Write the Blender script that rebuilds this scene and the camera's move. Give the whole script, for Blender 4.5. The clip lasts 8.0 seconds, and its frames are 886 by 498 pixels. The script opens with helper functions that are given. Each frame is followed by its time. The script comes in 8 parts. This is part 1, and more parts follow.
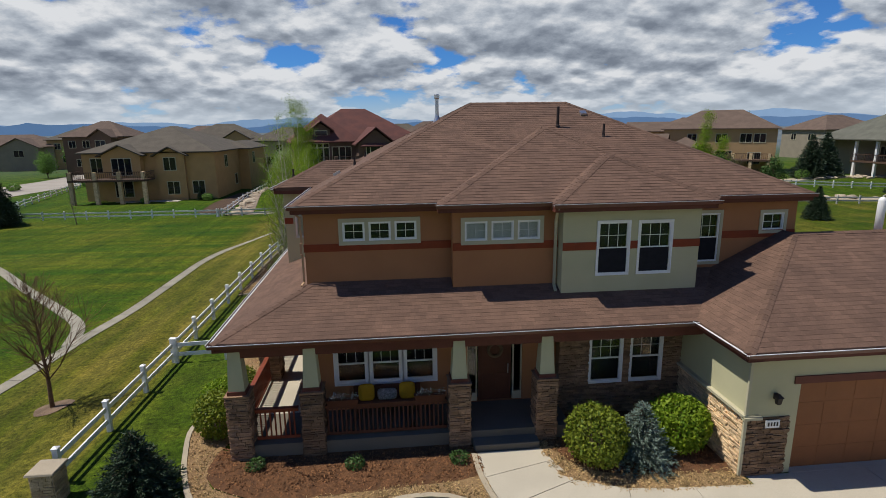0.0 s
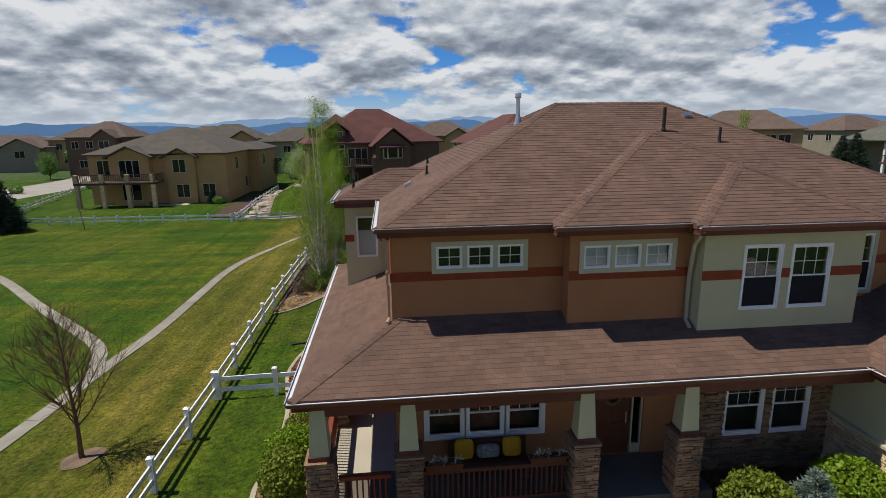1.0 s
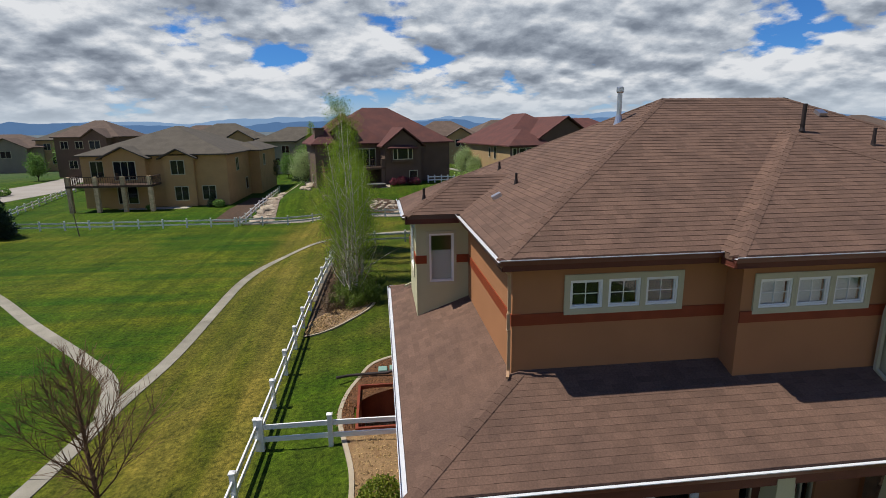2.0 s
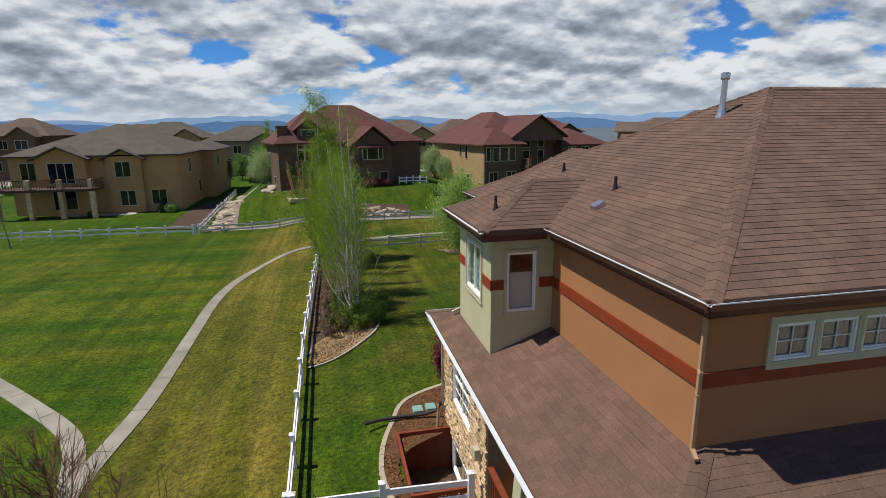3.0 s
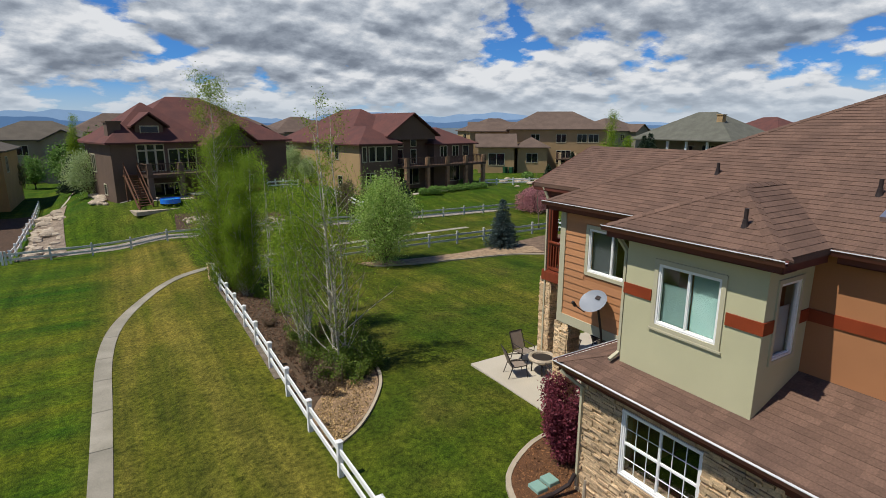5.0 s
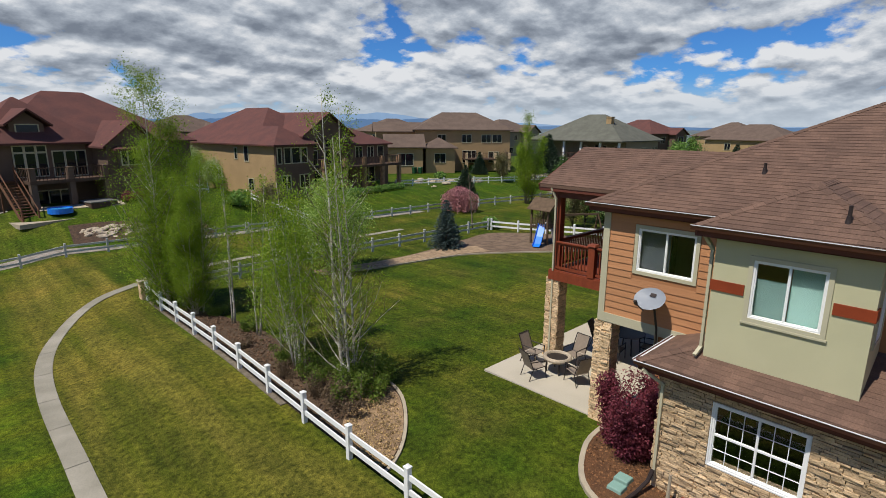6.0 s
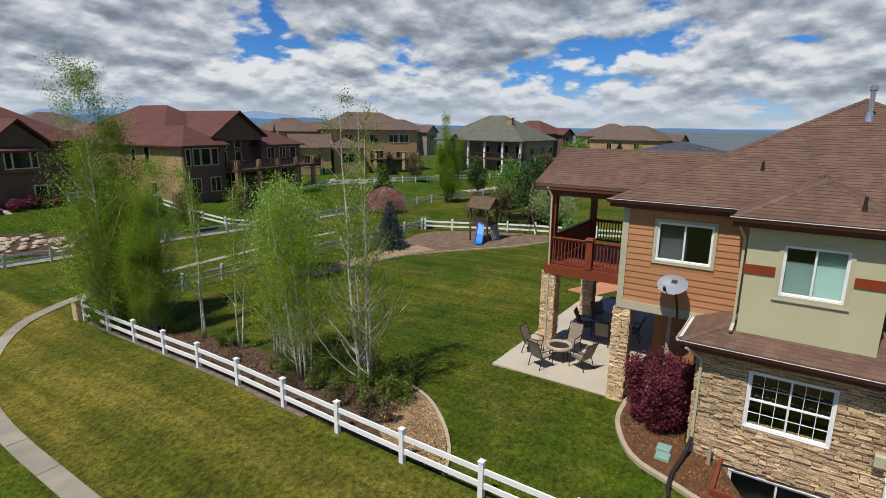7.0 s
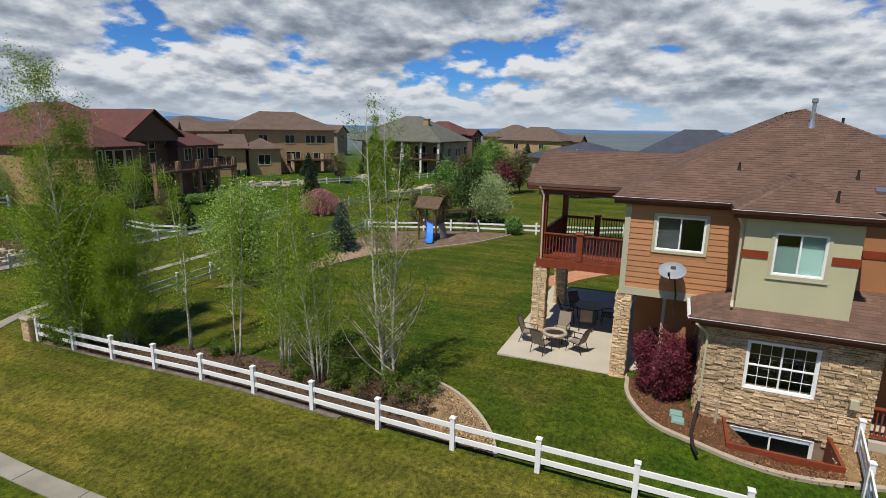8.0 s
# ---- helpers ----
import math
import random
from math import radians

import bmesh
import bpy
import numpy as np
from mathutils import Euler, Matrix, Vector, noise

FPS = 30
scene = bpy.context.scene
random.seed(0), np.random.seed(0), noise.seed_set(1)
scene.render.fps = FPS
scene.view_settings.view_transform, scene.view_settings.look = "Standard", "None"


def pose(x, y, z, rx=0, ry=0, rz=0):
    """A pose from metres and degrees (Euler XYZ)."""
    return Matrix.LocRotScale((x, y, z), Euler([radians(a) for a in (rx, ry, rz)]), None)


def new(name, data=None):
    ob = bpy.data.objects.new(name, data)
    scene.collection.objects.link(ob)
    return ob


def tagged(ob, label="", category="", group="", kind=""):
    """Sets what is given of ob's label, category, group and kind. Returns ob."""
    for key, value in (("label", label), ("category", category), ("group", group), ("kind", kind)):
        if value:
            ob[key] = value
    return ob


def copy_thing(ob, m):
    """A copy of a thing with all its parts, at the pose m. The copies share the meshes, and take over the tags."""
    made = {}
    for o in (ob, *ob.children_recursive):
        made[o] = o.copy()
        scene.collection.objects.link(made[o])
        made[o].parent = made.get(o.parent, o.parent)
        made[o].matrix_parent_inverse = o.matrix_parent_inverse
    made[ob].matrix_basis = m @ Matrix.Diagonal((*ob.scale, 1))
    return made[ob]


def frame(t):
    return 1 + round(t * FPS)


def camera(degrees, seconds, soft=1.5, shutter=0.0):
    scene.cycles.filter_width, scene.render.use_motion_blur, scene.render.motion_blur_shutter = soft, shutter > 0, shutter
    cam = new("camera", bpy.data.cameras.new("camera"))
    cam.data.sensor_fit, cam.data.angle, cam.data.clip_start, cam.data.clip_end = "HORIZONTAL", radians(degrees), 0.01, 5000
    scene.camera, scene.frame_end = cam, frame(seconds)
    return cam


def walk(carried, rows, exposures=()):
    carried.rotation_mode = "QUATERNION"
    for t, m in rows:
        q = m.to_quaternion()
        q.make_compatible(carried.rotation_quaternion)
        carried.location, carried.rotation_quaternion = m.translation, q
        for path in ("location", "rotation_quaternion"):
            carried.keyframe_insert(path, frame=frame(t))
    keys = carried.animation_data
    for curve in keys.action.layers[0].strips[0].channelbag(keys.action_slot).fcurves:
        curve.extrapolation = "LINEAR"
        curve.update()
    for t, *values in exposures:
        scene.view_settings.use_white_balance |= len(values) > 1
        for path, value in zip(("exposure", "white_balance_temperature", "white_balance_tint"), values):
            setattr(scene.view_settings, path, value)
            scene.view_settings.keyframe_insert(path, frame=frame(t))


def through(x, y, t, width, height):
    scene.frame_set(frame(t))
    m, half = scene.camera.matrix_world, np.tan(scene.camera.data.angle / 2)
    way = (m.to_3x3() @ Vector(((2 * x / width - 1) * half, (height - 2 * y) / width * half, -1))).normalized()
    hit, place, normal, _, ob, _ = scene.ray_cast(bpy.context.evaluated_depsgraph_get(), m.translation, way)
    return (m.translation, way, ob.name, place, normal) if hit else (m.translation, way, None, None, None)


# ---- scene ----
cam = camera(79.3, 8.0, soft=0.9)
METRES, EYE, TILT, LEAN, TURN = 32.0, 8.5, 0.0, 0.0, -5.5
ROWS = [
    (0.0, 0.0, 0.0, 0.0, -0.17, -12.82, 0.74),
    (0.5, -0.043, 0.0402, 0.0031, -0.25, -12.83, 0.72),
    (1.0, -0.0838, 0.0807, 0.0048, -0.3, -12.84, 0.73),
    (1.5, -0.1246, 0.1235, 0.007, -0.36, -12.86, 0.71),
    (3.0, -0.2511, 0.2675, 0.002, -6.79, -12.95, 0.54),
    (3.5, -0.2939, 0.3128, 0.0011, -10.46, -12.99, 0.44),
    (4.0, -0.3374, 0.3584, -0.0009, -14.52, -13.0, 0.34),
    (4.5, -0.3856, 0.4072, -0.003, -20.09, -13.03, 0.18),
    (5.0, -0.4315, 0.4503, -0.0034, -26.07, -13.05, -0.02),
    (6.5, -0.5801, 0.5765, -0.003, -44.32, -12.95, -0.47),
    (7.0, -0.6264, 0.6164, -0.0023, -50.29, -12.92, -0.61),
    (7.5, -0.6717, 0.6585, -0.0006, -55.97, -12.87, -0.8),
    (8.0, -0.7136, 0.698, 0.0003, -60.98, -12.79, -0.93),
]
walk(cam, [(t, pose(0, 0, EYE, TILT, LEAN, TURN) @ pose(METRES * x, METRES * y, METRES * z, 90 + pitch, roll, yaw)) for t, x, y, z, yaw, pitch, roll in ROWS],
     exposures=[(0.0, -0.12), (1.5, -0.08), (3.0, -0.03), (5.0, -0.06), (8.0, -0.06)])

# ---------------------------------------------------------------- light
SUN_WAY = Vector((0.53, -0.085, -1.0)).normalized()
SUN_EL = math.asin(-SUN_WAY.z)
SUN_AZ = math.atan2(-SUN_WAY.x, -SUN_WAY.y)

sun_data = bpy.data.lights.new("sun", "SUN")
sun_data.energy, sun_data.angle, sun_data.color = 5.0, radians(0.55), (1.0, 0.95, 0.86)
sun_lamp = new("sun", sun_data)
sun_lamp.rotation_mode = "QUATERNION"
sun_lamp.rotation_quaternion = SUN_WAY.to_track_quat("-Z", "Y")

world = bpy.data.worlds.new("sky")
scene.world = world
world.use_nodes = True
wt = world.node_tree
wt.nodes.clear()


def wnode(kind, **values):
    n = wt.nodes.new(kind)
    for k, v in values.items():
        n.inputs[k].default_value = v
    return n


def wmath(op, a, b=None, clamp=False):
    n = wt.nodes.new("ShaderNodeMath")
    n.operation, n.use_clamp = op, clamp
    for i, v in enumerate((a, b)):
        if v is None:
            continue
        if isinstance(v, (int, float)):
            n.inputs[i].default_value = v
        else:
            wt.links.new(v, n.inputs[i])
    return n.outputs[0]


def wramp(fac, stops):
    n = wt.nodes.new("ShaderNodeValToRGB")
    el = n.color_ramp.elements
    while len(el) < len(stops):
        el.new(0.5)
    for e, (p, c) in zip(el, stops):
        e.position, e.color = p, (*c, 1)
    wt.links.new(fac, n.inputs[0])
    return n.outputs[0]


sky = wt.nodes.new("ShaderNodeTexSky")
sky.sky_type, sky.sun_disc = "NISHITA", False
sky.sun_elevation, sky.sun_rotation = SUN_EL, SUN_AZ
sky.altitude, sky.air_density, sky.dust_density, sky.ozone_density = 1500, 1.0, 0.6, 2.0
coords = wt.nodes.new("ShaderNodeTexCoord")
sep = wt.nodes.new("ShaderNodeSeparateXYZ")
wt.links.new(coords.outputs["Generated"], sep.inputs[0])
up = wmath("MAXIMUM", sep.outputs[2], -0.01)
flat = wmath("ADD", up, 0.32)
comb = wt.nodes.new("ShaderNodeCombineXYZ")
wt.links.new(wmath("DIVIDE", sep.outputs[0], flat), comb.inputs[0])
wt.links.new(wmath("DIVIDE", sep.outputs[1], flat), comb.inputs[1])
comb.inputs[2].default_value = 7.4


def cloud_density(vector):
    """Heaps of cumulus: broad banks, rounded billows at two sizes, and a frayed fine edge."""
    banks = wnode("ShaderNodeTexNoise", Scale=1.7, Detail=4.0, Roughness=0.5)
    wt.links.new(vector, banks.inputs["Vector"])
    bend = wnode("ShaderNodeTexNoise", Scale=3.0, Detail=3.0, Roughness=0.5)
    wt.links.new(vector, bend.inputs["Vector"])
    push = wt.nodes.new("ShaderNodeVectorMath")
    push.operation = "MULTIPLY_ADD"
    push.inputs[1].default_value = (0.30, 0.30, 0.30)
    wt.links.new(bend.outputs["Color"], push.inputs[0])
    wt.links.new(vector, push.inputs[2])
    total = banks.outputs[0]
    for scale, smooth, weight in ((4.2, 0.5, 0.24), (10.0, 0.4, 0.13)):
        cell = wt.nodes.new("ShaderNodeTexVoronoi")
        cell.feature = "SMOOTH_F1"
        cell.inputs["Scale"].default_value, cell.inputs["Smoothness"].default_value = scale, smooth
        wt.links.new(push.outputs[0], cell.inputs["Vector"])
        total = wmath("ADD", total, wmath("MULTIPLY", wmath("SUBTRACT", 0.45, cell.outputs["Distance"]), weight))
    frayed = wnode("ShaderNodeTexNoise", Scale=14.0, Detail=7.0, Roughness=0.6)
    wt.links.new(vector, frayed.inputs["Vector"])
    return wmath("ADD", total, wmath("MULTIPLY", wmath("SUBTRACT", frayed.outputs[0], 0.5), 0.26))


dens = cloud_density(comb.outputs[0])
# the same heaps a little nearer the zenith: their difference lights the tops and greys the flat bases
shift = wt.nodes.new("ShaderNodeVectorMath")
shift.operation = "MULTIPLY"
shift.inputs[1].default_value = (0.962, 0.962, 1.0)
wt.links.new(comb.outputs[0], shift.inputs[0])
above = cloud_density(shift.outputs[0])
# far clouds close up behind each other; gaps open towards the zenith
gap = wmath("MULTIPLY", wmath("SUBTRACT", up, 0.17, clamp=True), 0.95)
body = wmath("SUBTRACT", dens, gap)
cover = wramp(body, [(0.0, (0, 0, 0)), (0.305, (0, 0, 0)), (0.375, (1, 1, 1)), (1.0, (1, 1, 1))])
relief = wmath("MULTIPLY", wmath("SUBTRACT", dens, above), 4.0)
thick = wmath("MULTIPLY", wmath("SUBTRACT", body, 0.48), 1.1)
lit = wmath("SUBTRACT", wmath("ADD", relief, 0.60), thick, clamp=True)
cloud = wramp(lit, [(0.0, (0.205, 0.24, 0.30)), (0.35, (0.335, 0.38, 0.45)), (0.62, (0.50, 0.55, 0.62)), (1.0, (0.82, 0.84, 0.87))])
blue = wt.nodes.new("ShaderNodeVectorMath")
blue.operation = "MULTIPLY"
blue.inputs[1].default_value = (0.029, 0.064, 0.112)
wt.links.new(sky.outputs[0], blue.inputs[0])
mixed = wt.nodes.new("ShaderNodeMix")
mixed.data_type = "RGBA"
wt.links.new(cover, mixed.inputs["Factor"])
wt.links.new(blue.outputs[0], mixed.inputs["A"])
wt.links.new(cloud, mixed.inputs["B"])
# pale haze along the horizon
haze = wramp(up, [(0.0, (1, 1, 1)), (0.012, (1, 1, 1)), (0.075, (0, 0, 0)), (1.0, (0, 0, 0))])
veil = wt.nodes.new("ShaderNodeMix")
veil.data_type = "RGBA"
wt.links.new(wmath("MULTIPLY", haze, 0.75), veil.inputs["Factor"])
wt.links.new(mixed.outputs["Result"], veil.inputs["A"])
veil.inputs["B"].default_value = (0.55, 0.63, 0.72, 1)
bg = wnode("ShaderNodeBackground", Strength=0.94)
wt.links.new(veil.outputs["Result"], bg.inputs[0])
wout = wt.nodes.new("ShaderNodeOutputWorld")
wt.links.new(bg.outputs[0], wout.inputs[0])

# ---------------------------------------------------------------- materials


def material(name, base, rough=0.85, var=0.25, scale=6.0, fine_scale=60.0, bump=0.3, metal=0.0, tone=None, island=0.0, obj=0.0,
             spec=0.3, bump_dist=0.01, stretch=(1, 1, 1), detail=6.0):
    """A surface with variation at two scales. base: colour; tone: a second colour of the large patches; island, obj: spread of
    brightness from piece to piece."""
    m = bpy.data.materials.new(name)
    m.use_nodes = True
    nt = m.node_tree
    b = nt.nodes["Principled BSDF"]
    b.inputs["Roughness"].default_value, b.inputs["Metallic"].default_value = rough, metal
    b.inputs["Specular IOR Level"].default_value = spec
    tc = nt.nodes.new("ShaderNodeTexCoord")
    mp = nt.nodes.new("ShaderNodeMapping")
    mp.inputs["Scale"].default_value = stretch
    nt.links.new(tc.outputs["Object"], mp.inputs[0])
    n1 = nt.nodes.new("ShaderNodeTexNoise")
    n1.inputs["Scale"].default_value, n1.inputs["Detail"].default_value = scale, detail
    n2 = nt.nodes.new("ShaderNodeTexNoise")
    n2.inputs["Scale"].default_value, n2.inputs["Detail"].default_value = fine_scale, 4.0
    for n in (n1, n2):
        nt.links.new(mp.outputs[0], n.inputs["Vector"])
    ramp = nt.nodes.new("ShaderNodeValToRGB")
    tone = tone or tuple(c * (1 - var) for c in base)
    ramp.color_ramp.elements[0].position, ramp.color_ramp.elements[1].position = 0.36, 0.64
    ramp.color_ramp.elements[0].color, ramp.color_ramp.elements[1].color = (*tone, 1), (*base, 1)
    nt.links.new(n1.outputs[0], ramp.inputs[0])
    hsv = nt.nodes.new("ShaderNodeHueSaturation")
    nt.links.new(ramp.outputs[0], hsv.inputs["Color"])
    value = nt.nodes.new("ShaderNodeMapRange")
    value.inputs["From Min"].default_value, value.inputs["From Max"].default_value = 0.3, 0.7
    value.inputs["To Min"].default_value, value.inputs["To Max"].default_value = 1 - var * 0.7, 1 + var * 0.7
    nt.links.new(n2.outputs[0], value.inputs["Value"])
    out = value.outputs[0]
    for kind, amount in (("ShaderNodeNewGeometry", island), ("ShaderNodeObjectInfo", obj)):
        if amount:
            info = nt.nodes.new(kind)
            r = nt.nodes.new("ShaderNodeMapRange")
            r.inputs["To Min"].default_value, r.inputs["To Max"].default_value = 1 - amount, 1 + amount
            nt.links.new(info.outputs["Random Per Island" if kind.endswith("Geometry") else "Random"], r.inputs["Value"])
            mul = nt.nodes.new("ShaderNodeMath")
            mul.operation = "MULTIPLY"
            nt.links.new(out, mul.inputs[0])
            nt.links.new(r.outputs[0], mul.inputs[1])
            out = mul.outputs[0]
    nt.links.new(out, hsv.inputs["Value"])
    nt.links.new(hsv.outputs[0], b.inputs["Base Color"])
    if bump:
        bp = nt.nodes.new("ShaderNodeBump")
        bp.inputs["Strength"].default_value, bp.inputs["Distance"].default_value = bump, bump_dist
        nt.links.new(n2.outputs[0], bp.inputs["Height"])
        nt.links.new(bp.outputs[0], b.inputs["Normal"])
    return m


SHINGLE = material("brown_shingle", (0.140, 0.083, 0.058), 0.95, 0.24, 0.9, 30, 0.6, island=0.15, obj=0.10, tone=(0.112, 0.067, 0.048))
SHINGLE_RED = material("red_brown_shingle", (0.125, 0.050, 0.040), 0.95, 0.2, 0.8, 12, 0.5, tone=(0.095, 0.042, 0.036))
SHINGLE_GREY = material("grey_shingle", (0.108, 0.092, 0.070), 0.95, 0.2, 0.8, 12, 0.5)
SHINGLE_TAN = material("tan_brown_shingle", (0.135, 0.095, 0.072), 0.95, 0.2, 0.8, 12, 0.5)
SHINGLE_SLATE = material("slate_blue_shingle", (0.06, 0.066, 0.085), 0.9, 0.2, 0.8, 12, 0.5)
STUCCO_TAN = material("tan_stucco", (0.372, 0.168, 0.074), 0.92, 0.07, 1.2, 140, 0.35, bump_dist=0.004)
STUCCO_CREAM = material("cream_stucco", (0.485, 0.46, 0.29), 0.92, 0.06, 1.2, 140, 0.35, bump_dist=0.004)
BAND = material("red_brown_trim", (0.24, 0.042, 0.012), 0.6, 0.15, 3, 80, 0.15)
FASCIA = material("dark_red_fascia", (0.135, 0.040, 0.026), 0.6, 0.15, 3, 80, 0.15)
SIDING = material("orange_tan_siding", (0.455, 0.215, 0.098), 0.7, 0.1, 2, 60, 0.2, obj=0.06, stretch=(1, 0.3, 4))
WHITE = material("white_vinyl", (0.80, 0.80, 0.78), 0.45, 0.05, 2, 40, 0.05, spec=0.4)
TRIM = material("cream_trim", (0.47, 0.435, 0.30), 0.6, 0.06, 2, 60, 0.1)
GUTTER = material("dark_red_gutter", (0.135, 0.045, 0.030), 0.35, 0.12, 4, 50, 0.05, spec=0.5)
LIP = material("pale_metal_lip", (0.70, 0.71, 0.72), 0.3, 0.1, 6, 60, 0.05, spec=0.6)
PIPE_TAN = material("tan_downspout", (0.42, 0.26, 0.15), 0.5, 0.06, 3, 40, 0.05)
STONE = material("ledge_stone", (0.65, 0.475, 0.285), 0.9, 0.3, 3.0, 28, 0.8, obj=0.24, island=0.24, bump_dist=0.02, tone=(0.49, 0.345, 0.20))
# Ledge stone again, darkened in colour for the shaded south faces and porch.
STONE_DARK = material("darkened_ledge_stone", (0.265, 0.162, 0.095), 0.9, 0.3, 3.0, 28, 0.8, obj=0.30, island=0.32, bump_dist=0.02)
MORTAR = material("mortar", (0.27, 0.20, 0.13), 0.95, 0.2, 5, 60, 0.3)
WOOD_RED = material("red_stained_wood", (0.22, 0.048, 0.020), 0.55, 0.2, 4, 60, 0.15, stretch=(1, 1, 0.3))
CONCRETE = material("concrete", (0.46, 0.41, 0.32), 0.9, 0.10, 0.8, 50, 0.25)
CONCRETE_GREY = material("grey_concrete", (0.31, 0.28, 0.22), 0.9, 0.20, 0.9, 50, 0.3, tone=(0.23, 0.21, 0.16), obj=0.08)
# Concrete with the front porch's shade put into a darker base colour.
PORCH_SHADED = material("shaded_grey_concrete", (0.15, 0.13, 0.10), 0.85, 0.14, 0.9, 50, 0.3)
KERB = material("tan_edging", (0.40, 0.335, 0.24), 0.9, 0.15, 2, 50, 0.3)
MULCH = material("bark_mulch", (0.165, 0.075, 0.032), 0.95, 0.5, 5, 45, 1.0, bump_dist=0.04, tone=(0.10, 0.048, 0.022))
DARK_MULCH = material("dark_mulch", (0.105, 0.062, 0.038), 0.95, 0.5, 5, 45, 1.0, bump_dist=0.04, tone=(0.06, 0.038, 0.025))
GRAVEL = material("pea_gravel", (0.31, 0.20, 0.095), 0.95, 0.45, 4, 35, 1.0, bump_dist=0.04, tone=(0.24, 0.145, 0.07))
DIRT = material("brown_wood_chips", (0.20, 0.135, 0.088), 0.95, 0.4, 2, 30, 0.9, bump_dist=0.03)
BARK = material("brown_bark", (0.115, 0.078, 0.055), 0.95, 0.35, 6, 40, 0.8, bump_dist=0.02, stretch=(1, 1, 0.3))
BIRCH = material("white_birch_bark", (0.60, 0.56, 0.48), 0.85, 0.45, 3, 14, 0.4, stretch=(0.5, 0.5, 3), tone=(0.33, 0.29, 0.23))
TWIG = material("grey_brown_twig", (0.22, 0.17, 0.125), 0.9, 0.3, 6, 40, 0.3)
BUD_TWIG = material("olive_brown_twig", (0.16, 0.135, 0.06), 0.9, 0.3, 6, 40, 0.3)
METAL = material("galvanised_metal", (0.55, 0.56, 0.58), 0.35, 0.1, 5, 50, 0.1, metal=0.9)
BLACK = material("dark_pipe", (0.032, 0.022, 0.02), 0.6, 0.2, 5, 50, 0.1)
DARK_METAL = material("dark_bronze_metal", (0.045, 0.036, 0.030), 0.5, 0.2, 5, 50, 0.1, metal=0.3)
SLING = material("tan_sling_cloth", (0.25, 0.20, 0.155), 0.9, 0.1, 10, 200, 0.3)
SCREEN = material("insect_mesh", (0.022, 0.022, 0.026), 0.9, 0.15, 8, 120, 0.1, spec=0.1)
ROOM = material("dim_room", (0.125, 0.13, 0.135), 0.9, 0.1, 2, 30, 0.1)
GARAGE_BROWN = material("orange_brown_garage_door", (0.25, 0.098, 0.037), 0.6, 0.08, 3, 60, 0.1)
DOOR_BROWN = material("brown_painted_door", (0.10, 0.034, 0.018), 0.6, 0.1, 3, 60, 0.1)
YELLOW_STUCCO = material("yellow_tan_stucco", (0.46, 0.29, 0.125), 0.92, 0.1, 0.8, 60, 0.3)
BROWN_STUCCO = material("dark_brown_stucco", (0.135, 0.090, 0.064), 0.92, 0.12, 0.8, 60, 0.3)
TAN_STUCCO_FAR = material("light_tan_stucco", (0.40, 0.27, 0.135), 0.92, 0.1, 0.8, 60, 0.3)
GREY_STUCCO = material("grey_beige_stucco", (0.27, 0.235, 0.175), 0.92, 0.1, 0.8, 60, 0.3)
ROCK = material("pale_boulder", (0.50, 0.41, 0.30), 0.9, 0.3, 2, 20, 0.8, obj=0.2, bump_dist=0.03)
BLUE_PLASTIC = material("blue_plastic", (0.02, 0.20, 0.78), 0.3, 0.05, 3, 40, 0.0, spec=0.5)
YELLOW_CLOTH = material("yellow_cushion_cloth", (0.60, 0.33, 0.02), 0.95, 0.1, 8, 150, 0.3)
GREY_CLOTH = material("grey_patterned_cloth", (0.40, 0.38, 0.36), 0.95, 0.5, 14, 40, 0.2)
GREEN_BOX = material("pale_green_box", (0.22, 0.36, 0.30), 0.6, 0.1, 4, 50, 0.1)


def glass_material():
    m = bpy.data.materials.new("window_glass")
    m.use_nodes = True
    b = m.node_tree.nodes["Principled BSDF"]
    b.inputs["Base Color"].default_value = (0.80, 0.84, 0.84, 1)
    b.inputs["Roughness"].default_value = 0.02
    b.inputs["IOR"].default_value = 1.5
    b.inputs["Transmission Weight"].default_value = 1.0
    return m


# Opaque panes: the dimness of rooms behind is put into the base colour.
def opaque_dark_glass():
    m = bpy.data.materials.new("dark_window_glass")
    m.use_nodes = True
    b = m.node_tree.nodes["Principled BSDF"]
    b.inputs["Base Color"].default_value = (0.012, 0.014, 0.017, 1)
    b.inputs["Roughness"].default_value = 0.06
    b.inputs["Specular IOR Level"].default_value = 0.55
    return m


GLASS, DARK_GLASS = glass_material(), opaque_dark_glass()


def leaf_material(name, a, b, through=0.25):
    m = bpy.data.materials.new(name)
    m.use_nodes = True
    nt = m.node_tree
    p = nt.nodes["Principled BSDF"]
    p.inputs["Roughness"].default_value, p.inputs["Specular IOR Level"].default_value = 0.6, 0.25
    geo = nt.nodes.new("ShaderNodeNewGeometry")
    ramp = nt.nodes.new("ShaderNodeValToRGB")
    ramp.color_ramp.elements[0].color, ramp.color_ramp.elements[1].color = (*a, 1), (*b, 1)
    nt.links.new(geo.outputs["Random Per Island"], ramp.inputs[0])
    nt.links.new(ramp.outputs[0], p.inputs["Base Color"])
    tr = nt.nodes.new("ShaderNodeBsdfTranslucent")
    nt.links.new(ramp.outputs[0], tr.inputs[0])
    mix = nt.nodes.new("ShaderNodeMixShader")
    mix.inputs[0].default_value = through
    nt.links.new(p.outputs[0], mix.inputs[1])
    nt.links.new(tr.outputs[0], mix.inputs[2])
    nt.links.new(mix.outputs[0], nt.nodes["Material Output"].inputs[0])
    return m


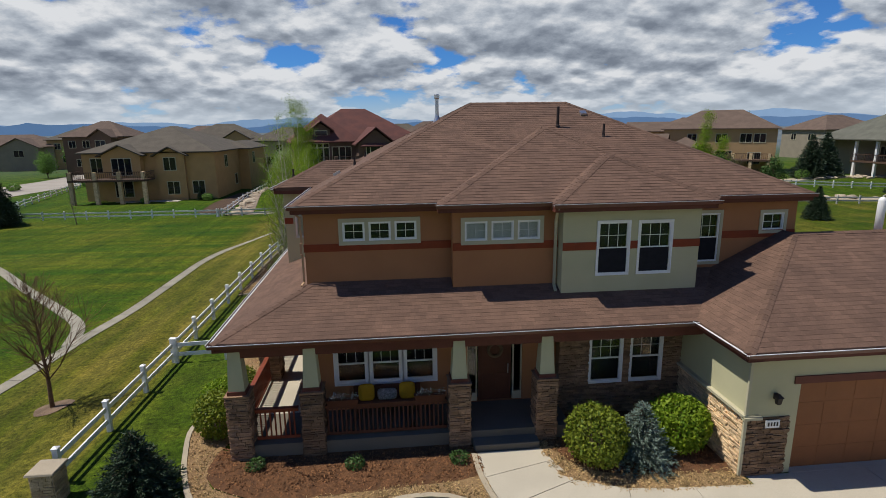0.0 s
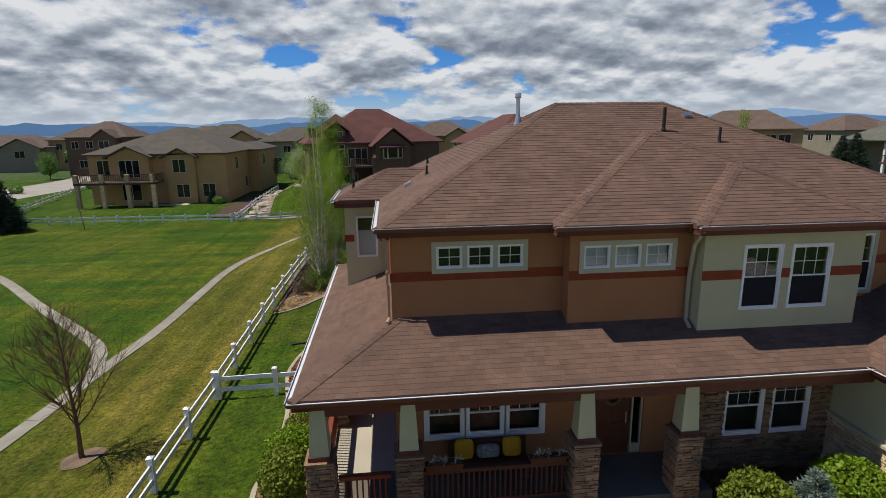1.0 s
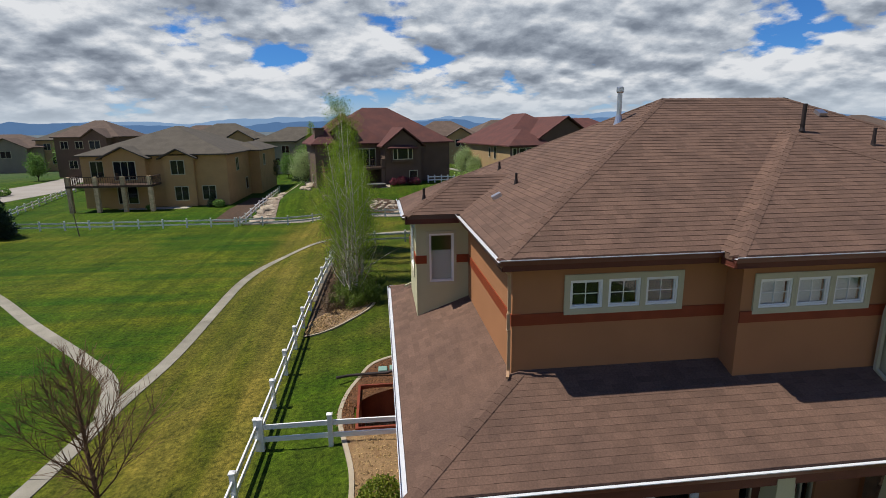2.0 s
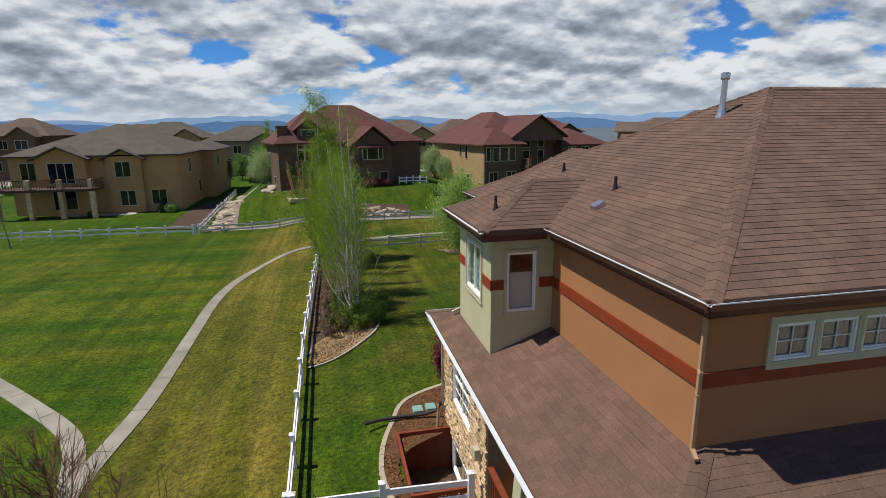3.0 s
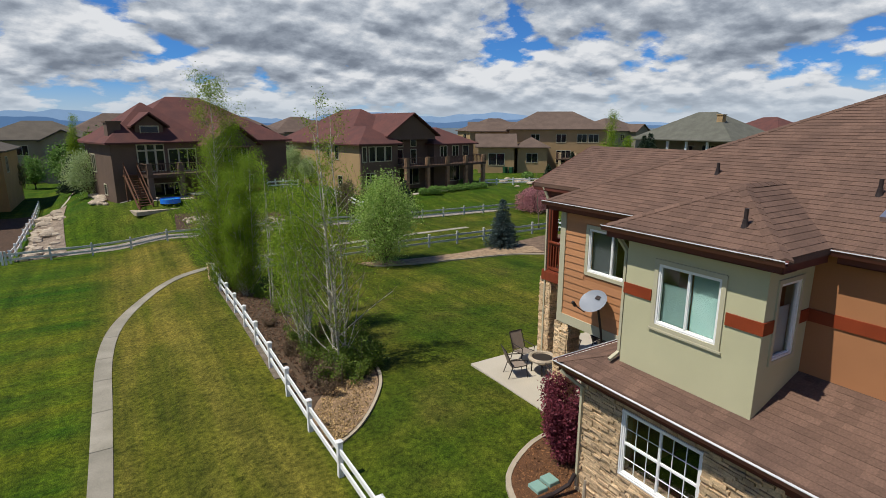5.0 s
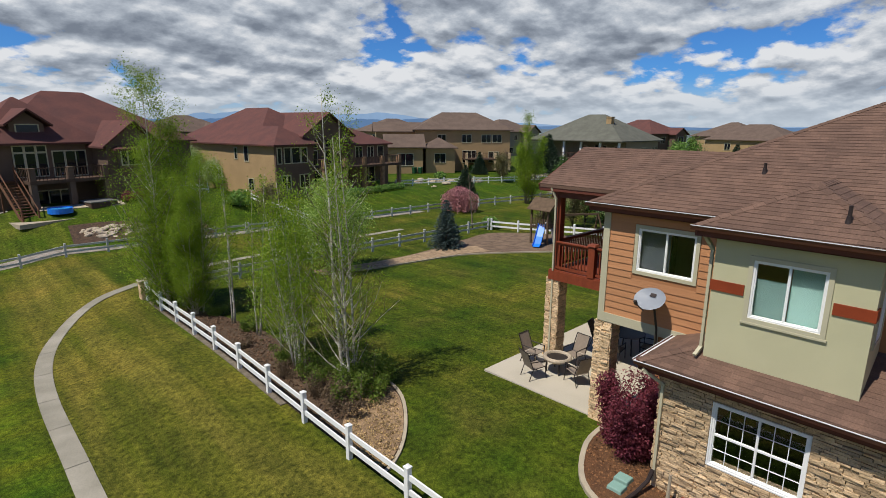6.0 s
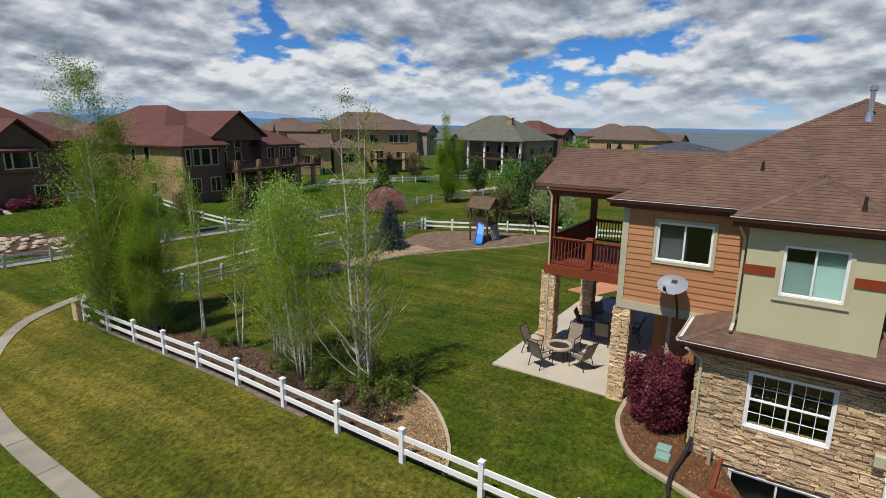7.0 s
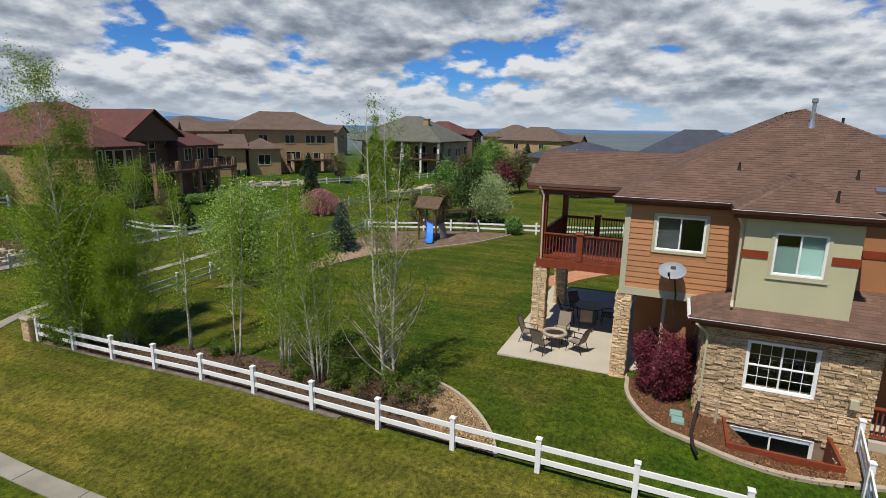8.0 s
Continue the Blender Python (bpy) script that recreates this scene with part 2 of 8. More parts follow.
LEAF_FRESH = leaf_material("fresh_green_leaves", (0.105, 0.205, 0.010), (0.32, 0.42, 0.034), 0.45)
LEAF_OLIVE_GREEN = leaf_material("dull_green_leaves", (0.06, 0.11, 0.012), (0.17, 0.23, 0.03), 0.3)
LEAF_MID = leaf_material("green_leaves", (0.09, 0.19, 0.03), (0.24, 0.38, 0.085), 0.35)
LEAF_DEEP = leaf_material("deep_green_leaves", (0.03, 0.07, 0.015), (0.09, 0.16, 0.04), 0.25)
LEAF_OLIVE = leaf_material("olive_brown_leaves", (0.09, 0.08, 0.03), (0.21, 0.19, 0.08), 0.25)
LEAF_PALE = leaf_material("pale_green_leaves", (0.26, 0.36, 0.12), (0.50, 0.58, 0.30), 0.4)
LEAF_SHRUB = leaf_material("yellow_green_shrub_leaves", (0.08, 0.13, 0.010), (0.24, 0.27, 0.025), 0.3)
LEAF_RED = leaf_material("burgundy_leaves", (0.095, 0.016, 0.026), (0.29, 0.065, 0.088), 0.3)
LEAF_PINK = leaf_material("pink_blossom", (0.40, 0.15, 0.17), (0.66, 0.33, 0.34), 0.3)
LEAF_ROUND = leaf_material("bright_spring_leaves", (0.15, 0.29, 0.03), (0.52, 0.64, 0.20), 0.45)
NEEDLE = leaf_material("dark_spruce_needles", (0.018, 0.035, 0.018), (0.045, 0.075, 0.040), 0.1)
NEEDLE_BLUE = leaf_material("blue_spruce_needles", (0.075, 0.115, 0.085), (0.25, 0.315, 0.255), 0.12)
DRY = leaf_material("dry_brush", (0.075, 0.05, 0.028), (0.19, 0.13, 0.075), 0.15)


def grass_material():
    m = bpy.data.materials.new("mown_grass")
    m.use_nodes = True
    nt = m.node_tree
    b = nt.nodes["Principled BSDF"]
    b.inputs["Roughness"].default_value, b.inputs["Specular IOR Level"].default_value = 0.9, 0.1
    tc = nt.nodes.new("ShaderNodeTexCoord")

    def noise_of(scale, detail, stretch=(1, 1, 1), turn=0.0, rough=0.55):
        mp = nt.nodes.new("ShaderNodeMapping")
        mp.inputs["Scale"].default_value = stretch
        mp.inputs["Rotation"].default_value = (0, 0, turn)
        nt.links.new(tc.outputs["Object"], mp.inputs[0])
        n = nt.nodes.new("ShaderNodeTexNoise")
        n.inputs["Scale"].default_value, n.inputs["Detail"].default_value = scale, detail
        n.inputs["Roughness"].default_value = rough
        nt.links.new(mp.outputs[0], n.inputs["Vector"])
        return n.outputs[0]

    def ramp_of(fac, stops):
        r = nt.nodes.new("ShaderNodeValToRGB")
        while len(r.color_ramp.elements) < len(stops):
            r.color_ramp.elements.new(0.5)
        for e, (p, c) in zip(r.color_ramp.elements, stops):
            e.position, e.color = p, (*c, 1)
        nt.links.new(fac, r.inputs[0])
        return r.outputs[0]

    def blend(fac, a, c, mode="MIX"):
        x = nt.nodes.new("ShaderNodeMix")
        x.data_type, x.blend_type = "RGBA", mode
        if isinstance(fac, float):
            x.inputs["Factor"].default_value = fac
        else:
            nt.links.new(fac, x.inputs["Factor"])
        nt.links.new(a, x.inputs["A"])
        nt.links.new(c, x.inputs["B"])
        return x.outputs["Result"]

    patches = ramp_of(noise_of(0.16, 6, (1, 1, 1)), [(0.36, (0.021, 0.058, 0.003)), (0.50, (0.051, 0.084, 0.005)), (0.64, (0.102, 0.105, 0.014))])
    stripe_stops = [(0.38, (0.026, 0.079, 0.004)), (0.62, (0.104, 0.123, 0.009))]
    strip = ramp_of(noise_of(0.9, 5, (1.0, 0.10, 1), 0.03), [(0.36, (0.078, 0.076, 0.011)), (0.62, (0.192, 0.146, 0.042))])
    park = ramp_of(noise_of(0.6, 4, (0.10, 1.0, 1), 0.05), stripe_stops)
    place = nt.nodes.new("ShaderNodeSeparateXYZ")
    nt.links.new(tc.outputs["Object"], place.inputs[0])
    side = nt.nodes.new("ShaderNodeMapRange")
    side.inputs["From Min"].default_value, side.inputs["From Max"].default_value = -14.5, -13.0
    nt.links.new(place.outputs[0], side.inputs["Value"])
    streaks = blend(side.outputs[0], park, strip)
    yard = ramp_of(noise_of(0.35, 6), [(0.36, (0.036, 0.062, 0.006)), (0.52, (0.074, 0.085, 0.012)), (0.68, (0.134, 0.112, 0.030))])
    within = nt.nodes.new("ShaderNodeMapRange")
    within.inputs["From Min"].default_value, within.inputs["From Max"].default_value = -8.7, -8.2
    nt.links.new(place.outputs[0], within.inputs["Value"])
    streaks = blend(within.outputs[0], streaks, yard)
    colour = blend(0.5, patches, streaks)
    # watered lawns: beyond the park fence, and the narrow side yard
    watered = ramp_of(noise_of(0.5, 6), [(0.36, (0.020, 0.066, 0.003)), (0.54, (0.034, 0.088, 0.004)), (0.70, (0.074, 0.106, 0.010))])
    beyond = nt.nodes.new("ShaderNodeMapRange")
    beyond.inputs["From Min"].default_value, beyond.inputs["From Max"].default_value = 61.0, 62.5
    nt.links.new(place.outputs[1], beyond.inputs["Value"])
    near = nt.nodes.new("ShaderNodeMapRange")
    near.inputs["From Min"].default_value, near.inputs["From Max"].default_value = 27.0, 23.0
    nt.links.new(place.outputs[1], near.inputs["Value"])
    corner = nt.nodes.new("ShaderNodeMath")
    corner.operation = "MULTIPLY"
    nt.links.new(near.outputs[0], corner.inputs[0])
    nt.links.new(within.outputs[0], corner.inputs[1])
    both = nt.nodes.new("ShaderNodeMath")
    both.operation, both.use_clamp = "ADD", True
    nt.links.new(corner.outputs[0], both.inputs[0])
    nt.links.new(beyond.outputs[0], both.inputs[1])
    part_of = nt.nodes.new("ShaderNodeMath")
    part_of.operation = "MULTIPLY"
    part_of.inputs[1].default_value = 0.55
    nt.links.new(both.outputs[0], part_of.inputs[0])
    colour = blend(part_of.outputs[0], colour, watered)
    lines = ramp_of(noise_of(1.0, 3, (1.7, 0.035, 1), 0.02), [(0.38, (0.80, 0.84, 0.78)), (0.62, (1.22, 1.16, 1.20))])
    colour = blend(1.0, colour, lines, "MULTIPLY")
    mottle = ramp_of(noise_of(1.3, 8, (1, 1, 1), 0, 0.65), [(0.32, (0.74, 0.76, 0.74)), (0.68, (1.30, 1.24, 1.20))])
    colour = blend(1.0, colour, mottle, "MULTIPLY")
    tufts = ramp_of(noise_of(7.0, 5, (1, 1, 1), 0, 0.7), [(0.32, (0.36, 0.40, 0.30)), (0.68, (1.68, 1.58, 1.40))])
    colour = blend(1.0, colour, tufts, "MULTIPLY")
    blades = ramp_of(noise_of(38.0, 3), [(0.3, (0.5, 0.55, 0.45)), (0.7, (1.45, 1.42, 1.3))])
    colour = blend(1.0, colour, blades, "MULTIPLY")
    # Far ground fades to blue-grey with distance: horizon haze put into the colour.
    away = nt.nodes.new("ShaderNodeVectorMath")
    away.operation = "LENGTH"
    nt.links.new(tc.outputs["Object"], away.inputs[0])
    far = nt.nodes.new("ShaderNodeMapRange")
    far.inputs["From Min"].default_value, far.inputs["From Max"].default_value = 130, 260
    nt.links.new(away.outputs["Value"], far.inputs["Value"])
    hazy_plain = ramp_of(noise_of(0.012, 5), [(0.35, (0.085, 0.115, 0.135)), (0.65, (0.135, 0.155, 0.155))])
    colour = blend(far.outputs[0], colour, hazy_plain)
    nt.links.new(colour, b.inputs["Base Color"])
    bp = nt.nodes.new("ShaderNodeBump")
    bp.inputs["Strength"].default_value, bp.inputs["Distance"].default_value = 0.9, 0.06
    nt.links.new(noise_of(22.0, 5), bp.inputs["Height"])
    nt.links.new(bp.outputs[0], b.inputs["Normal"])
    return m


GRASS = grass_material()
# Distance haze is put into these hills as blue colour and a faint glow.
HILL = material("haze_blue_hills", (0.06, 0.085, 0.12), 1.0, 0.2, 0.004, 0.02, 0.0)
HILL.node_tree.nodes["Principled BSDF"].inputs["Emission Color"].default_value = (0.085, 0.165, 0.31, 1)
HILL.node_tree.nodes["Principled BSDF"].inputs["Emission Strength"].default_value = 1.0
HILL_FAR = material("haze_pale_peaks", (0.10, 0.13, 0.17), 1.0, 0.2, 0.004, 0.02, 0.0)
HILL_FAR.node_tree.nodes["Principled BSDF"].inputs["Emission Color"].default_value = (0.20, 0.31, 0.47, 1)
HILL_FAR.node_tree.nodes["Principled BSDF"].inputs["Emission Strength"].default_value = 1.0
ASPHALT = material("pale_road", (0.36, 0.32, 0.27), 0.95, 0.15, 0.3, 30, 0.2)

# ---------------------------------------------------------------- builders
BASE = {}


class Geo:
    """Collects vertices and faces of one mesh, in world coordinates."""

    def __init__(self):
        self.v, self.f = [], []

    def add(self, verts, faces):
        n = len(self.v)
        self.v += [tuple(p) for p in verts]
        self.f += [tuple(n + i for i in f) for f in faces]
        return self

    def box(self, x0, y0, z0, x1, y1, z1):
        return self.add([(x0, y0, z0), (x1, y0, z0), (x1, y1, z0), (x0, y1, z0), (x0, y0, z1), (x1, y0, z1), (x1, y1, z1), (x0, y1, z1)],
                        [(3, 2, 1, 0), (4, 5, 6, 7), (0, 1, 5, 4), (1, 2, 6, 5), (2, 3, 7, 6), (3, 0, 4, 7)])

    def frustum(self, cx, cy, z0, a0, b0, z1, a1, b1):
        """A four-sided taper; a, b: half widths below and above."""
        p = [(cx + sx * a, cy + sy * b, z) for z, a, b in ((z0, a0, b0), (z1, a1, b1)) for sx, sy in ((-1, -1), (1, -1), (1, 1), (-1, 1))]
        return self.add(p, [(3, 2, 1, 0), (4, 5, 6, 7), (0, 1, 5, 4), (1, 2, 6, 5), (2, 3, 7, 6), (3, 0, 4, 7)])

    def beam(self, a, b, w, h, up=(0, 0, 1)):
        """A bar of width w and height h from a to b."""
        a, b = Vector(a), Vector(b)
        d = (b - a).normalized()
        s = d.cross(Vector(up))
        s = s.normalized() if s.length > 1e-6 else Vector((1, 0, 0))
        u = s.cross(d)
        p = [q + s * sx * w / 2 + u * su * h / 2 for q in (a, b) for sx, su in ((-1, -1), (1, -1), (1, 1), (-1, 1))]
        return self.add(p, [(0, 1, 2, 3), (7, 6, 5, 4), (4, 5, 1, 0), (5, 6, 2, 1), (6, 7, 3, 2), (7, 4, 0, 3)])

    def tube(self, points, radii, n=8, caps=True):
        """A round bar along points."""
        k = len(self.v)
        pts = [Vector(p) for p in points]
        if isinstance(radii, (int, float)):
            radii = [radii] * len(pts)
        ref = None
        for i, p in enumerate(pts):
            d = (pts[min(i + 1, len(pts) - 1)] - pts[max(i - 1, 0)]).normalized()
            if ref is None:
                ref = d.orthogonal().normalized()
            s = (ref - d * ref.dot(d)).normalized()
            ref, t = s, d.cross(s)
            self.v += [tuple(p + (s * math.cos(a) + t * math.sin(a)) * radii[i]) for a in (2 * math.pi * j / n for j in range(n))]
        for i in range(len(pts) - 1):
            for j in range(n):
                self.f.append((k + i * n + j, k + i * n + (j + 1) % n, k + (i + 1) * n + (j + 1) % n, k + (i + 1) * n + j))
        if caps:
            self.f.append(tuple(k + j for j in reversed(range(n))))
            self.f.append(tuple(k + (len(pts) - 1) * n + j for j in range(n)))
        return self

    def slab(self, poly, depth, way=(0, 0, -1)):
        """A flat polygon given a thickness."""
        w = Vector(way) * depth
        n = len(poly)
        p = [Vector(q) for q in poly]
        return self.add(p + [q + w for q in p], [tuple(range(n)), tuple(reversed(range(n, 2 * n)))] +
                        [(n + i, n + (i + 1) % n, (i + 1) % n, i) for i in range(n)])

    def sphere(self, c, r, seg=12, rings=8, squash=(1, 1, 1)):
        v = [(c[0], c[1], c[2] + r * squash[2])]
        for i in range(1, rings):
            a = math.pi * i / rings
            v += [(c[0] + r * squash[0] * math.sin(a) * math.cos(2 * math.pi * j / seg), c[1] + r * squash[1] * math.sin(a) * math.sin(2 * math.pi * j / seg),
                   c[2] + r * squash[2] * math.cos(a)) for j in range(seg)]
        v.append((c[0], c[1], c[2] - r * squash[2]))
        f = [(0, 1 + j, 1 + (j + 1) % seg) for j in range(seg)]
        for i in range(rings - 2):
            f += [(1 + i * seg + j, 1 + (i + 1) * seg + j, 1 + (i + 1) * seg + (j + 1) % seg, 1 + i * seg + (j + 1) % seg) for j in range(seg)]
        last = len(v) - 1
        f += [(last, 1 + (rings - 2) * seg + (j + 1) % seg, 1 + (rings - 2) * seg + j) for j in range(seg)]
        return self.add(v, f)


def mesh_of(name, geo, mat, base=(0, 0, 0), bevel=0.0, smooth=False):
    me = bpy.data.meshes.new(name)
    bx, by, bz = base
    me.from_pydata([(x - bx, y - by, z - bz) for x, y, z in geo.v], [], geo.f)
    if bevel:
        bm = bmesh.new()
        bm.from_mesh(me)
        bmesh.ops.bevel(bm, geom=list(bm.edges), offset=bevel, segments=1, affect="EDGES", clamp_overlap=True)
        bm.to_mesh(me)
        bm.free()
    me.materials.append(mat)
    if smooth:
        me.shade_smooth()
    me.update()
    return me


def thing(name, base, label, category, group="", kind="", turn=0.0):
    """An empty at the thing's base, which parents its parts. Parts of a turned thing are built at the world's origin."""
    ob = new(name)
    ob.empty_display_size = 0.2
    ob.location = base
    ob.rotation_euler = (0, 0, radians(turn))
    BASE[ob.name] = tuple(base)
    return tagged(ob, label, category, group, kind)


def turned_thing(name, base, turn, label, category, group="", kind=""):
    """As thing(), but its parts are built round the world's origin, and the empty places and turns them."""
    ob = thing(name, base, label, category, group, kind, turn)
    BASE[ob.name] = (0, 0, 0)
    return ob


def local_thing(name, label, category, group="", kind=""):
    """As thing(), built round the world's origin, to be placed or copied."""
    return thing(name, (0, 0, 0), label, category, group, kind)


def part(name, geo, mat, parent, label="", bevel=0.0, smooth=False):
    """ONE mesh under a thing or under a part."""
    base = BASE[parent.name]
    ob = new(name, mesh_of(name, geo, mat, base, bevel, smooth))
    ob.parent = parent
    BASE[ob.name] = base
    if label:
        ob["label"] = label
    return ob


def single(name, geo, mat, label, category, base=None, group="", kind="", bevel=0.0, smooth=False):
    """A thing of one mesh."""
    if base is None:
        xs, ys, zs = zip(*geo.v)
        base = ((min(xs) + max(xs)) / 2, (min(ys) + max(ys)) / 2, min(zs))
    ob = new(name, mesh_of(name, geo, mat, base, bevel, smooth))
    ob.location = base
    BASE[ob.name] = base
    return tagged(ob, label, category, group, kind)


def ease(t):
    t = min(1.0, max(0.0, t))
    return t * t * (3 - 2 * t)


def ground_z(x, y):
    z = -0.10 - 0.50 * ease((-9.2 - x) / 4.0) - 0.38 * ease((y - 36) / 12)
    z += 0.30 * ease((x + 8.0) / 3.0) * ease((y - 15) / 3.0) * (1 - ease((y - 28) / 9.0)) * (1 - ease((x - 4) / 6))
    z += 0.18 * ease((y - 9.5) / 2.5) * ease((16 - y) / 2) * ease((x + 8.0) / 2.5) * (1 - ease((x - 6) / 3))
    rise = 2.35 * ease((x + 20) / 6) * (1 - 0.62 * ease((x - 3) / 10)) + 0.35 * (1 - ease((x + 20) / 6))
    z += rise * ease((y - 62.5) / 9)
    return z

# ---------------------------------------------------------------- ground and distance


def build_ground():
    well_x, well_y = (-5.68, -4.15), (19.82, 22.41)
    near_x = sorted([-70 + 1.0 * i for i in range(0, 171)] + list(well_x))
    near_y = sorted([-30 + 1.0 * i for i in range(0, 151)] + list(well_y))
    xs = [-4200, -2000, -1000, -500, -250, -140, -95] + near_x + [130, 180, 280, 500, 1000, 2000, 4200]
    ys = [-4200, -2000, -1000, -500, -200, -90, -50] + near_y + [150, 200, 300, 500, 1000, 2000, 4200]
    geo = Geo()
    for y in ys:
        for x in xs:
            far = max(0.0, math.hypot(x, y - 40) - 200)
            geo.v.append((x, y, ground_z(x, y) * max(0.0, 1 - far / 200) - min(10.0, far * 0.01)))
    n = len(xs)
    for j in range(len(ys) - 1):
        for i in range(n - 1):
            if well_x[0] - 0.01 < xs[i] and xs[i + 1] < well_x[1] + 0.01 and well_y[0] - 0.01 < ys[j] and ys[j + 1] < well_y[1] + 0.01:
                continue
            geo.f.append((j * n + i, j * n + i + 1, (j + 1) * n + i + 1, (j + 1) * n + i))
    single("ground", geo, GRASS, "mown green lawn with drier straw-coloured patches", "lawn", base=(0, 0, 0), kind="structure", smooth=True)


build_ground()


def ribbon(points, width, lift, thick=0.06, step=0.6):
    """A strip along a smooth line that follows the ground. points: (x, y)."""
    pts = [Vector((*p, 0)) for p in points]
    dense = []
    for i in range(len(pts) - 1):
        p0, p1, p2, p3 = pts[max(i - 1, 0)], pts[i], pts[i + 1], pts[min(i + 2, len(pts) - 1)]
        k = max(2, int((p2 - p1).length / step))
        for j in range(k):
            t = j / k
            dense.append(0.5 * ((2 * p1) + (p2 - p0) * t + (2 * p0 - 5 * p1 + 4 * p2 - p3) * t * t + (3 * p1 - p0 - 3 * p2 + p3) * t ** 3))
    dense.append(pts[-1])
    geo = Geo()
    for i, p in enumerate(dense):
        d = (dense[min(i + 1, len(dense) - 1)] - dense[max(i - 1, 0)]).normalized()
        s = Vector((-d.y, d.x, 0)) * width / 2
        for q in (p - s, p + s):
            z = ground_z(q.x, q.y)
            geo.v += [(q.x, q.y, z + lift), (q.x, q.y, z + lift - thick)]
    for i in range(len(dense) - 1):
        a, b = 4 * i, 4 * i + 4
        geo.f += [(a, b, b + 2, a + 2), (a + 1, a, a + 2, a + 3) if i == 0 else (a + 1, b + 1, b, a), (a + 2, b + 2, b + 3, a + 3)]
    return geo, dense


def build_hills(r0, mean, spread, seed, mat, label):
    geo = Geo()
    n = 720
    for i in range(n + 1):
        a = 2 * math.pi * i / n
        c, s = math.cos(a), math.sin(a)
        h = mean + spread * noise.fractal(Vector((c * 7.0, s * 7.0, seed)), 0.9, 2.0, 7)
        # the range stands in the north-west and sinks into the plain towards the east
        deg = math.degrees(math.atan2(s, c))
        lift = ease((170 - abs(deg - 100)) / 40) * (0.16 + 0.84 * ease((deg - 25) / 35))
        h = (max(10.0, h) + 10) * lift
        geo.v += [(r0 * c, r0 * s, -60), (r0 * c, r0 * s, h), (r0 * c * 1.12, r0 * s * 1.12, -60)]
    for i in range(n):
        a, b = 3 * i, 3 * i + 3
        geo.f += [(a, b, b + 1, a + 1), (a + 1, b + 1, b + 2, a + 2)]
    single("backdrop", geo, mat, label, "mountains", base=(0, 0, -60), kind="structure")


build_hills(3600.0, 32, 40, 1.3, HILL, "distant foothills tinted blue for haze on the horizon")
build_hills(4300.0, 66, 52, 4.7, HILL_FAR, "mountain range tinted paler blue for haze behind the foothills")

PATH_LONG = [(-16.5, 5), (-14.9, 15), (-14.3, 20), (-14.0, 24.3), (-13.62, 28), (-13.55, 34), (-13.5, 39.5), (-13.1, 43.5), (-12.2, 46.6), (-10.6, 49.3), (-8.2, 51.3), (-5, 52.8), (0, 53.6), (8, 54.2), (14, 54.4)]


def slab_path(points, width, lift, label):
    """A footpath of cast slabs with open joints, following the ground."""
    _, line = ribbon(points, width, lift)
    ob = thing("path", (line[len(line) // 2].x, line[len(line) // 2].y, -0.6), label, "footpath", kind="structure")
    every = 4
    for i in range(0, len(line) - 1, every):
        run = line[i:i + every + 1]
        if len(run) < 2:
            break
        run[0], run[-1] = run[0].lerp(run[1], 0.02), run[-1].lerp(run[-2], 0.02)
        g = Geo()
        for k, p in enumerate(run):
            d = (line[min(i + k + 1, len(line) - 1)] - line[max(i + k - 1, 0)]).normalized()
            w = Vector((-d.y, d.x, 0)) * width / 2
            for q in (p - w, p + w):
                z = ground_z(q.x, q.y) + lift
                g.v += [(q.x, q.y, z), (q.x, q.y, z - 0.09)]
        m = len(run)
        for k in range(m - 1):
            a, b = 4 * k, 4 * k + 4
            g.f += [(a, b, b + 2, a + 2), (a + 1, b + 1, b, a), (a + 2, b + 2, b + 3, a + 3)]
        g.f += [(0, 2, 3, 1), (4 * m - 4, 4 * m - 3, 4 * m - 1, 4 * m - 2)]
        part("slab", g, CONCRETE_GREY, ob)


slab_path(PATH_LONG, 0.57, 0.03, "pale grey concrete footpath curving through the lawn")
slab_path([(-14.2, 23.3), (-15.2, 25.9), (-17.6, 28.6), (-22, 33), (-27.5, 38.8), (-36, 47)], 0.58, 0.035, "pale grey concrete footpath branching off across the lawn")

# ---------------------------------------------------------------- the house
EAVE, PITCH = 6.48, 0.5
LOW, LOWPITCH = 3.39, 0.375
WX, FY, MY = -2.46, 14.95, 14.50
house = thing("house", (4.5, 20.0, 0.1), "two-storey tan stucco house with brown shingle roof and wrap-around porch", "house")


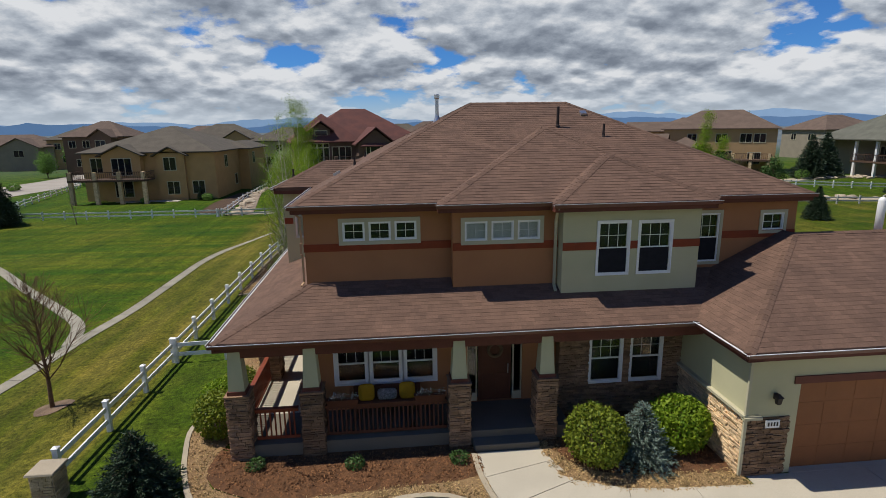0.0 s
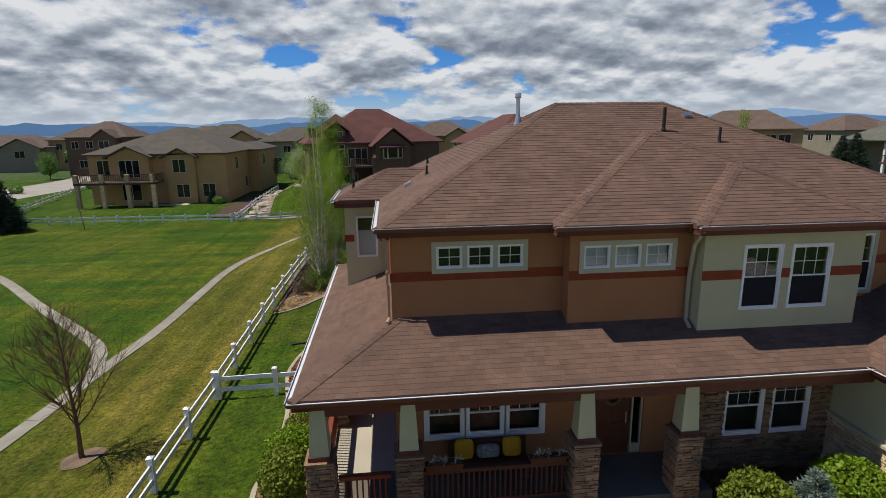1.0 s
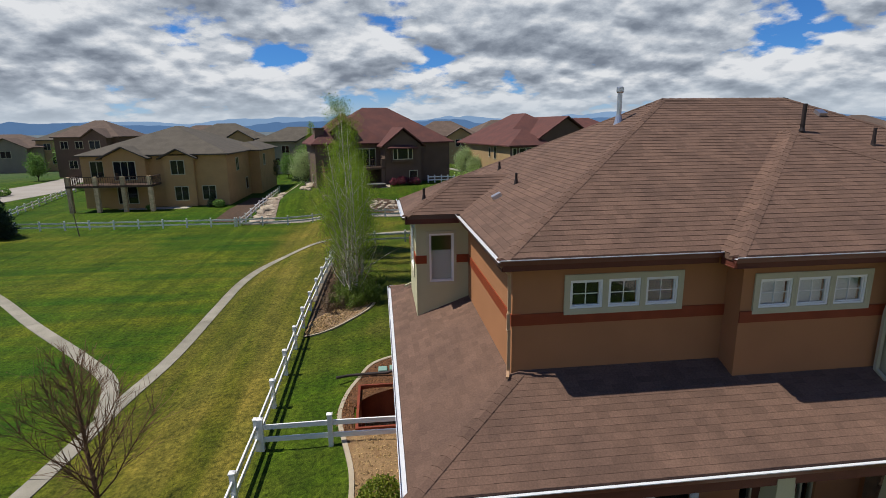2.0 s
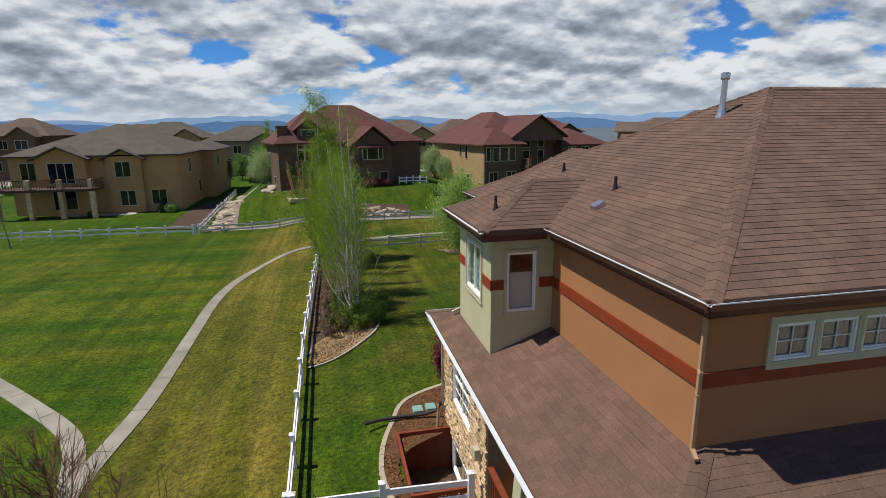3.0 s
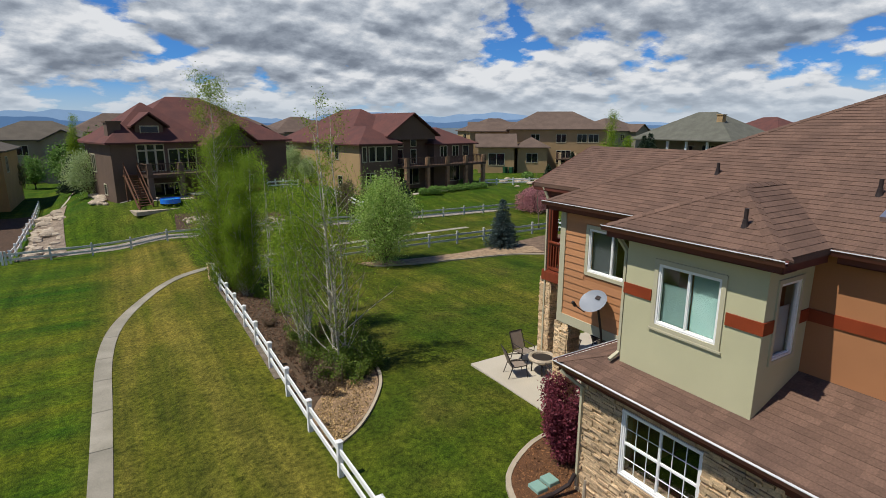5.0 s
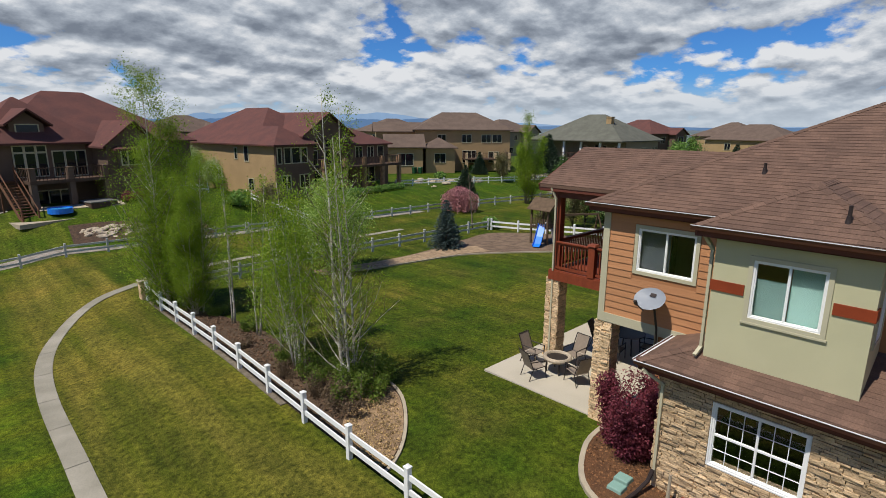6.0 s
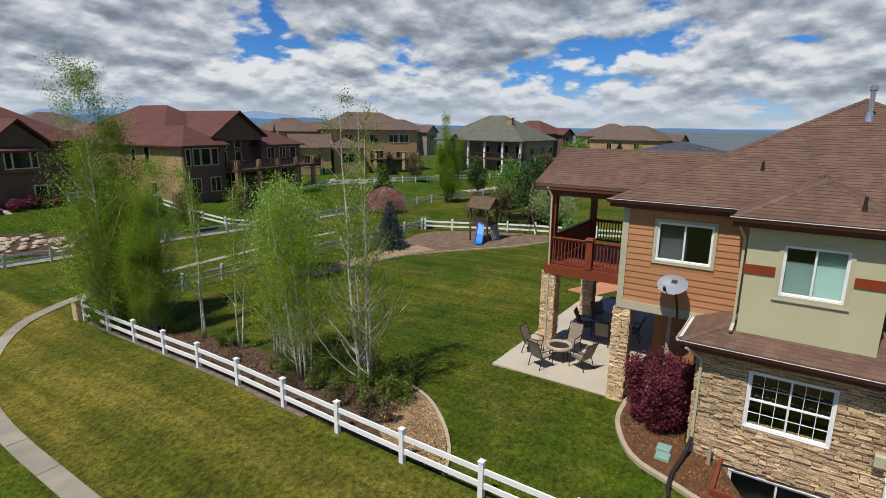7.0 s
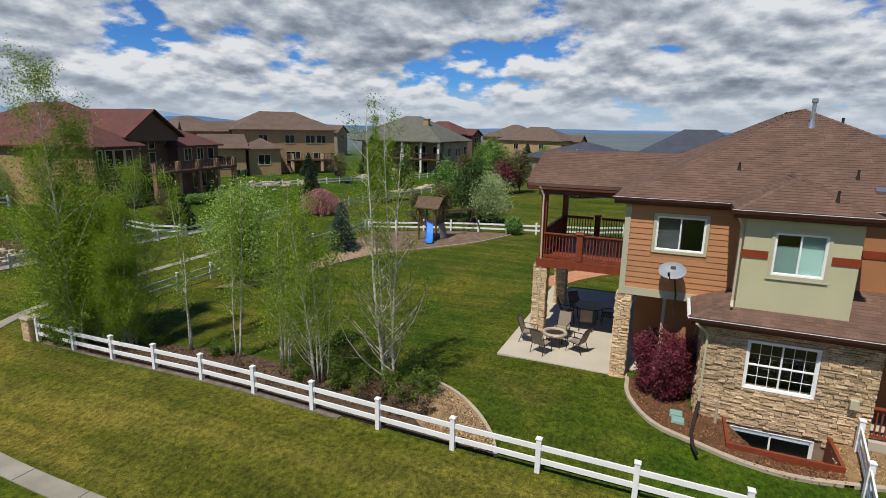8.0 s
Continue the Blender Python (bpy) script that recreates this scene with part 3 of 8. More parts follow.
def wall(axis, at, lo, hi, z0, z1, thick, openings=(), inward=1):
    """A wall in the plane axis = at from lo to hi, with openings (lo, hi, z0, z1) that go through it. Its outer face is at 'at'."""
    geo = Geo()
    us = sorted({lo, hi, *(u for o in openings for u in o[:2])})
    zs = sorted({z0, z1, *(z for o in openings for z in o[2:])})
    nu, nz = len(us), len(zs)

    def solid(i, j):
        if not (0 <= i < nu - 1 and 0 <= j < nz - 1):
            return False
        u, z = (us[i] + us[i + 1]) / 2, (zs[j] + zs[j + 1]) / 2
        return not any(o[0] < u < o[1] and o[2] < z < o[3] for o in openings)

    for d in (at, at + inward * thick):
        geo.v += [(d, u, z) if axis == "x" else (u, d, z) for z in zs for u in us]
    back = nu * nz

    def k(i, j, side):
        return side * back + j * nu + i

    for i in range(nu - 1):
        for j in range(nz - 1):
            if not solid(i, j):
                continue
            geo.f += [(k(i, j, 0), k(i + 1, j, 0), k(i + 1, j + 1, 0), k(i, j + 1, 0)), (k(i, j + 1, 1), k(i + 1, j + 1, 1), k(i + 1, j, 1), k(i, j, 1))]
            for other, a, b in (((i - 1, j), (i, j), (i, j + 1)), ((i + 1, j), (i + 1, j + 1), (i + 1, j)), ((i, j - 1), (i + 1, j), (i, j)), ((i, j + 1), (i, j + 1), (i + 1, j + 1))):
                if not solid(*other):
                    geo.f.append((k(*a, 0), k(*b, 0), k(*b, 1), k(*a, 1)))
    return geo


def window(parent, axis, at, lo, hi, z0, z1, out, kind="slider", trim=TRIM, sill=True, glass=None, frame_mat=None, casing=0.11, grid=None, screen=False):
    """A window set in a wall's opening. out: -1 or 1, the way that it faces along the axis. kind: slider, hung, fixed."""
    frame_mat = frame_mat or WHITE
    glass = glass or GLASS

    def bx(geo, u0, u1, za, zb, d0, d1):
        p, q = sorted((at + out * d0, at + out * d1))
        geo.box(*((p, u0, za, q, u1, zb) if axis == "x" else (u0, p, za, u1, q, zb)))

    w = Geo()
    f = 0.038
    for u0, u1, za, zb in ((lo, lo + f, z0, z1), (hi - f, hi, z0, z1), (lo + f, hi - f, z0, z0 + f), (lo + f, hi - f, z1 - f, z1)):
        bx(w, u0, u1, za, zb, -0.07, 0.012)
    ob = part("window", w, frame_mat, parent)
    c = Geo()
    for u0, u1, za, zb in ((lo - casing, lo, z0 - casing, z1 + casing), (hi, hi + casing, z0 - casing, z1 + casing), (lo, hi, z1, z1 + casing), (lo, hi, z0 - casing, z0)):
        bx(c, u0, u1, za, zb, 0.0, 0.03)
    part("frame", c, trim, ob, "cream casing round the window")
    if sill:
        s = Geo()
        bx(s, lo - casing - 0.03, hi + casing + 0.03, z0 - casing - 0.04, z0 - casing, 0.0, 0.04)
        part("sill", s, trim, ob)
    mid_u, mid_z = (lo + hi) / 2, (z0 + z1) / 2
    cells = {"slider": [(lo + f, mid_u, z0 + f, z1 - f), (mid_u, hi - f, z0 + f, z1 - f)],
             "hung": [(lo + f, hi - f, z0 + f, mid_z), (lo + f, hi - f, mid_z, z1 - f)],
             "four": [(lo + f, mid_u, z0 + f, mid_z), (mid_u, hi - f, z0 + f, mid_z), (lo + f, mid_u, mid_z, z1 - f), (mid_u, hi - f, mid_z, z1 - f)],
             "fixed": [(lo + f, hi - f, z0 + f, z1 - f)]}[kind]
    for i, (a, b, c0, d) in enumerate(cells):
        p = Geo()
        bx(p, a, b, c0, d, -0.045 + 0.012 * (i % 2), -0.037 + 0.012 * (i % 2))
        pane = part("pane", p, glass, ob)
        pane.visible_shadow = False
        if screen and i == 0:
            sc = Geo()
            bx(sc, a + 0.01, b - 0.01, c0 + 0.01, d - 0.01, -0.008, -0.005)
            part("insect_screen", sc, SCREEN, ob, "dark insect screen")
        s = Geo()
        e = 0.022
        for u0, u1, za, zb in ((a, a + e, c0, d), (b - e, b, c0, d), (a + e, b - e, c0, c0 + e), (a + e, b - e, d - e, d)):
            bx(s, u0, u1, za, zb, -0.06, -0.012 + 0.006 * (i % 2))
        part("sash", s, frame_mat, ob)
        if grid:
            g = Geo()
            nu, nz = grid
            if kind == "hung" and i == 0 and nz < 0:
                continue
            nz = abs(nz)
            for k in range(1, nu):
                u = a + (b - a) * k / nu
                bx(g, u - 0.0065, u + 0.0065, c0 + e, d - e, -0.034, -0.018)
            for k in range(1, nz):
                z = c0 + (d - c0) * k / nz
                bx(g, a + e, b - e, z - 0.0065, z + 0.0065, -0.032, -0.016)
            part("muntin", g, frame_mat, ob)
    return ob


# upper floor
west_openings = [(23.40, 24.83, 4.80, 5.90)]
part("wall", wall("x", WX, FY, 22.5, 3.2, EAVE, 0.25), STUCCO_TAN, house, "tan stucco upper wall")
north_side = part("wall", wall("x", WX, 22.5, 25.75, 3.3, EAVE, 0.25, west_openings), STUCCO_TAN, house, "wall behind orange-tan lap siding")
front_1 = [(-1.39, -0.77, 5.40, 5.94), (-0.66, -0.04, 5.40, 5.94), (0.07, 0.69, 5.40, 5.94)]
part("wall", wall("y", FY, WX + 0.25, 1.67, 3.2, EAVE, 0.25, front_1), STUCCO_TAN, house, "tan stucco upper wall")
front_2 = [(2.01, 2.65, 5.39, 5.94), (2.76, 3.40, 5.39, 5.94), (3.51, 4.15, 5.39, 5.94)]
part("wall", wall("y", MY, 1.67, 4.68, 3.2, EAVE, 0.25, front_2), STUCCO_TAN, house, "tan stucco upper wall")
part("wall", Geo().box(1.67, MY + 0.25, 3.2, 1.92, FY + 0.25, EAVE), STUCCO_TAN, house)
front_3 = [(5.68, 6.58, 4.40, 5.90), (6.87, 7.82, 4.40, 5.88)]
part("wall", wall("y", 14.05, 4.68, 8.66, 3.2, EAVE, 0.25, front_3), STUCCO_CREAM, house, "cream stucco upper wall")
part("wall", Geo().box(4.68, 14.30, 3.2, 4.93, MY + 0.25, EAVE), STUCCO_CREAM, house)
part("wall", Geo().box(8.41, 14.30, 3.2, 8.66, FY + 0.25, EAVE), STUCCO_CREAM, house)
front_4 = [(8.98, 9.80, 4.42, 5.90), (11.16, 11.86, 5.32, 5.86)]
part("wall", wall("y", FY, 8.66, 12.25, 3.2, EAVE, 0.25, front_4), STUCCO_TAN, house, "tan stucco upper wall")
part("wall", wall("x", 12.25, FY + 0.25, 25.75, 0.1, EAVE, 0.25, inward=-1), STUCCO_TAN, house, "tan stucco side wall")
part("wall", wall("y", 25.75, WX + 0.25, 12.0, 3.3, EAVE, 0.25, [(1.2, 3.2, 3.55, 5.6)], inward=-1), STUCCO_TAN, house, "tan stucco rear wall")
for group, at in ((front_1, FY), (front_2, MY)):
    for o in group:
        window(house, "y", at, *o, -1, "fixed", grid=(2, 2), sill=False, casing=0.05)
    a, b, c, d = group[0][0] - 0.05, group[-1][1] + 0.05, group[0][2] - 0.05, group[0][3] + 0.05
    f = Geo()
    for x0, x1, z0, z1 in ((a - 0.06, a, c - 0.06, d + 0.06), (b, b + 0.06, c - 0.06, d + 0.06), (a, b, d, d + 0.06), (a, b, c - 0.06, c)):
        f.box(x0, at - 0.034, z0, x1, at, z1)
    for p, q in zip(group, group[1:]):
        f.box(p[1] + 0.05, at - 0.026, c, q[0] - 0.05, at, d)
    part("window_casing", f, TRIM, house, "cream casing round three small windows")
for o in front_3:
    window(house, "y", 14.05, *o, -1, "hung", grid=(3, -2), sill=False, casing=0.035, trim=WHITE, screen=True)
window(house, "y", FY, *front_4[0], -1, "hung", screen=True, grid=(3, -2), sill=False, casing=0.09)
window(house, "y", FY, *front_4[1], -1, "fixed", grid=(2, 2), sill=False, casing=0.09)
window(house, "x", WX, *west_openings[0], -1, "slider", casing=0.09, sill=False)
# bay
BX, BY0, BY1 = -3.87, 19.80, 22.50
bay_w, bay_s = [(20.53, 21.76, 4.70, 5.88)], [(-3.52, -2.86, 4.60, 5.93)]
part("wall", wall("x", BX, BY0, BY1, 3.3, EAVE, 0.22, bay_w), STUCCO_CREAM, house, "cream stucco bay wall")
part("wall", wall("y", BY0, BX + 0.22, WX, 3.3, EAVE, 0.22, bay_s), STUCCO_CREAM, house, "cream stucco bay wall")
part("wall", wall("y", BY1, BX + 0.22, WX, 3.3, EAVE, 0.22, inward=-1), STUCCO_CREAM, house, "cream stucco bay wall")
window(house, "x", BX, *bay_w[0], -1, "slider", casing=0.085)
window(house, "y", BY0, *bay_s[0], -1, "fixed", casing=0.07, sill=False)


def band(axis, at, lo, hi, out, z0=5.12, z1=5.34, proud=0.025, gaps=()):
    cuts = [lo] + [u for g in gaps for u in g] + [hi]
    for a, b in zip(cuts[::2], cuts[1::2]):
        p, q = sorted((at, at + out * proud))
        part("trim_band", Geo().box(*((p, a, z0, q, b, z1) if axis == "x" else (a, p, z0, b, q, z1))), BAND, house, "red-brown trim band")


band("x", WX, FY - 0.025, BY0, -1)
band("y", FY, WX - 0.0, 1.67, -1)
band("y", MY, 1.67, 4.68, -1)
band("y", 14.05, 4.68, 8.66, -1, gaps=[(5.64, 6.62), (6.83, 7.86)])
band("y", FY, 8.66, 12.25, -1, gaps=[(8.89, 9.89)])
band("x", BX, BY0 - 0.025, BY1 + 0.025, -1, gaps=[(20.41, 21.88)])
band("y", BY0, BX, WX, -1, gaps=[(-3.59, -2.79)])


# roofs
def hip_planes(x0, y0, x1, y1, z, slope):
    """The four planes of a hip roof over a rectangle."""
    w, d = x1 - x0, y1 - y0
    h = min(w, d) / 2
    if w >= d:
        a, b = (x0 + h, y0 + h, z + h * slope), (x1 - h, y0 + h, z + h * slope)
        return [[(x0, y0, z), (x1, y0, z), b, a], [(x1, y0, z), (x1, y1, z), b], [(x1, y1, z), (x0, y1, z), a, b], [(x0, y1, z), (x0, y0, z), a]], (a, b)
    a, b = (x0 + h, y0 + h, z + h * slope), (x0 + h, y1 - h, z + h * slope)
    return [[(x0, y0, z), (x1, y0, z), a], [(x1, y0, z), (x1, y1, z), b, a], [(x1, y1, z), (x0, y1, z), b], [(x0, y1, z), (x0, y0, z), a, b]], (a, b)


PLANES = []
ROOF = (-2.74, 14.60, 12.46, 26.15)
planes, (RIDGE_W, RIDGE_E) = hip_planes(*ROOF, EAVE, PITCH)
PLANES += [("main", p) for p in planes]
S2 = (1.25, 14.15, 9.25)
half = (S2[2] - S2[0]) / 2
TOP2 = (S2[0] + half, S2[1] + half, EAVE + half * PITCH)
END2 = (TOP2[0], ROOF[1] + half, TOP2[2])
PLANES += [("main", [(S2[0], S2[1], EAVE), (S2[2], S2[1], EAVE), TOP2]), ("main", [(S2[0], ROOF[1], EAVE), (S2[0], S2[1], EAVE), TOP2, END2]),
           ("main", [(S2[2], S2[1], EAVE), (S2[2], ROOF[1], EAVE), END2, TOP2])]
S3 = (4.34, 13.70, 8.92)
half = (S3[2] - S3[0]) / 2
TOP3 = (S3[0] + half, S3[1] + half, EAVE + half * PITCH)
END3 = (TOP3[0], S2[1] + half, TOP3[2])
PLANES += [("main", [(S3[0], S3[1], EAVE), (S3[2], S3[1], EAVE), TOP3]), ("main", [(S3[0], S2[1], EAVE), (S3[0], S3[1], EAVE), TOP3, END3]),
           ("main", [(S3[2], S3[1], EAVE), (S3[2], S2[1], EAVE), END3, TOP3])]
B = (-4.15, 19.50, 22.85)
half = (B[2] - B[1]) / 2
TOPB = (B[0] + half, B[1] + half, EAVE + half * PITCH)
ENDB = (ROOF[0] + half, B[1] + half, TOPB[2])
PLANES += [("main", [(B[0], B[2], EAVE), (B[0], B[1], EAVE), TOPB]), ("main", [(B[0], B[1], EAVE), (ROOF[0], B[1], EAVE), ENDB, TOPB]),
           ("main", [(ROOF[0], B[2], EAVE), (B[0], B[2], EAVE), TOPB, ENDB])]
# deck roof: a gable that runs north from the main roof
DX0, DX1, DY = -0.10, 5.30, 29.70
dmid, drise = (DX0 + DX1) / 2, 0.43 * (DX1 - DX0) / 2
DZ = 6.48
PLANES += [("main", [(DX0, DY, DZ), (DX0, 25.9, DZ), (dmid, 23.7, DZ + drise), (dmid, DY, DZ + drise)]),
           ("main", [(DX1, 25.9, DZ), (DX1, DY, DZ), (dmid, DY, DZ + drise), (dmid, 23.7, DZ + drise)])]
# porch roof round the south and west
LX, LY, LN = -4.52, 12.72, 23.60
top = LOW + LOWPITCH * 2.2
run = 2.2
GX, GY = 8.0, 10.60
PLANES += [("low", [(LX, LY, LOW), (GX, LY, LOW), (GX + 2.3, LY + 2.3, LOW + 2.3 * LOWPITCH), (LX + 2.3, LY + 2.3, LOW + 2.3 * LOWPITCH)]),
           ("low", [(LX, LN, LOW), (LX, LY, LOW), (LX + run + 0.1, LY + run + 0.1, LOW + (run + 0.1) * LOWPITCH), (LX + run + 0.1, LN - run - 0.1, LOW + (run + 0.1) * LOWPITCH)]),
           ("low", [(LX + 2.4, LN, LOW), (LX, LN, LOW), (LX + 2.3, LN - 2.3, LOW + 2.3 * LOWPITCH), (LX + 2.4, LN - 2.3, LOW + 2.3 * LOWPITCH)])]
# garage roof
GH = 3.85
GE = 22.0
GTOP = (GX + GH, GY + GH, LOW + GH * PITCH)
PLANES += [("low", [(GX, GY, LOW), (GE, GY, LOW), (GE, GY + GH, GTOP[2]), GTOP]),
           ("low", [(GX, LY + 3.1, LOW), (GX, GY, LOW), GTOP, (GX + GH, LY + 3.2, GTOP[2])]),
           ("low", [(GE, GY + 2 * GH, LOW), (GX + GH - 0.01, GY + 2 * GH, LOW), (GX + GH, GY + GH, GTOP[2]), (GE, GY + GH, GTOP[2])])]
roof = None
for kind, poly in PLANES:
    plane = part("roof", Geo().slab([(x, y, z - 0.008) for x, y, z in poly], 0.10), SHINGLE, house, "brown architectural shingle roof plane")
    roof = roof or plane
    if kind == "low" and poly[0][0] == LX and poly[1][0] == GX:
        porch_roof = plane


def plane_frame(poly):
    p = [Vector(q) for q in poly]
    n = (p[1] - p[0]).cross(p[2] - p[0]).normalized()
    if n.z < 0:
        n = -n
    u = Vector((n.y, -n.x, 0))
    u = u.normalized() if u.length > 1e-6 else Vector((1, 0, 0))
    v = n.cross(u)
    if v.z < 0:
        u, v = -u, -v
    return p[0], u, v, n


def clip(poly, a, b, c):
    """Keeps the part of a flat polygon where a*x + b*y <= c."""
    out = []
    for i in range(len(poly)):
        p, q = poly[i], poly[(i + 1) % len(poly)]
        dp, dq = a * p[0] + b * p[1] - c, a * q[0] + b * q[1] - c
        if dp <= 0:
            out.append(p)
        if dp * dq < 0:
            t = dp / (dp - dq)
            out.append((p[0] + (q[0] - p[0]) * t, p[1] + (q[1] - p[1]) * t))
    return out


EXPOSE, TAB = 0.146, 0.235


def shingle_tabs(poly, rng, lip):
    """Yields the shingles of one roof plane: top polygon and lip, as vertices and faces."""
    o, u, v, n = plane_frame(poly)
    flat = [((Vector(q) - o).dot(u), (Vector(q) - o).dot(v)) for q in poly]
    area = sum(flat[i][0] * flat[(i + 1) % len(flat)][1] - flat[(i + 1) % len(flat)][0] * flat[i][1] for i in range(len(flat)))
    if area < 0:
        flat.reverse()
    lo_u, hi_u = min(p[0] for p in flat), max(p[0] for p in flat)
    lo_v, hi_v = min(p[1] for p in flat), max(p[1] for p in flat)
    rows = int((hi_v - lo_v) / EXPOSE) + 1
    edges = []
    for i in range(len(flat)):
        p, q = flat[i], flat[(i + 1) % len(flat)]
        a, b = q[1] - p[1], p[0] - q[0]
        edges.append((a, b, a * p[0] + b * p[1]))
    for r in range(rows):
        v0 = lo_v + r * EXPOSE
        v1 = min(v0 + EXPOSE, hi_v)
        x = lo_u - rng.uniform(0, TAB)
        while x < hi_u:
            w = TAB * rng.uniform(0.55, 1.35)
            quad = [(x, v0), (x + w, v0), (x + w, v1), (x, v1)]
            x += w
            inside = all(a * p[0] + b * p[1] <= c + 1e-9 for a, b, c in edges for p in quad)
            if not inside:
                for a, b, c in edges:
                    quad = clip(quad, a, b, c)
                    if len(quad) < 3:
                        break
            if len(quad) < 3:
                continue
            thick = lip + rng.choice((0.0, 0.0, 0.002))
            drop = rng.uniform(-0.003, 0.003)
            verts, low = [], []
            for pu, pv in quad:
                h = thick - (thick - 0.003) * (pv - v0) / EXPOSE
                k = drop if pv < v0 + 1e-6 else 0.0
                verts.append(o + u * pu + v * (pv + k) + n * h)
                low.append(o + u * pu + v * (pv + k) - n * 0.004)
            m = len(verts)
            faces = [tuple(range(m))]
            sides = []
            for i in range(m):
                j = (i + 1) % m
                if quad[i][1] < v0 + 1e-6 and quad[j][1] < v0 + 1e-6 or abs(quad[i][0] - quad[j][0]) < 1e-6:
                    sides.append((i, j))
            faces += [(m + i, m + j, j, i) for i, j in sides]
            yield verts + low, faces


def build_shingles():
    rng = random.Random(11)
    rest = Geo()
    near = []
    for kind, poly in PLANES:
        for verts, faces in shingle_tabs(poly, rng, 0.011 if kind == "main" else 0.007):
            c = verts[0]
            if kind == "low" and -4.7 < c.x < -1.75 and 12.6 < c.y < 15.6 and len(near) < 300:
                near.append((verts, faces))
            else:
                rest.add(verts, faces)
    ob = part("shingles", rest, SHINGLE, roof, "overlapping brown asphalt shingles")
    ob["kind"] = "stuff"
    return near


NEAR_SHINGLES = build_shingles()


def ridge_cap(a, b, w=0.125, lift=0.017, left=None, right=None):
    """Overlapping cap shingles along a hip or ridge from a (low) to b. left, right: ways down the two planes."""
    a, b = Vector(a), Vector(b)
    d = (b - a).normalized()
    geo = Geo()
    n = max(1, int((b - a).length / 0.22))
    side = Vector((-d.y, d.x, 0)).normalized()
    flat = abs(d.z) < 0.02
    down = 0.5 if flat else d.z / math.hypot(d.x, d.y)
    for i in range(n):
        p, q = a + (b - a) * (i / n), a + (b - a) * ((i + 1.15) / n)
        up = Vector((0, 0, 1))
        for s in (-1, 1):
            e = side * s * w - up * w * down * 0.95
            t0, t1 = up * (lift + 0.005), up * lift * 0.7
            geo.add([p + t0, p + e + t0, q + e + t1, q + t1, p - up * 0.01, p + e - up * 0.01],
                    [(0, 1, 2, 3) if s < 0 else (3, 2, 1, 0), (4, 5, 1, 0) if s < 0 else (0, 1, 5, 4)])
    part("ridge_cap", geo, SHINGLE, roof, "row of overlapping ridge cap shingles")["kind"] = "stuff"


E0 = EAVE
for a, b in (((ROOF[0], ROOF[1], E0), RIDGE_W), ((ROOF[0], ROOF[3], E0), RIDGE_W), ((ROOF[2], ROOF[1], E0), RIDGE_E), ((ROOF[2], ROOF[3], E0), RIDGE_E), (RIDGE_W, RIDGE_E),
             ((S2[0], S2[1], E0), TOP2), ((S2[2], S2[1], E0), TOP2), (TOP2, END2), ((S3[0], S3[1], E0), TOP3), ((S3[2], S3[1], E0), TOP3), (TOP3, END3),
             ((B[0], B[1], E0), TOPB), ((B[0], B[2], E0), TOPB), (TOPB, ENDB), ((dmid, DY, DZ + drise), (dmid, 24.0, DZ + drise)),
             ((LX, LY, LOW), (LX + 2.2, LY + 2.2, LOW + 2.2 * LOWPITCH)), ((LX, LN, LOW), (LX + 2.2, LN - 2.2, LOW + 2.2 * LOWPITCH)),
             ((GX, GY, LOW), GTOP), (GTOP, (GE, GY + GH, GTOP[2]))):
    ridge_cap(a, b)

# eaves: fascia, gutter and soffit along each run. (from, to, way out, gutter?)
EAVES = [((ROOF[0], 19.40, E0), (ROOF[0], ROOF[1], E0), (-1, 0), True), ((ROOF[0], ROOF[1], E0), (S2[0], ROOF[1], E0), (0, -1), True),
         ((S2[0], ROOF[1], E0), (S2[0], S2[1], E0), (-1, 0), False), ((S2[0], S2[1], E0), (S3[0], S2[1], E0), (0, -1), True),
         ((S3[0], S2[1], E0), (S3[0], S3[1], E0), (-1, 0), False), ((S3[0], S3[1], E0), (S3[2], S3[1], E0), (0, -1), True),
         ((S3[2], S3[1], E0), (S3[2], ROOF[1], E0), (1, 0), False), ((S3[2], ROOF[1], E0), (ROOF[2], ROOF[1], E0), (0, -1), True),
         ((ROOF[2], ROOF[1], E0), (ROOF[2], ROOF[3], E0), (1, 0), False),
         ((B[0], B[1], E0), (ROOF[0], B[1], E0), (0, -1), False), ((B[0], B[2], E0), (B[0], B[1], E0), (-1, 0), True), ((ROOF[0], B[2], E0), (B[0], B[2], E0), (0, 1), False),
         ((ROOF[0], ROOF[3], E0), (ROOF[0], B[2], E0), (-1, 0), True), ((DX0, ROOF[3], E0), (ROOF[0], ROOF[3], E0), (0, 1), False),
         ((DX0, DY, DZ), (DX0, ROOF[3], DZ), (-1, 0), False),
         ((LX, LN, LOW), (LX, LY, LOW), (-1, 0), True), ((LX, LY, LOW), (GX, LY, LOW), (0, -1), True), ((LX + 2.3, LN, LOW), (LX, LN, LOW), (0, 1), True),
         ((GX, LY, LOW), (GX, GY, LOW), (-1, 0), True), ((GX, GY, LOW), (GE, GY, LOW), (0, -1), True)]
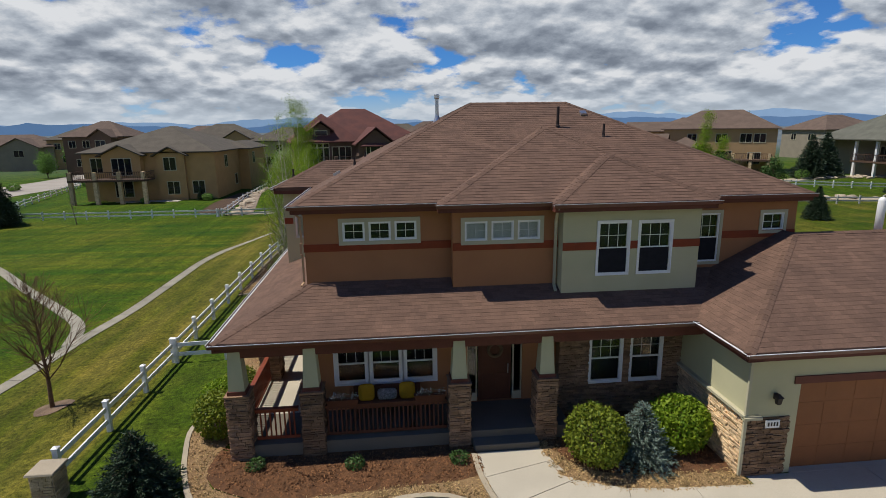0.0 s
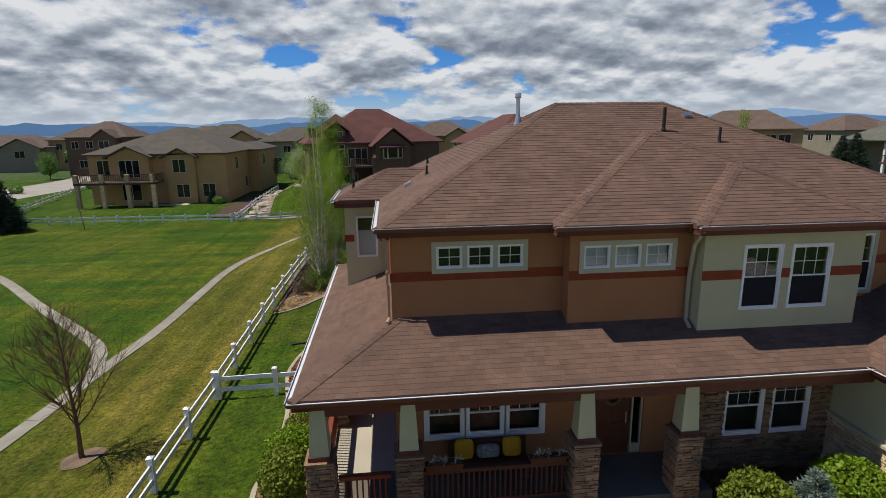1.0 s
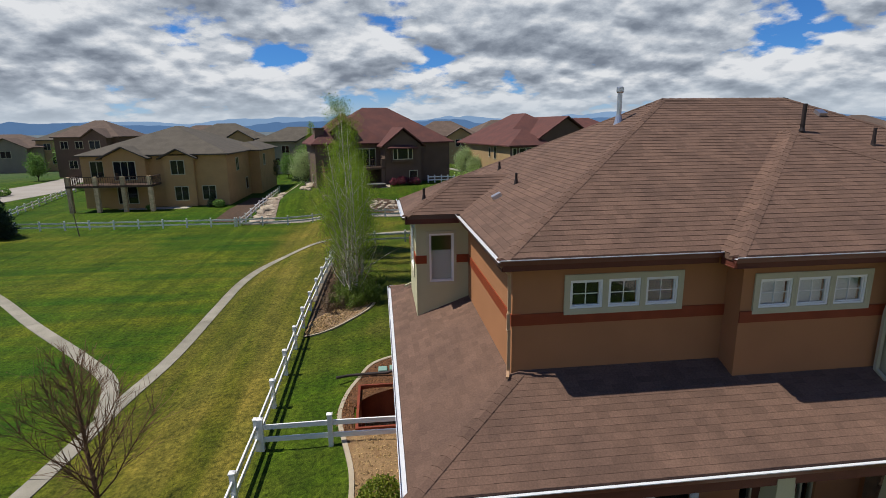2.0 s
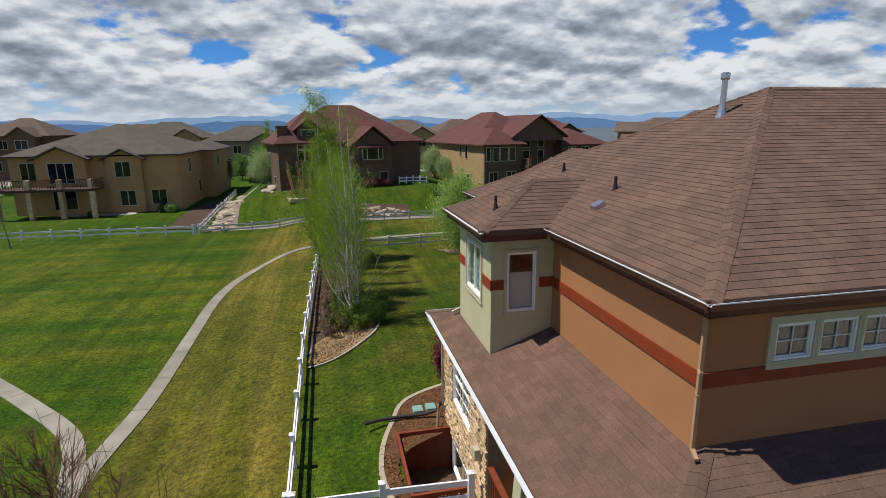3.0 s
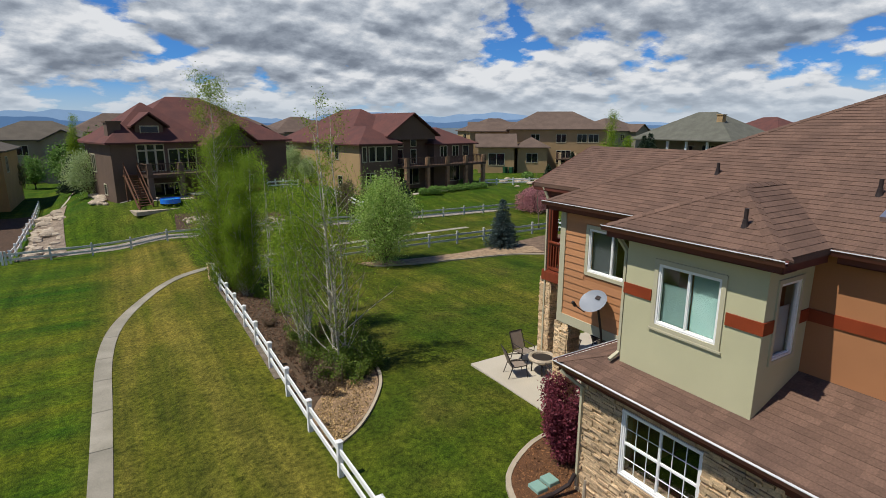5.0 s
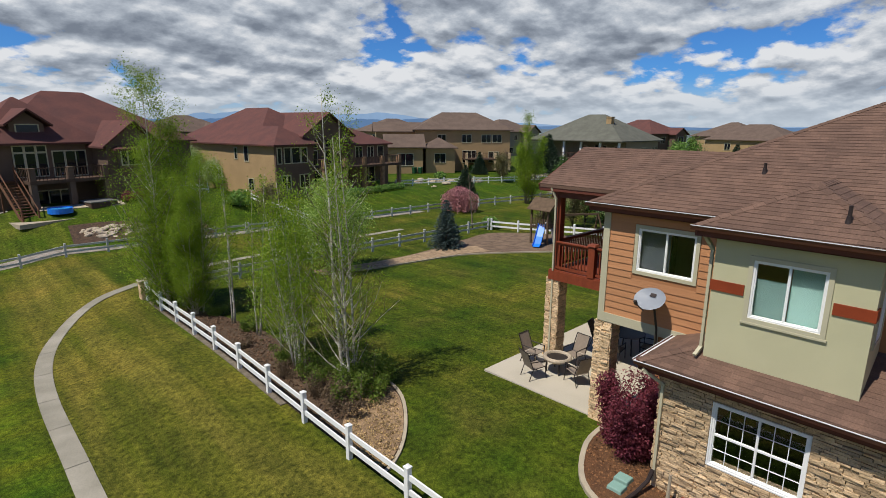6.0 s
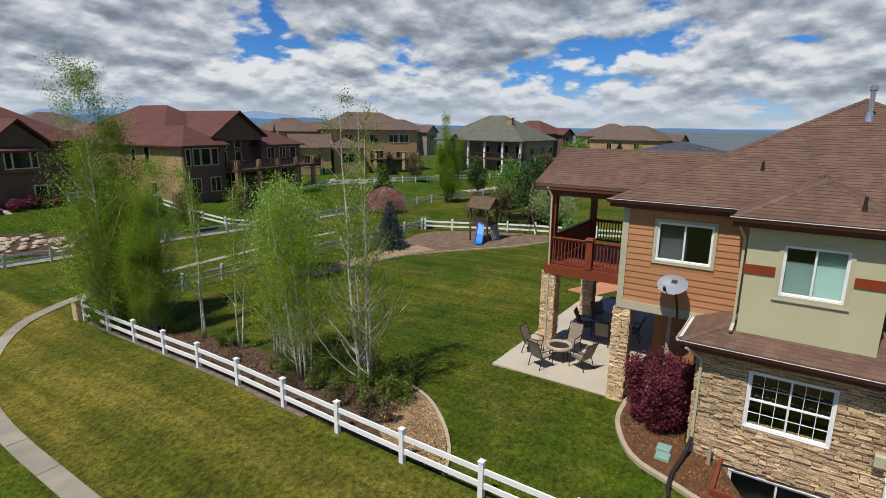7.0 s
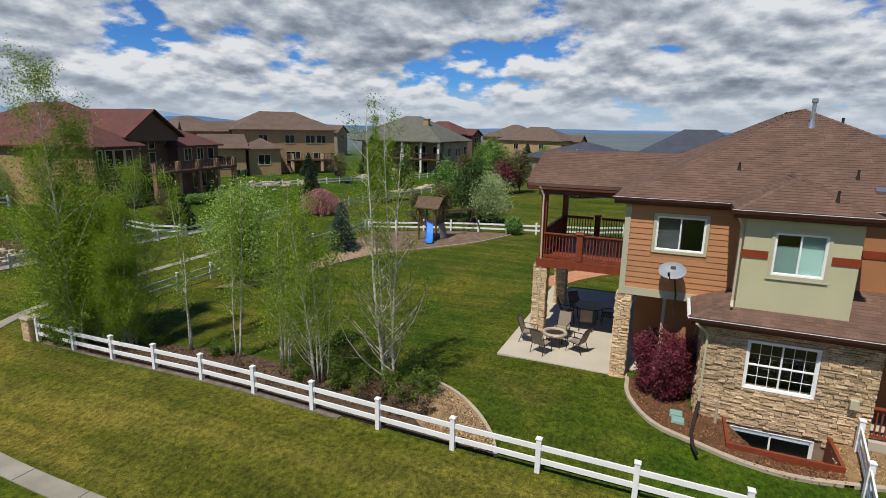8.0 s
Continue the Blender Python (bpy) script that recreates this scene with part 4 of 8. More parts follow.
for a, b, out, has_gutter in EAVES:
    a, b, o = Vector(a), Vector(b), Vector((*out, 0))
    d = (b - a).normalized()
    f = Geo()
    c0, c1 = a - o * 0.035 - Vector((0, 0, 0.135)), b - o * 0.035 - Vector((0, 0, 0.135))
    f.beam(c0, c1, 0.03, 0.20)
    part("fascia", f, FASCIA, house, "dark red painted fascia board")
    s = Geo()
    s.beam(a - o * 0.21 - Vector((0, 0, 0.225)), b - o * 0.21 - Vector((0, 0, 0.225)), 0.38, 0.015)
    part("soffit", s, FASCIA, house)
    if has_gutter:
        g = Geo()
        prof = [(-0.018, 0.0), (0.0, -0.09), (0.075, -0.10), (0.10, -0.035), (0.115, -0.005), (0.108, -0.005), (0.094, -0.035), (0.071, -0.09), (0.004, -0.082), (-0.01, 0.0)]
        ext = d * 0.06
        ring = [[p + o * (u - 0.0) + Vector((0, 0, w - 0.01)) for u, w in prof] for p in (a - ext, b + ext)]
        n = len(prof)
        g.add(ring[0] + ring[1], [(i, (i + 1) % n, n + (i + 1) % n, n + i) for i in range(n)] + [tuple(reversed(range(n))), tuple(range(n, 2 * n))])
        gut = part("gutter", g, GUTTER, house, "dark red metal rain gutter")
        inner = Geo().beam(a - ext + o * 0.052 + Vector((0, 0, -0.045)), b + ext + o * 0.052 + Vector((0, 0, -0.045)), 0.082, 0.008)
        part("liner", inner, LIP, gut, "pale metal inside of the gutter")
        lip = Geo().beam(a - ext + o * 0.112 + Vector((0, 0, -0.008)), b + ext + o * 0.112 + Vector((0, 0, -0.008)), 0.013, 0.015)
        part("lip", lip, LIP, gut, "pale bare metal lip")


def downspout(points, mat, label, w=0.075):
    geo = Geo()
    for p, q in zip(points, points[1:]):
        p, q = Vector(p), Vector(q)
        d = (q - p).normalized() * 0.02
        geo.beam(p - d, q + d, w, w * 0.8, up=(0, 1, 0) if abs((q - p).normalized().z) > 0.7 else (0, 0, 1))
    part("downspout", geo, mat, house, label)


downspout([(-2.74, FY - 0.30, 6.34), (-2.54, FY - 0.06, 6.12), (-2.53, FY - 0.045, 5.42), (-2.55, FY - 0.07, 5.38), (-2.55, FY - 0.07, 5.08), (-2.53, FY - 0.045, 5.04), (-2.53, FY - 0.045, 4.26), (-2.58, FY - 0.20, 4.21)], PIPE_TAN, "tan rain downspout", 0.055)
downspout([(4.42, 13.75, 6.33), (4.52, 14.20, 5.95), (4.58, 14.40, 5.2), (4.58, 14.40, 4.05), (4.55, 14.15, 3.95)], TRIM, "cream rain downspout")
downspout([(-3.98, 22.75, 6.33), (-3.80, 22.58, 5.95), (-3.80, 22.58, 3.80), (-4.05, 22.60, 3.68)], TRIM, "cream rain downspout")
downspout([(8.06, 10.72, 3.2), (8.36, 10.94, 3.0), (8.36, 10.94, 0.0)], TRIM, "cream rain downspout")
downspout([(-0.06, 29.2, 6.35), (0.02, 29.06, 6.0), (0.03, 29.04, 3.3), (0.03, 29.04, 0.3)], TRIM, "cream rain downspout")
downspout([(-4.55, 23.45, 3.2), (-4.23, 23.12, 2.85), (-4.23, 23.12, 0.45)], TRIM, "cream rain downspout")

# roof furniture


def roof_z(x, y):
    """Height of the main roof over a place."""
    return EAVE + PITCH * min(x - ROOF[0], y - ROOF[1], ROOF[2] - x, ROOF[3] - y)


def vent_pipe(x, y, z, h, r=0.034, mat=BLACK, label="black plumbing vent pipe"):
    g = Geo().tube([(x, y, z - 0.1), (x, y, z + h)], r, 10)
    ob = part("vent_pipe", g, mat, house, label)
    part("flashing", Geo().tube([(x, y, z - 0.05), (x, y, z + 0.04), (x, y, z + 0.12)], [0.075, 0.05, r + 0.007], 12), mat, ob)


vent_pipe(5.84, 18.55, 8.53, 0.62, 0.05)
vent_pipe(7.24, 17.90, 8.13, 0.42, 0.04)
vent_pipe(-1.25, 19.52, roof_z(-1.25, 19.52), 0.28)
vent_pipe(-1.00, 22.60, roof_z(-1.0, 22.6), 0.24)
vent_pipe(-3.58, 20.45, EAVE + 0.5 * 0.57, 0.30)
fz = roof_z(1.80, 20.33) - 0.05
flue = part("flue", Geo().tube([(1.80, 20.33, fz - 0.15), (1.80, 20.33, fz + 0.85)], 0.065, 14), METAL, house, "galvanised metal chimney flue")
part("cap", Geo().tube([(1.80, 20.33, fz + 0.83), (1.80, 20.33, fz + 0.86), (1.80, 20.33, fz + 0.97), (1.80, 20.33, fz + 0.99)], [0.085, 0.10, 0.10, 0.07], 14), METAL, flue)
part("flashing", Geo().tube([(1.80, 20.33, fz - 0.10), (1.80, 20.33, fz + 0.12), (1.80, 20.33, fz + 0.26)], [0.16, 0.10, 0.072], 14), METAL, flue)


def box_vent(x, y, z, way):
    o = Vector((*way, -0.5 if way else 0)).normalized()
    c = Vector((x, y, z + 0.055))
    g = Geo().beam(c - o * 0.12, c + o * 0.12, 0.22, 0.10, up=(-o.z * way[0] * -1, -o.z * way[1] * -1, 0.9))
    part("roof_vent", g, METAL, house, "low metal roof vent")


flue_x, flue_y = 15.05, 14.95
part("flue", Geo().tube([(flue_x, flue_y, 4.9), (flue_x, flue_y, 6.12), (flue_x, flue_y, 6.21), (flue_x, flue_y, 6.24)], [0.115, 0.115, 0.085, 0.03], 14), WHITE, house, "white capped flue pipe on the garage roof", smooth=True)
box_vent(-1.86, 19.10, roof_z(-1.86, 19.10), (-1, 0))
box_vent(7.03, 19.40, roof_z(7.03, 19.4), (0, -1))

# siding boards
u0, u1 = 22.5, 25.75
z = 3.47
while z < EAVE - 0.2:
    spans = [(u0, u1)]
    z2 = z + 0.182
    if z2 > 4.74 and z < 6.0:
        spans = [(u0, 23.29), (24.94, u1)]
    for a, b in spans:
        part("siding_board", Geo().add([(WX - 0.004, a, z2 + 0.012), (WX - 0.004, b, z2 + 0.012), (WX - 0.024, b, z), (WX - 0.024, a, z), (WX, a, z), (WX, b, z)],
                                       [(0, 1, 2, 3), (3, 2, 5, 4)]), SIDING, north_side)
    z = z2
part("corner_trim", Geo().box(WX - 0.045, 25.62, 3.47, WX + 0.10, 25.80, EAVE - 0.2), TRIM, house)
part("skirt_trim", Geo().box(WX - 0.05, 22.5, 3.22, WX + 0.2, 25.80, 3.47), TRIM, house, "cream trim board under the siding")
part("floor", Geo().box(WX + 0.2, 23.3, 3.24, 12.0, 25.75, 3.42), TRIM, house)

# lower storey
PF = 0.50
STX, STY0, STY1 = -4.15, 18.97, 23.2
big_win = [(20.35, 22.05, 1.40, 2.80)]
egress = [(20.15, 22.20, -0.75, 0.10)]
stone_wall = part("wall", wall("x", STX, STY0, STY1, -0.9, LOW, 0.3, big_win + egress), MORTAR, house, "tan ledge-stone side wall")
part("wall", wall("y", STY1, STX + 0.3, -0.5, -0.2, 3.25, 0.25, inward=-1), STUCCO_TAN, house)
part("wall", wall("y", STY0, STX + 0.3, WX, -0.2, 3.25, 0.25), STUCCO_TAN, house)
window(house, "x", STX, *big_win[0], -1, "four", grid=(3, 2), casing=0.03, trim=WHITE, sill=False)
window(house, "x", STX, *egress[0], -1, "slider", casing=0.02, trim=WHITE, sill=False)
part("wall", wall("x", WX, 14.65, STY0, 0.0, 3.95, 0.25), STUCCO_TAN, house)
porch_win = [(-1.72, -0.86, 1.34, 2.50), (-0.74, 0.12, 1.34, 2.50), (0.24, 1.10, 1.34, 2.50)]
door_hole = [(2.05, 3.70, PF, 2.62)]
PY = 14.40
part("wall", wall("y", PY, WX, 4.68, 0.0, 3.85, 0.25, porch_win + door_hole), STUCCO_TAN, house)
for o in porch_win:
    window(house, "y", PY, *o, -1, "hung", grid=(3, -1), casing=0.075, trim=WHITE, sill=False)
right_win = [(5.62, 6.58, 1.10, 2.58), (6.86, 7.80, 1.10, 2.58)]
front_stone = part("wall", wall("y", 14.05, 4.68, 8.4, -0.2, 3.6, 0.25, right_win), MORTAR, house, "ledge-stone front wall darkened for shade")
for o in right_win:
    window(house, "y", 14.05, *o, -1, "hung", grid=(3, -2), casing=0.04, trim=WHITE, sill=False)
part("wall", Geo().box(4.68, 14.30, -0.2, 4.93, PY + 0.25, 3.6), STUCCO_TAN, house)
# garage
gar = [(9.74, 14.5, -0.15, 2.35)]
garage_side = part("wall", wall("x", 8.40, 11.0, 14.05, -0.25, 3.25, 0.25), STUCCO_CREAM, house, "cream stucco garage side wall")
part("wall", wall("y", 11.0, 8.65, 21.5, -0.25, 3.25, 0.25, gar), STUCCO_CREAM, house, "cream stucco garage front wall")
part("wall", wall("x", 21.5, 11.25, 18.2, -0.25, 3.25, 0.25, inward=-1), STUCCO_CREAM, house)
part("wall", wall("y", 18.2, 12.25, 21.25, -0.25, 3.25, 0.25, inward=-1), STUCCO_CREAM, house)
gdoor = part("garage_door", Geo().box(9.74, 11.16, -0.15, 14.5, 11.20, 2.35), GARAGE_BROWN, house, "orange-brown sectional garage door")
for r in range(4):
    for c in range(6):
        x0, z0 = 9.79 + c * 0.783, -0.11 + r * 0.62
        part("panel", Geo().frustum(x0 + 0.37, 11.160, z0 + 0.05, 0.375, 0.006, z0 + 0.60, 0.375, 0.006), GARAGE_BROWN, gdoor)
part("garage_trim", Geo().box(9.55, 10.96, 2.35, 14.7, 11.0, 2.54), FASCIA, house, "dark red trim board over the garage door")
lamp = part("wall_lamp", Geo().box(9.05, 10.95, 1.98, 9.15, 11.0, 2.14), DARK_METAL, house, "dark bronze wall lantern", bevel=0.008)
part("lantern", Geo().frustum(9.10, 10.87, 1.90, 0.045, 0.045, 2.08, 0.065, 0.065).frustum(9.10, 10.87, 2.08, 0.085, 0.085, 2.16, 0.02, 0.02).box(9.085, 10.87, 2.10, 9.115, 10.96, 2.13), DARK_METAL, lamp)
plate = part("number_plate", Geo().box(8.88, 10.90, 1.25, 9.24, 10.93, 1.45), WHITE, house, "white house number plate with illegible dark bars")
for k in range(4):
    part("bar", Geo().box(8.93 + 0.075 * k, 10.893, 1.30, 8.97 + 0.075 * k, 10.90, 1.40), DARK_METAL, plate)

# ledge stone


def ledge(axis, at, lo, hi, z0, z1, out, rng, openings=(), hgt=(0.045, 0.088), wid=(0.12, 0.40), deep=(0.026, 0.075)):
    """Yields one uneven stone after another of a dry-laid face."""
    z = z0
    while z < z1 - 0.03:
        h = min(rng.uniform(*hgt), z1 - z)
        u = lo - rng.uniform(0, 0.15)
        while u < hi:
            w = rng.uniform(*wid)
            a, b = max(u, lo), min(u + w, hi)
            u += w
            spans = [(a, b)]
            for o in openings:
                if z + h > o[2] - 0.02 and z < o[3] + 0.02:
                    spans = [s for p, q in spans for s in ((p, min(q, o[0] - 0.03)), (max(p, o[1] + 0.03), q)) if s[1] - s[0] > 0.04]
            for p, q in spans:
                if q - p < 0.04:
                    continue
                d = rng.uniform(*deep)
                g = 0.005
                j = [rng.uniform(-0.006, 0.006) for _ in range(8)]
                face = [(p + g + abs(j[0]), z + g + j[1]), (q - g - abs(j[2]), z + g + j[3]), (q - g - abs(j[4]), z + h - g + j[5]), (p + g + abs(j[6]), z + h - g + j[7])]
                back = [(p + g, z + g), (q - g, z + g), (q - g, z + h - g), (p + g, z + h - g)]
                pts = [(at + out * 0.0, *c) for c in back] + [(at + out * (d + rng.uniform(-0.012, 0.012)), *c) for c in face]
                if axis == "y":
                    pts = [(c[1], c[0], c[2]) for c in pts]
                yield Geo().add(pts, [(4, 5, 6, 7), (0, 1, 5, 4), (1, 2, 6, 5), (2, 3, 7, 6), (3, 0, 4, 7)])
        z += h


def joined(stones):
    geo = Geo()
    for s in stones:
        geo.add(s.v, s.f)
    return geo


rng = random.Random(21)
WEST_STONES = list(ledge("x", STX, STY0, STY1, 0.02, LOW - 0.25, -1, rng, big_win + [(20.0, 22.35, -1, 0.14)]))
part("stonework", joined(ledge("y", STY1, STX, WX, 0.1, 3.0, 1, rng)), STONE, house)["kind"] = "stuff"
part("stonework", joined(ledge("y", 14.05, 4.68, 8.4, 0.0, 3.0, -1, rng, right_win)), STONE_DARK, front_stone, "ledge stone darkened for the shaded front")["kind"] = "stuff"
part("stonework", joined(ledge("x", 8.40, 10.95, 14.0, -0.2, 1.55, -1, rng)), STONE, garage_side, "tan ledge stone")["kind"] = "stuff"
part("stonework", joined(ledge("y", 11.0, 8.34, 9.55, -0.2, 1.50, -1, rng)), STONE_DARK, house, "ledge stone darkened for the shaded front")["kind"] = "stuff"
part("stone_cap", Geo().box(8.28, 10.9, 1.55, 8.40, 14.05, 1.62), TRIM, house, "cream stone cap course")
part("stone_cap", Geo().box(8.28, 10.86, 1.50, 8.75, 10.98, 1.57), TRIM, house, "cream stone cap course")


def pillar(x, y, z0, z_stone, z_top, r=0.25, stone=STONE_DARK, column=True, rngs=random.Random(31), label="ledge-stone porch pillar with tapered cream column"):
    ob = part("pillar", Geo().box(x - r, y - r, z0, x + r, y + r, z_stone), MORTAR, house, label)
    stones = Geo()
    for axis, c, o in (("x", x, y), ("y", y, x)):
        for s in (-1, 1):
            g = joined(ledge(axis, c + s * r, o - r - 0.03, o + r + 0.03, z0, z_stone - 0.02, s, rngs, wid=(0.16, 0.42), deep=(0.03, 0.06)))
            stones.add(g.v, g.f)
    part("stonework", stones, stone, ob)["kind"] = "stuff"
    if column:
        part("cap", Geo().frustum(x, y, z_stone, r + 0.05, r + 0.05, z_stone + 0.06, r + 0.06, r + 0.06), STONE_DARK, ob, "stone cap darkened for the porch shade")
        part("plinth", Geo().box(x - 0.23, y - 0.23, z_stone + 0.06, x + 0.23, y + 0.23, z_stone + 0.16), FASCIA, ob, "dark red plinth")
        part("column", Geo().frustum(x, y, z_stone + 0.16, 0.205, 0.205, z_top, 0.145, 0.145), STUCCO_CREAM, ob, "tapered cream column")
    return ob


pillar_y = LY + 0.30
for x in (-4.05, -2.20, 1.63, 3.98):
    pillar(x, pillar_y, 0.0, 1.90, LOW - 0.22)
pillar(-4.10, 16.9, 0.0, 1.60, LOW - 0.22, r=0.28)
part("porch_beam", Geo().box(LX + 0.42, LY + 0.16, LOW - 0.46, GX + 0.3, LY + 0.44, LOW - 0.24), FASCIA, house, "dark red porch beam")
part("porch_beam", Geo().box(LX + 0.28, LY + 0.44, LOW - 0.46, LX + 0.56, STY0, LOW - 0.24), FASCIA, house, "dark red porch beam")
part("porch_ceiling", Geo().box(LX + 0.40, LY + 0.2, LOW - 0.235, 8.4, PY, LOW - 0.20), FASCIA, house)
part("porch_ceiling", Geo().box(LX + 0.40, PY, LOW - 0.235, WX, STY0, LOW - 0.20), FASCIA, house)
part("porch_floor", Geo().box(-4.25, LY + 0.12, -0.3, 4.68, PY, PF), PORCH_SHADED, house, "grey concrete porch floor darkened for shade")
part("porch_floor", Geo().box(-4.25, PY, -0.3, WX, STY0, PF), CONCRETE, house, "pale concrete side porch floor")
part("step", Geo().box(1.98, LY - 0.28, -0.2, 3.72, LY + 0.12, 0.31), PORCH_SHADED, house, "grey concrete step darkened for shade", bevel=0.012)
# front door with sidelights
door = part("front_door", Geo().box(2.40, PY + 0.10, PF, 3.38, PY + 0.15, 2.60), DOOR_BROWN, house, "brown panelled front door with a wreath")
for z0, z1 in ((0.65, 1.35), (1.50, 2.45)):
    for x0 in (2.52, 2.93):
        part("panel", Geo().box(x0, PY + 0.085, z0, x0 + 0.34, PY + 0.10, z1), DOOR_BROWN, door)
part("handle", Geo().tube([(3.28, PY + 0.05, 1.35), (3.28, PY + 0.05, 1.65)], 0.018, 8), METAL, door, "metal door handle")
ring = [(2.89 + 0.20 * math.cos(a), PY + 0.055, 2.10 + 0.20 * math.sin(a)) for a in (2 * math.pi * i / 16 for i in range(17))]
part("wreath", Geo().tube(ring, 0.05, 8, caps=False), DRY, door, "dried wreath")
for x0, x1 in ((2.05, 2.36), (3.42, 3.70)):
    f = Geo().box(x0, PY + 0.06, PF, x0 + 0.04, PY + 0.16, 2.6).box(x1 - 0.04, PY + 0.06, PF, x1, PY + 0.16, 2.6).box(x0 + 0.04, PY + 0.06, PF, x1 - 0.04, PY + 0.16, PF + 0.25)
    side = part("sidelight", f, TRIM, house, "narrow window beside the front door")
    pane = part("pane", Geo().box(x0 + 0.04, PY + 0.10, PF + 0.25, x1 - 0.04, PY + 0.108, 2.6), GLASS, side)
    pane.visible_shadow = False


def railing(a, b, z_floor, height=0.92, mat=WOOD_RED, gap=0.115, label="red-stained wooden railing", owner=None):
    """A rail with balusters from a to b, (x, y)."""
    a, b = Vector((*a, 0)), Vector((*b, 0))
    top = Vector((0, 0, z_floor + height))
    ob = part("railing", Geo().beam(a + top, b + top, 0.13, 0.04), mat, owner or house, label)
    part("rail", Geo().beam(a + top - Vector((0, 0, 0.06)), b + top - Vector((0, 0, 0.06)), 0.04, 0.08), mat, ob)
    low = Vector((0, 0, z_floor + 0.10))
    part("rail", Geo().beam(a + low, b + low, 0.04, 0.08), mat, ob)
    n = max(1, int((b - a).length / gap))
    for i in range(1, n):
        p = a + (b - a) * (i / n)
        part("baluster", Geo().box(p.x - 0.018, p.y - 0.018, z_floor + 0.14, p.x + 0.018, p.y + 0.018, z_floor + height - 0.10), mat, ob)


railing((-4.10, LY + 0.62), (-4.10, 16.6), PF)
railing((-4.10, 17.2), (-4.10, STY0), PF)
railing((-3.70, pillar_y), (-2.60, pillar_y), PF)

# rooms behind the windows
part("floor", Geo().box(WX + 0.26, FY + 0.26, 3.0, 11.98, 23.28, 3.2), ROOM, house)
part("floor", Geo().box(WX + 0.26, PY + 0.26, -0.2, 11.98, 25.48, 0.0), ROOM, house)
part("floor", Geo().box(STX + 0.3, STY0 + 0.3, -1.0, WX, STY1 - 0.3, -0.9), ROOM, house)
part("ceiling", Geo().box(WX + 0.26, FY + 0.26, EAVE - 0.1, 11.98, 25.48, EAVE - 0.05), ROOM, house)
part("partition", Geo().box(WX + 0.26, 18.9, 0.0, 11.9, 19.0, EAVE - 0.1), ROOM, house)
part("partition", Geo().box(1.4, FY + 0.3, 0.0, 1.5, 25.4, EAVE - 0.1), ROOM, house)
# Dark sheets added behind the front panes stand for unlit rooms.
ROOM_SHEET = material("dim_room_sheet", (0.030, 0.032, 0.036), 0.9, 0.3, 6, 60, 0.1)
part("blind", Geo().box(BX + 0.12, 20.55, 4.74, BX + 0.13, 21.12, 5.86), material("teal_blind", (0.30, 0.47, 0.44), 0.8, 0.05, 3, 60, 0.1), house, "pale teal window blind")
part("blind", Geo().box(-3.50, BY0 + 0.12, 4.62, -2.88, BY0 + 0.13, 5.45), WHITE, house, "white window blind")
for o in front_2:
    part("blind", Geo().box(o[0] + 0.03, MY + 0.14, 5.4, o[1] - 0.03, MY + 0.15, 5.96), WHITE, house, "white window blind")
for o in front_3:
    # Named like the blinds, but an added sheet that darkens the pane.
    part("blind", Geo().box(o[0] - 0.02, 14.05 + 0.16, 4.36, o[1] + 0.02, 14.05 + 0.17, 5.95), ROOM_SHEET, house, "dark sheet behind the window for a dim room")
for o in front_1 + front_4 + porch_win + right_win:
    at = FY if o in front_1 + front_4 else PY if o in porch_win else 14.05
    part("curtain", Geo().box(o[0] - 0.05, at + 0.20, o[2] - 0.05, o[1] + 0.05, at + 0.21, o[3] + 0.05), ROOM_SHEET, house, "dark backing sheet for the dim room inside")
# Grey sheet added behind half the window in place of its bluish reflection.
part("blind", Geo().box(WX + 0.14, 24.06, 4.78, WX + 0.15, 24.82, 5.94), material("grey_reflection_sheet", (0.055, 0.065, 0.075), 0.8, 0.05, 3, 60, 0.1), house, "dark grey sheet for the pane's reflection")
part("blind", Geo().box(BX + 0.12, 21.15, 4.74, BX + 0.13, 21.75, 5.50), material("dim_teal_blind", (0.15, 0.24, 0.23), 0.8, 0.05, 3, 60, 0.1), house, "dim teal window blind")

# deck
DF = 3.52
deck = part("deck", Geo().box(0.02, 25.75, DF - 0.05, 5.0, 29.2, DF), WOOD_RED, house, "red-stained wooden deck")
for a, b in (((0.02, 29.2), (0.02, 25.75)), ((0.02, 29.2), (5.0, 29.2))):
    part("rim_board", Geo().beam((*a, DF - 0.20), (*b, DF - 0.20), 0.06, 0.32), WOOD_RED, deck)
part("wall", wall("y", 23.35, WX - 0.2, 11.8, 0.0, 3.26, 0.2, [(0.6, 2.6, 0.24, 2.3)], inward=-1), STUCCO_TAN, house, "shaded wall under the upper floor")
for k in range(6):
    part("joist", Geo().box(0.6 + 0.8 * k, 25.8, DF - 0.30, 0.65 + 0.8 * k, 29.15, DF - 0.05), WOOD_RED, deck)
railing((0.08, 28.98), (0.08, 27.72), DF, 1.0, owner=house)
railing((0.08, 27.42), (0.08, 25.85), DF, 1.0, owner=house)
railing((0.3, 29.14), (4.9, 29.14), DF, 1.0, owner=house)
railing((4.95, 25.9), (4.95, 27.4), DF, 1.0, owner=house)
railing((4.95, 27.75), (4.95, 29.0), DF, 1.0, owner=house)
part("deck_post", Geo().box(4.84, 27.45, DF, 5.06, 27.69, DF + 1.06).frustum(4.95, 27.57, DF + 1.06, 0.15, 0.16, DF + 1.13, 0.12, 0.13), WOOD_RED, house, "thick red-stained railing post")
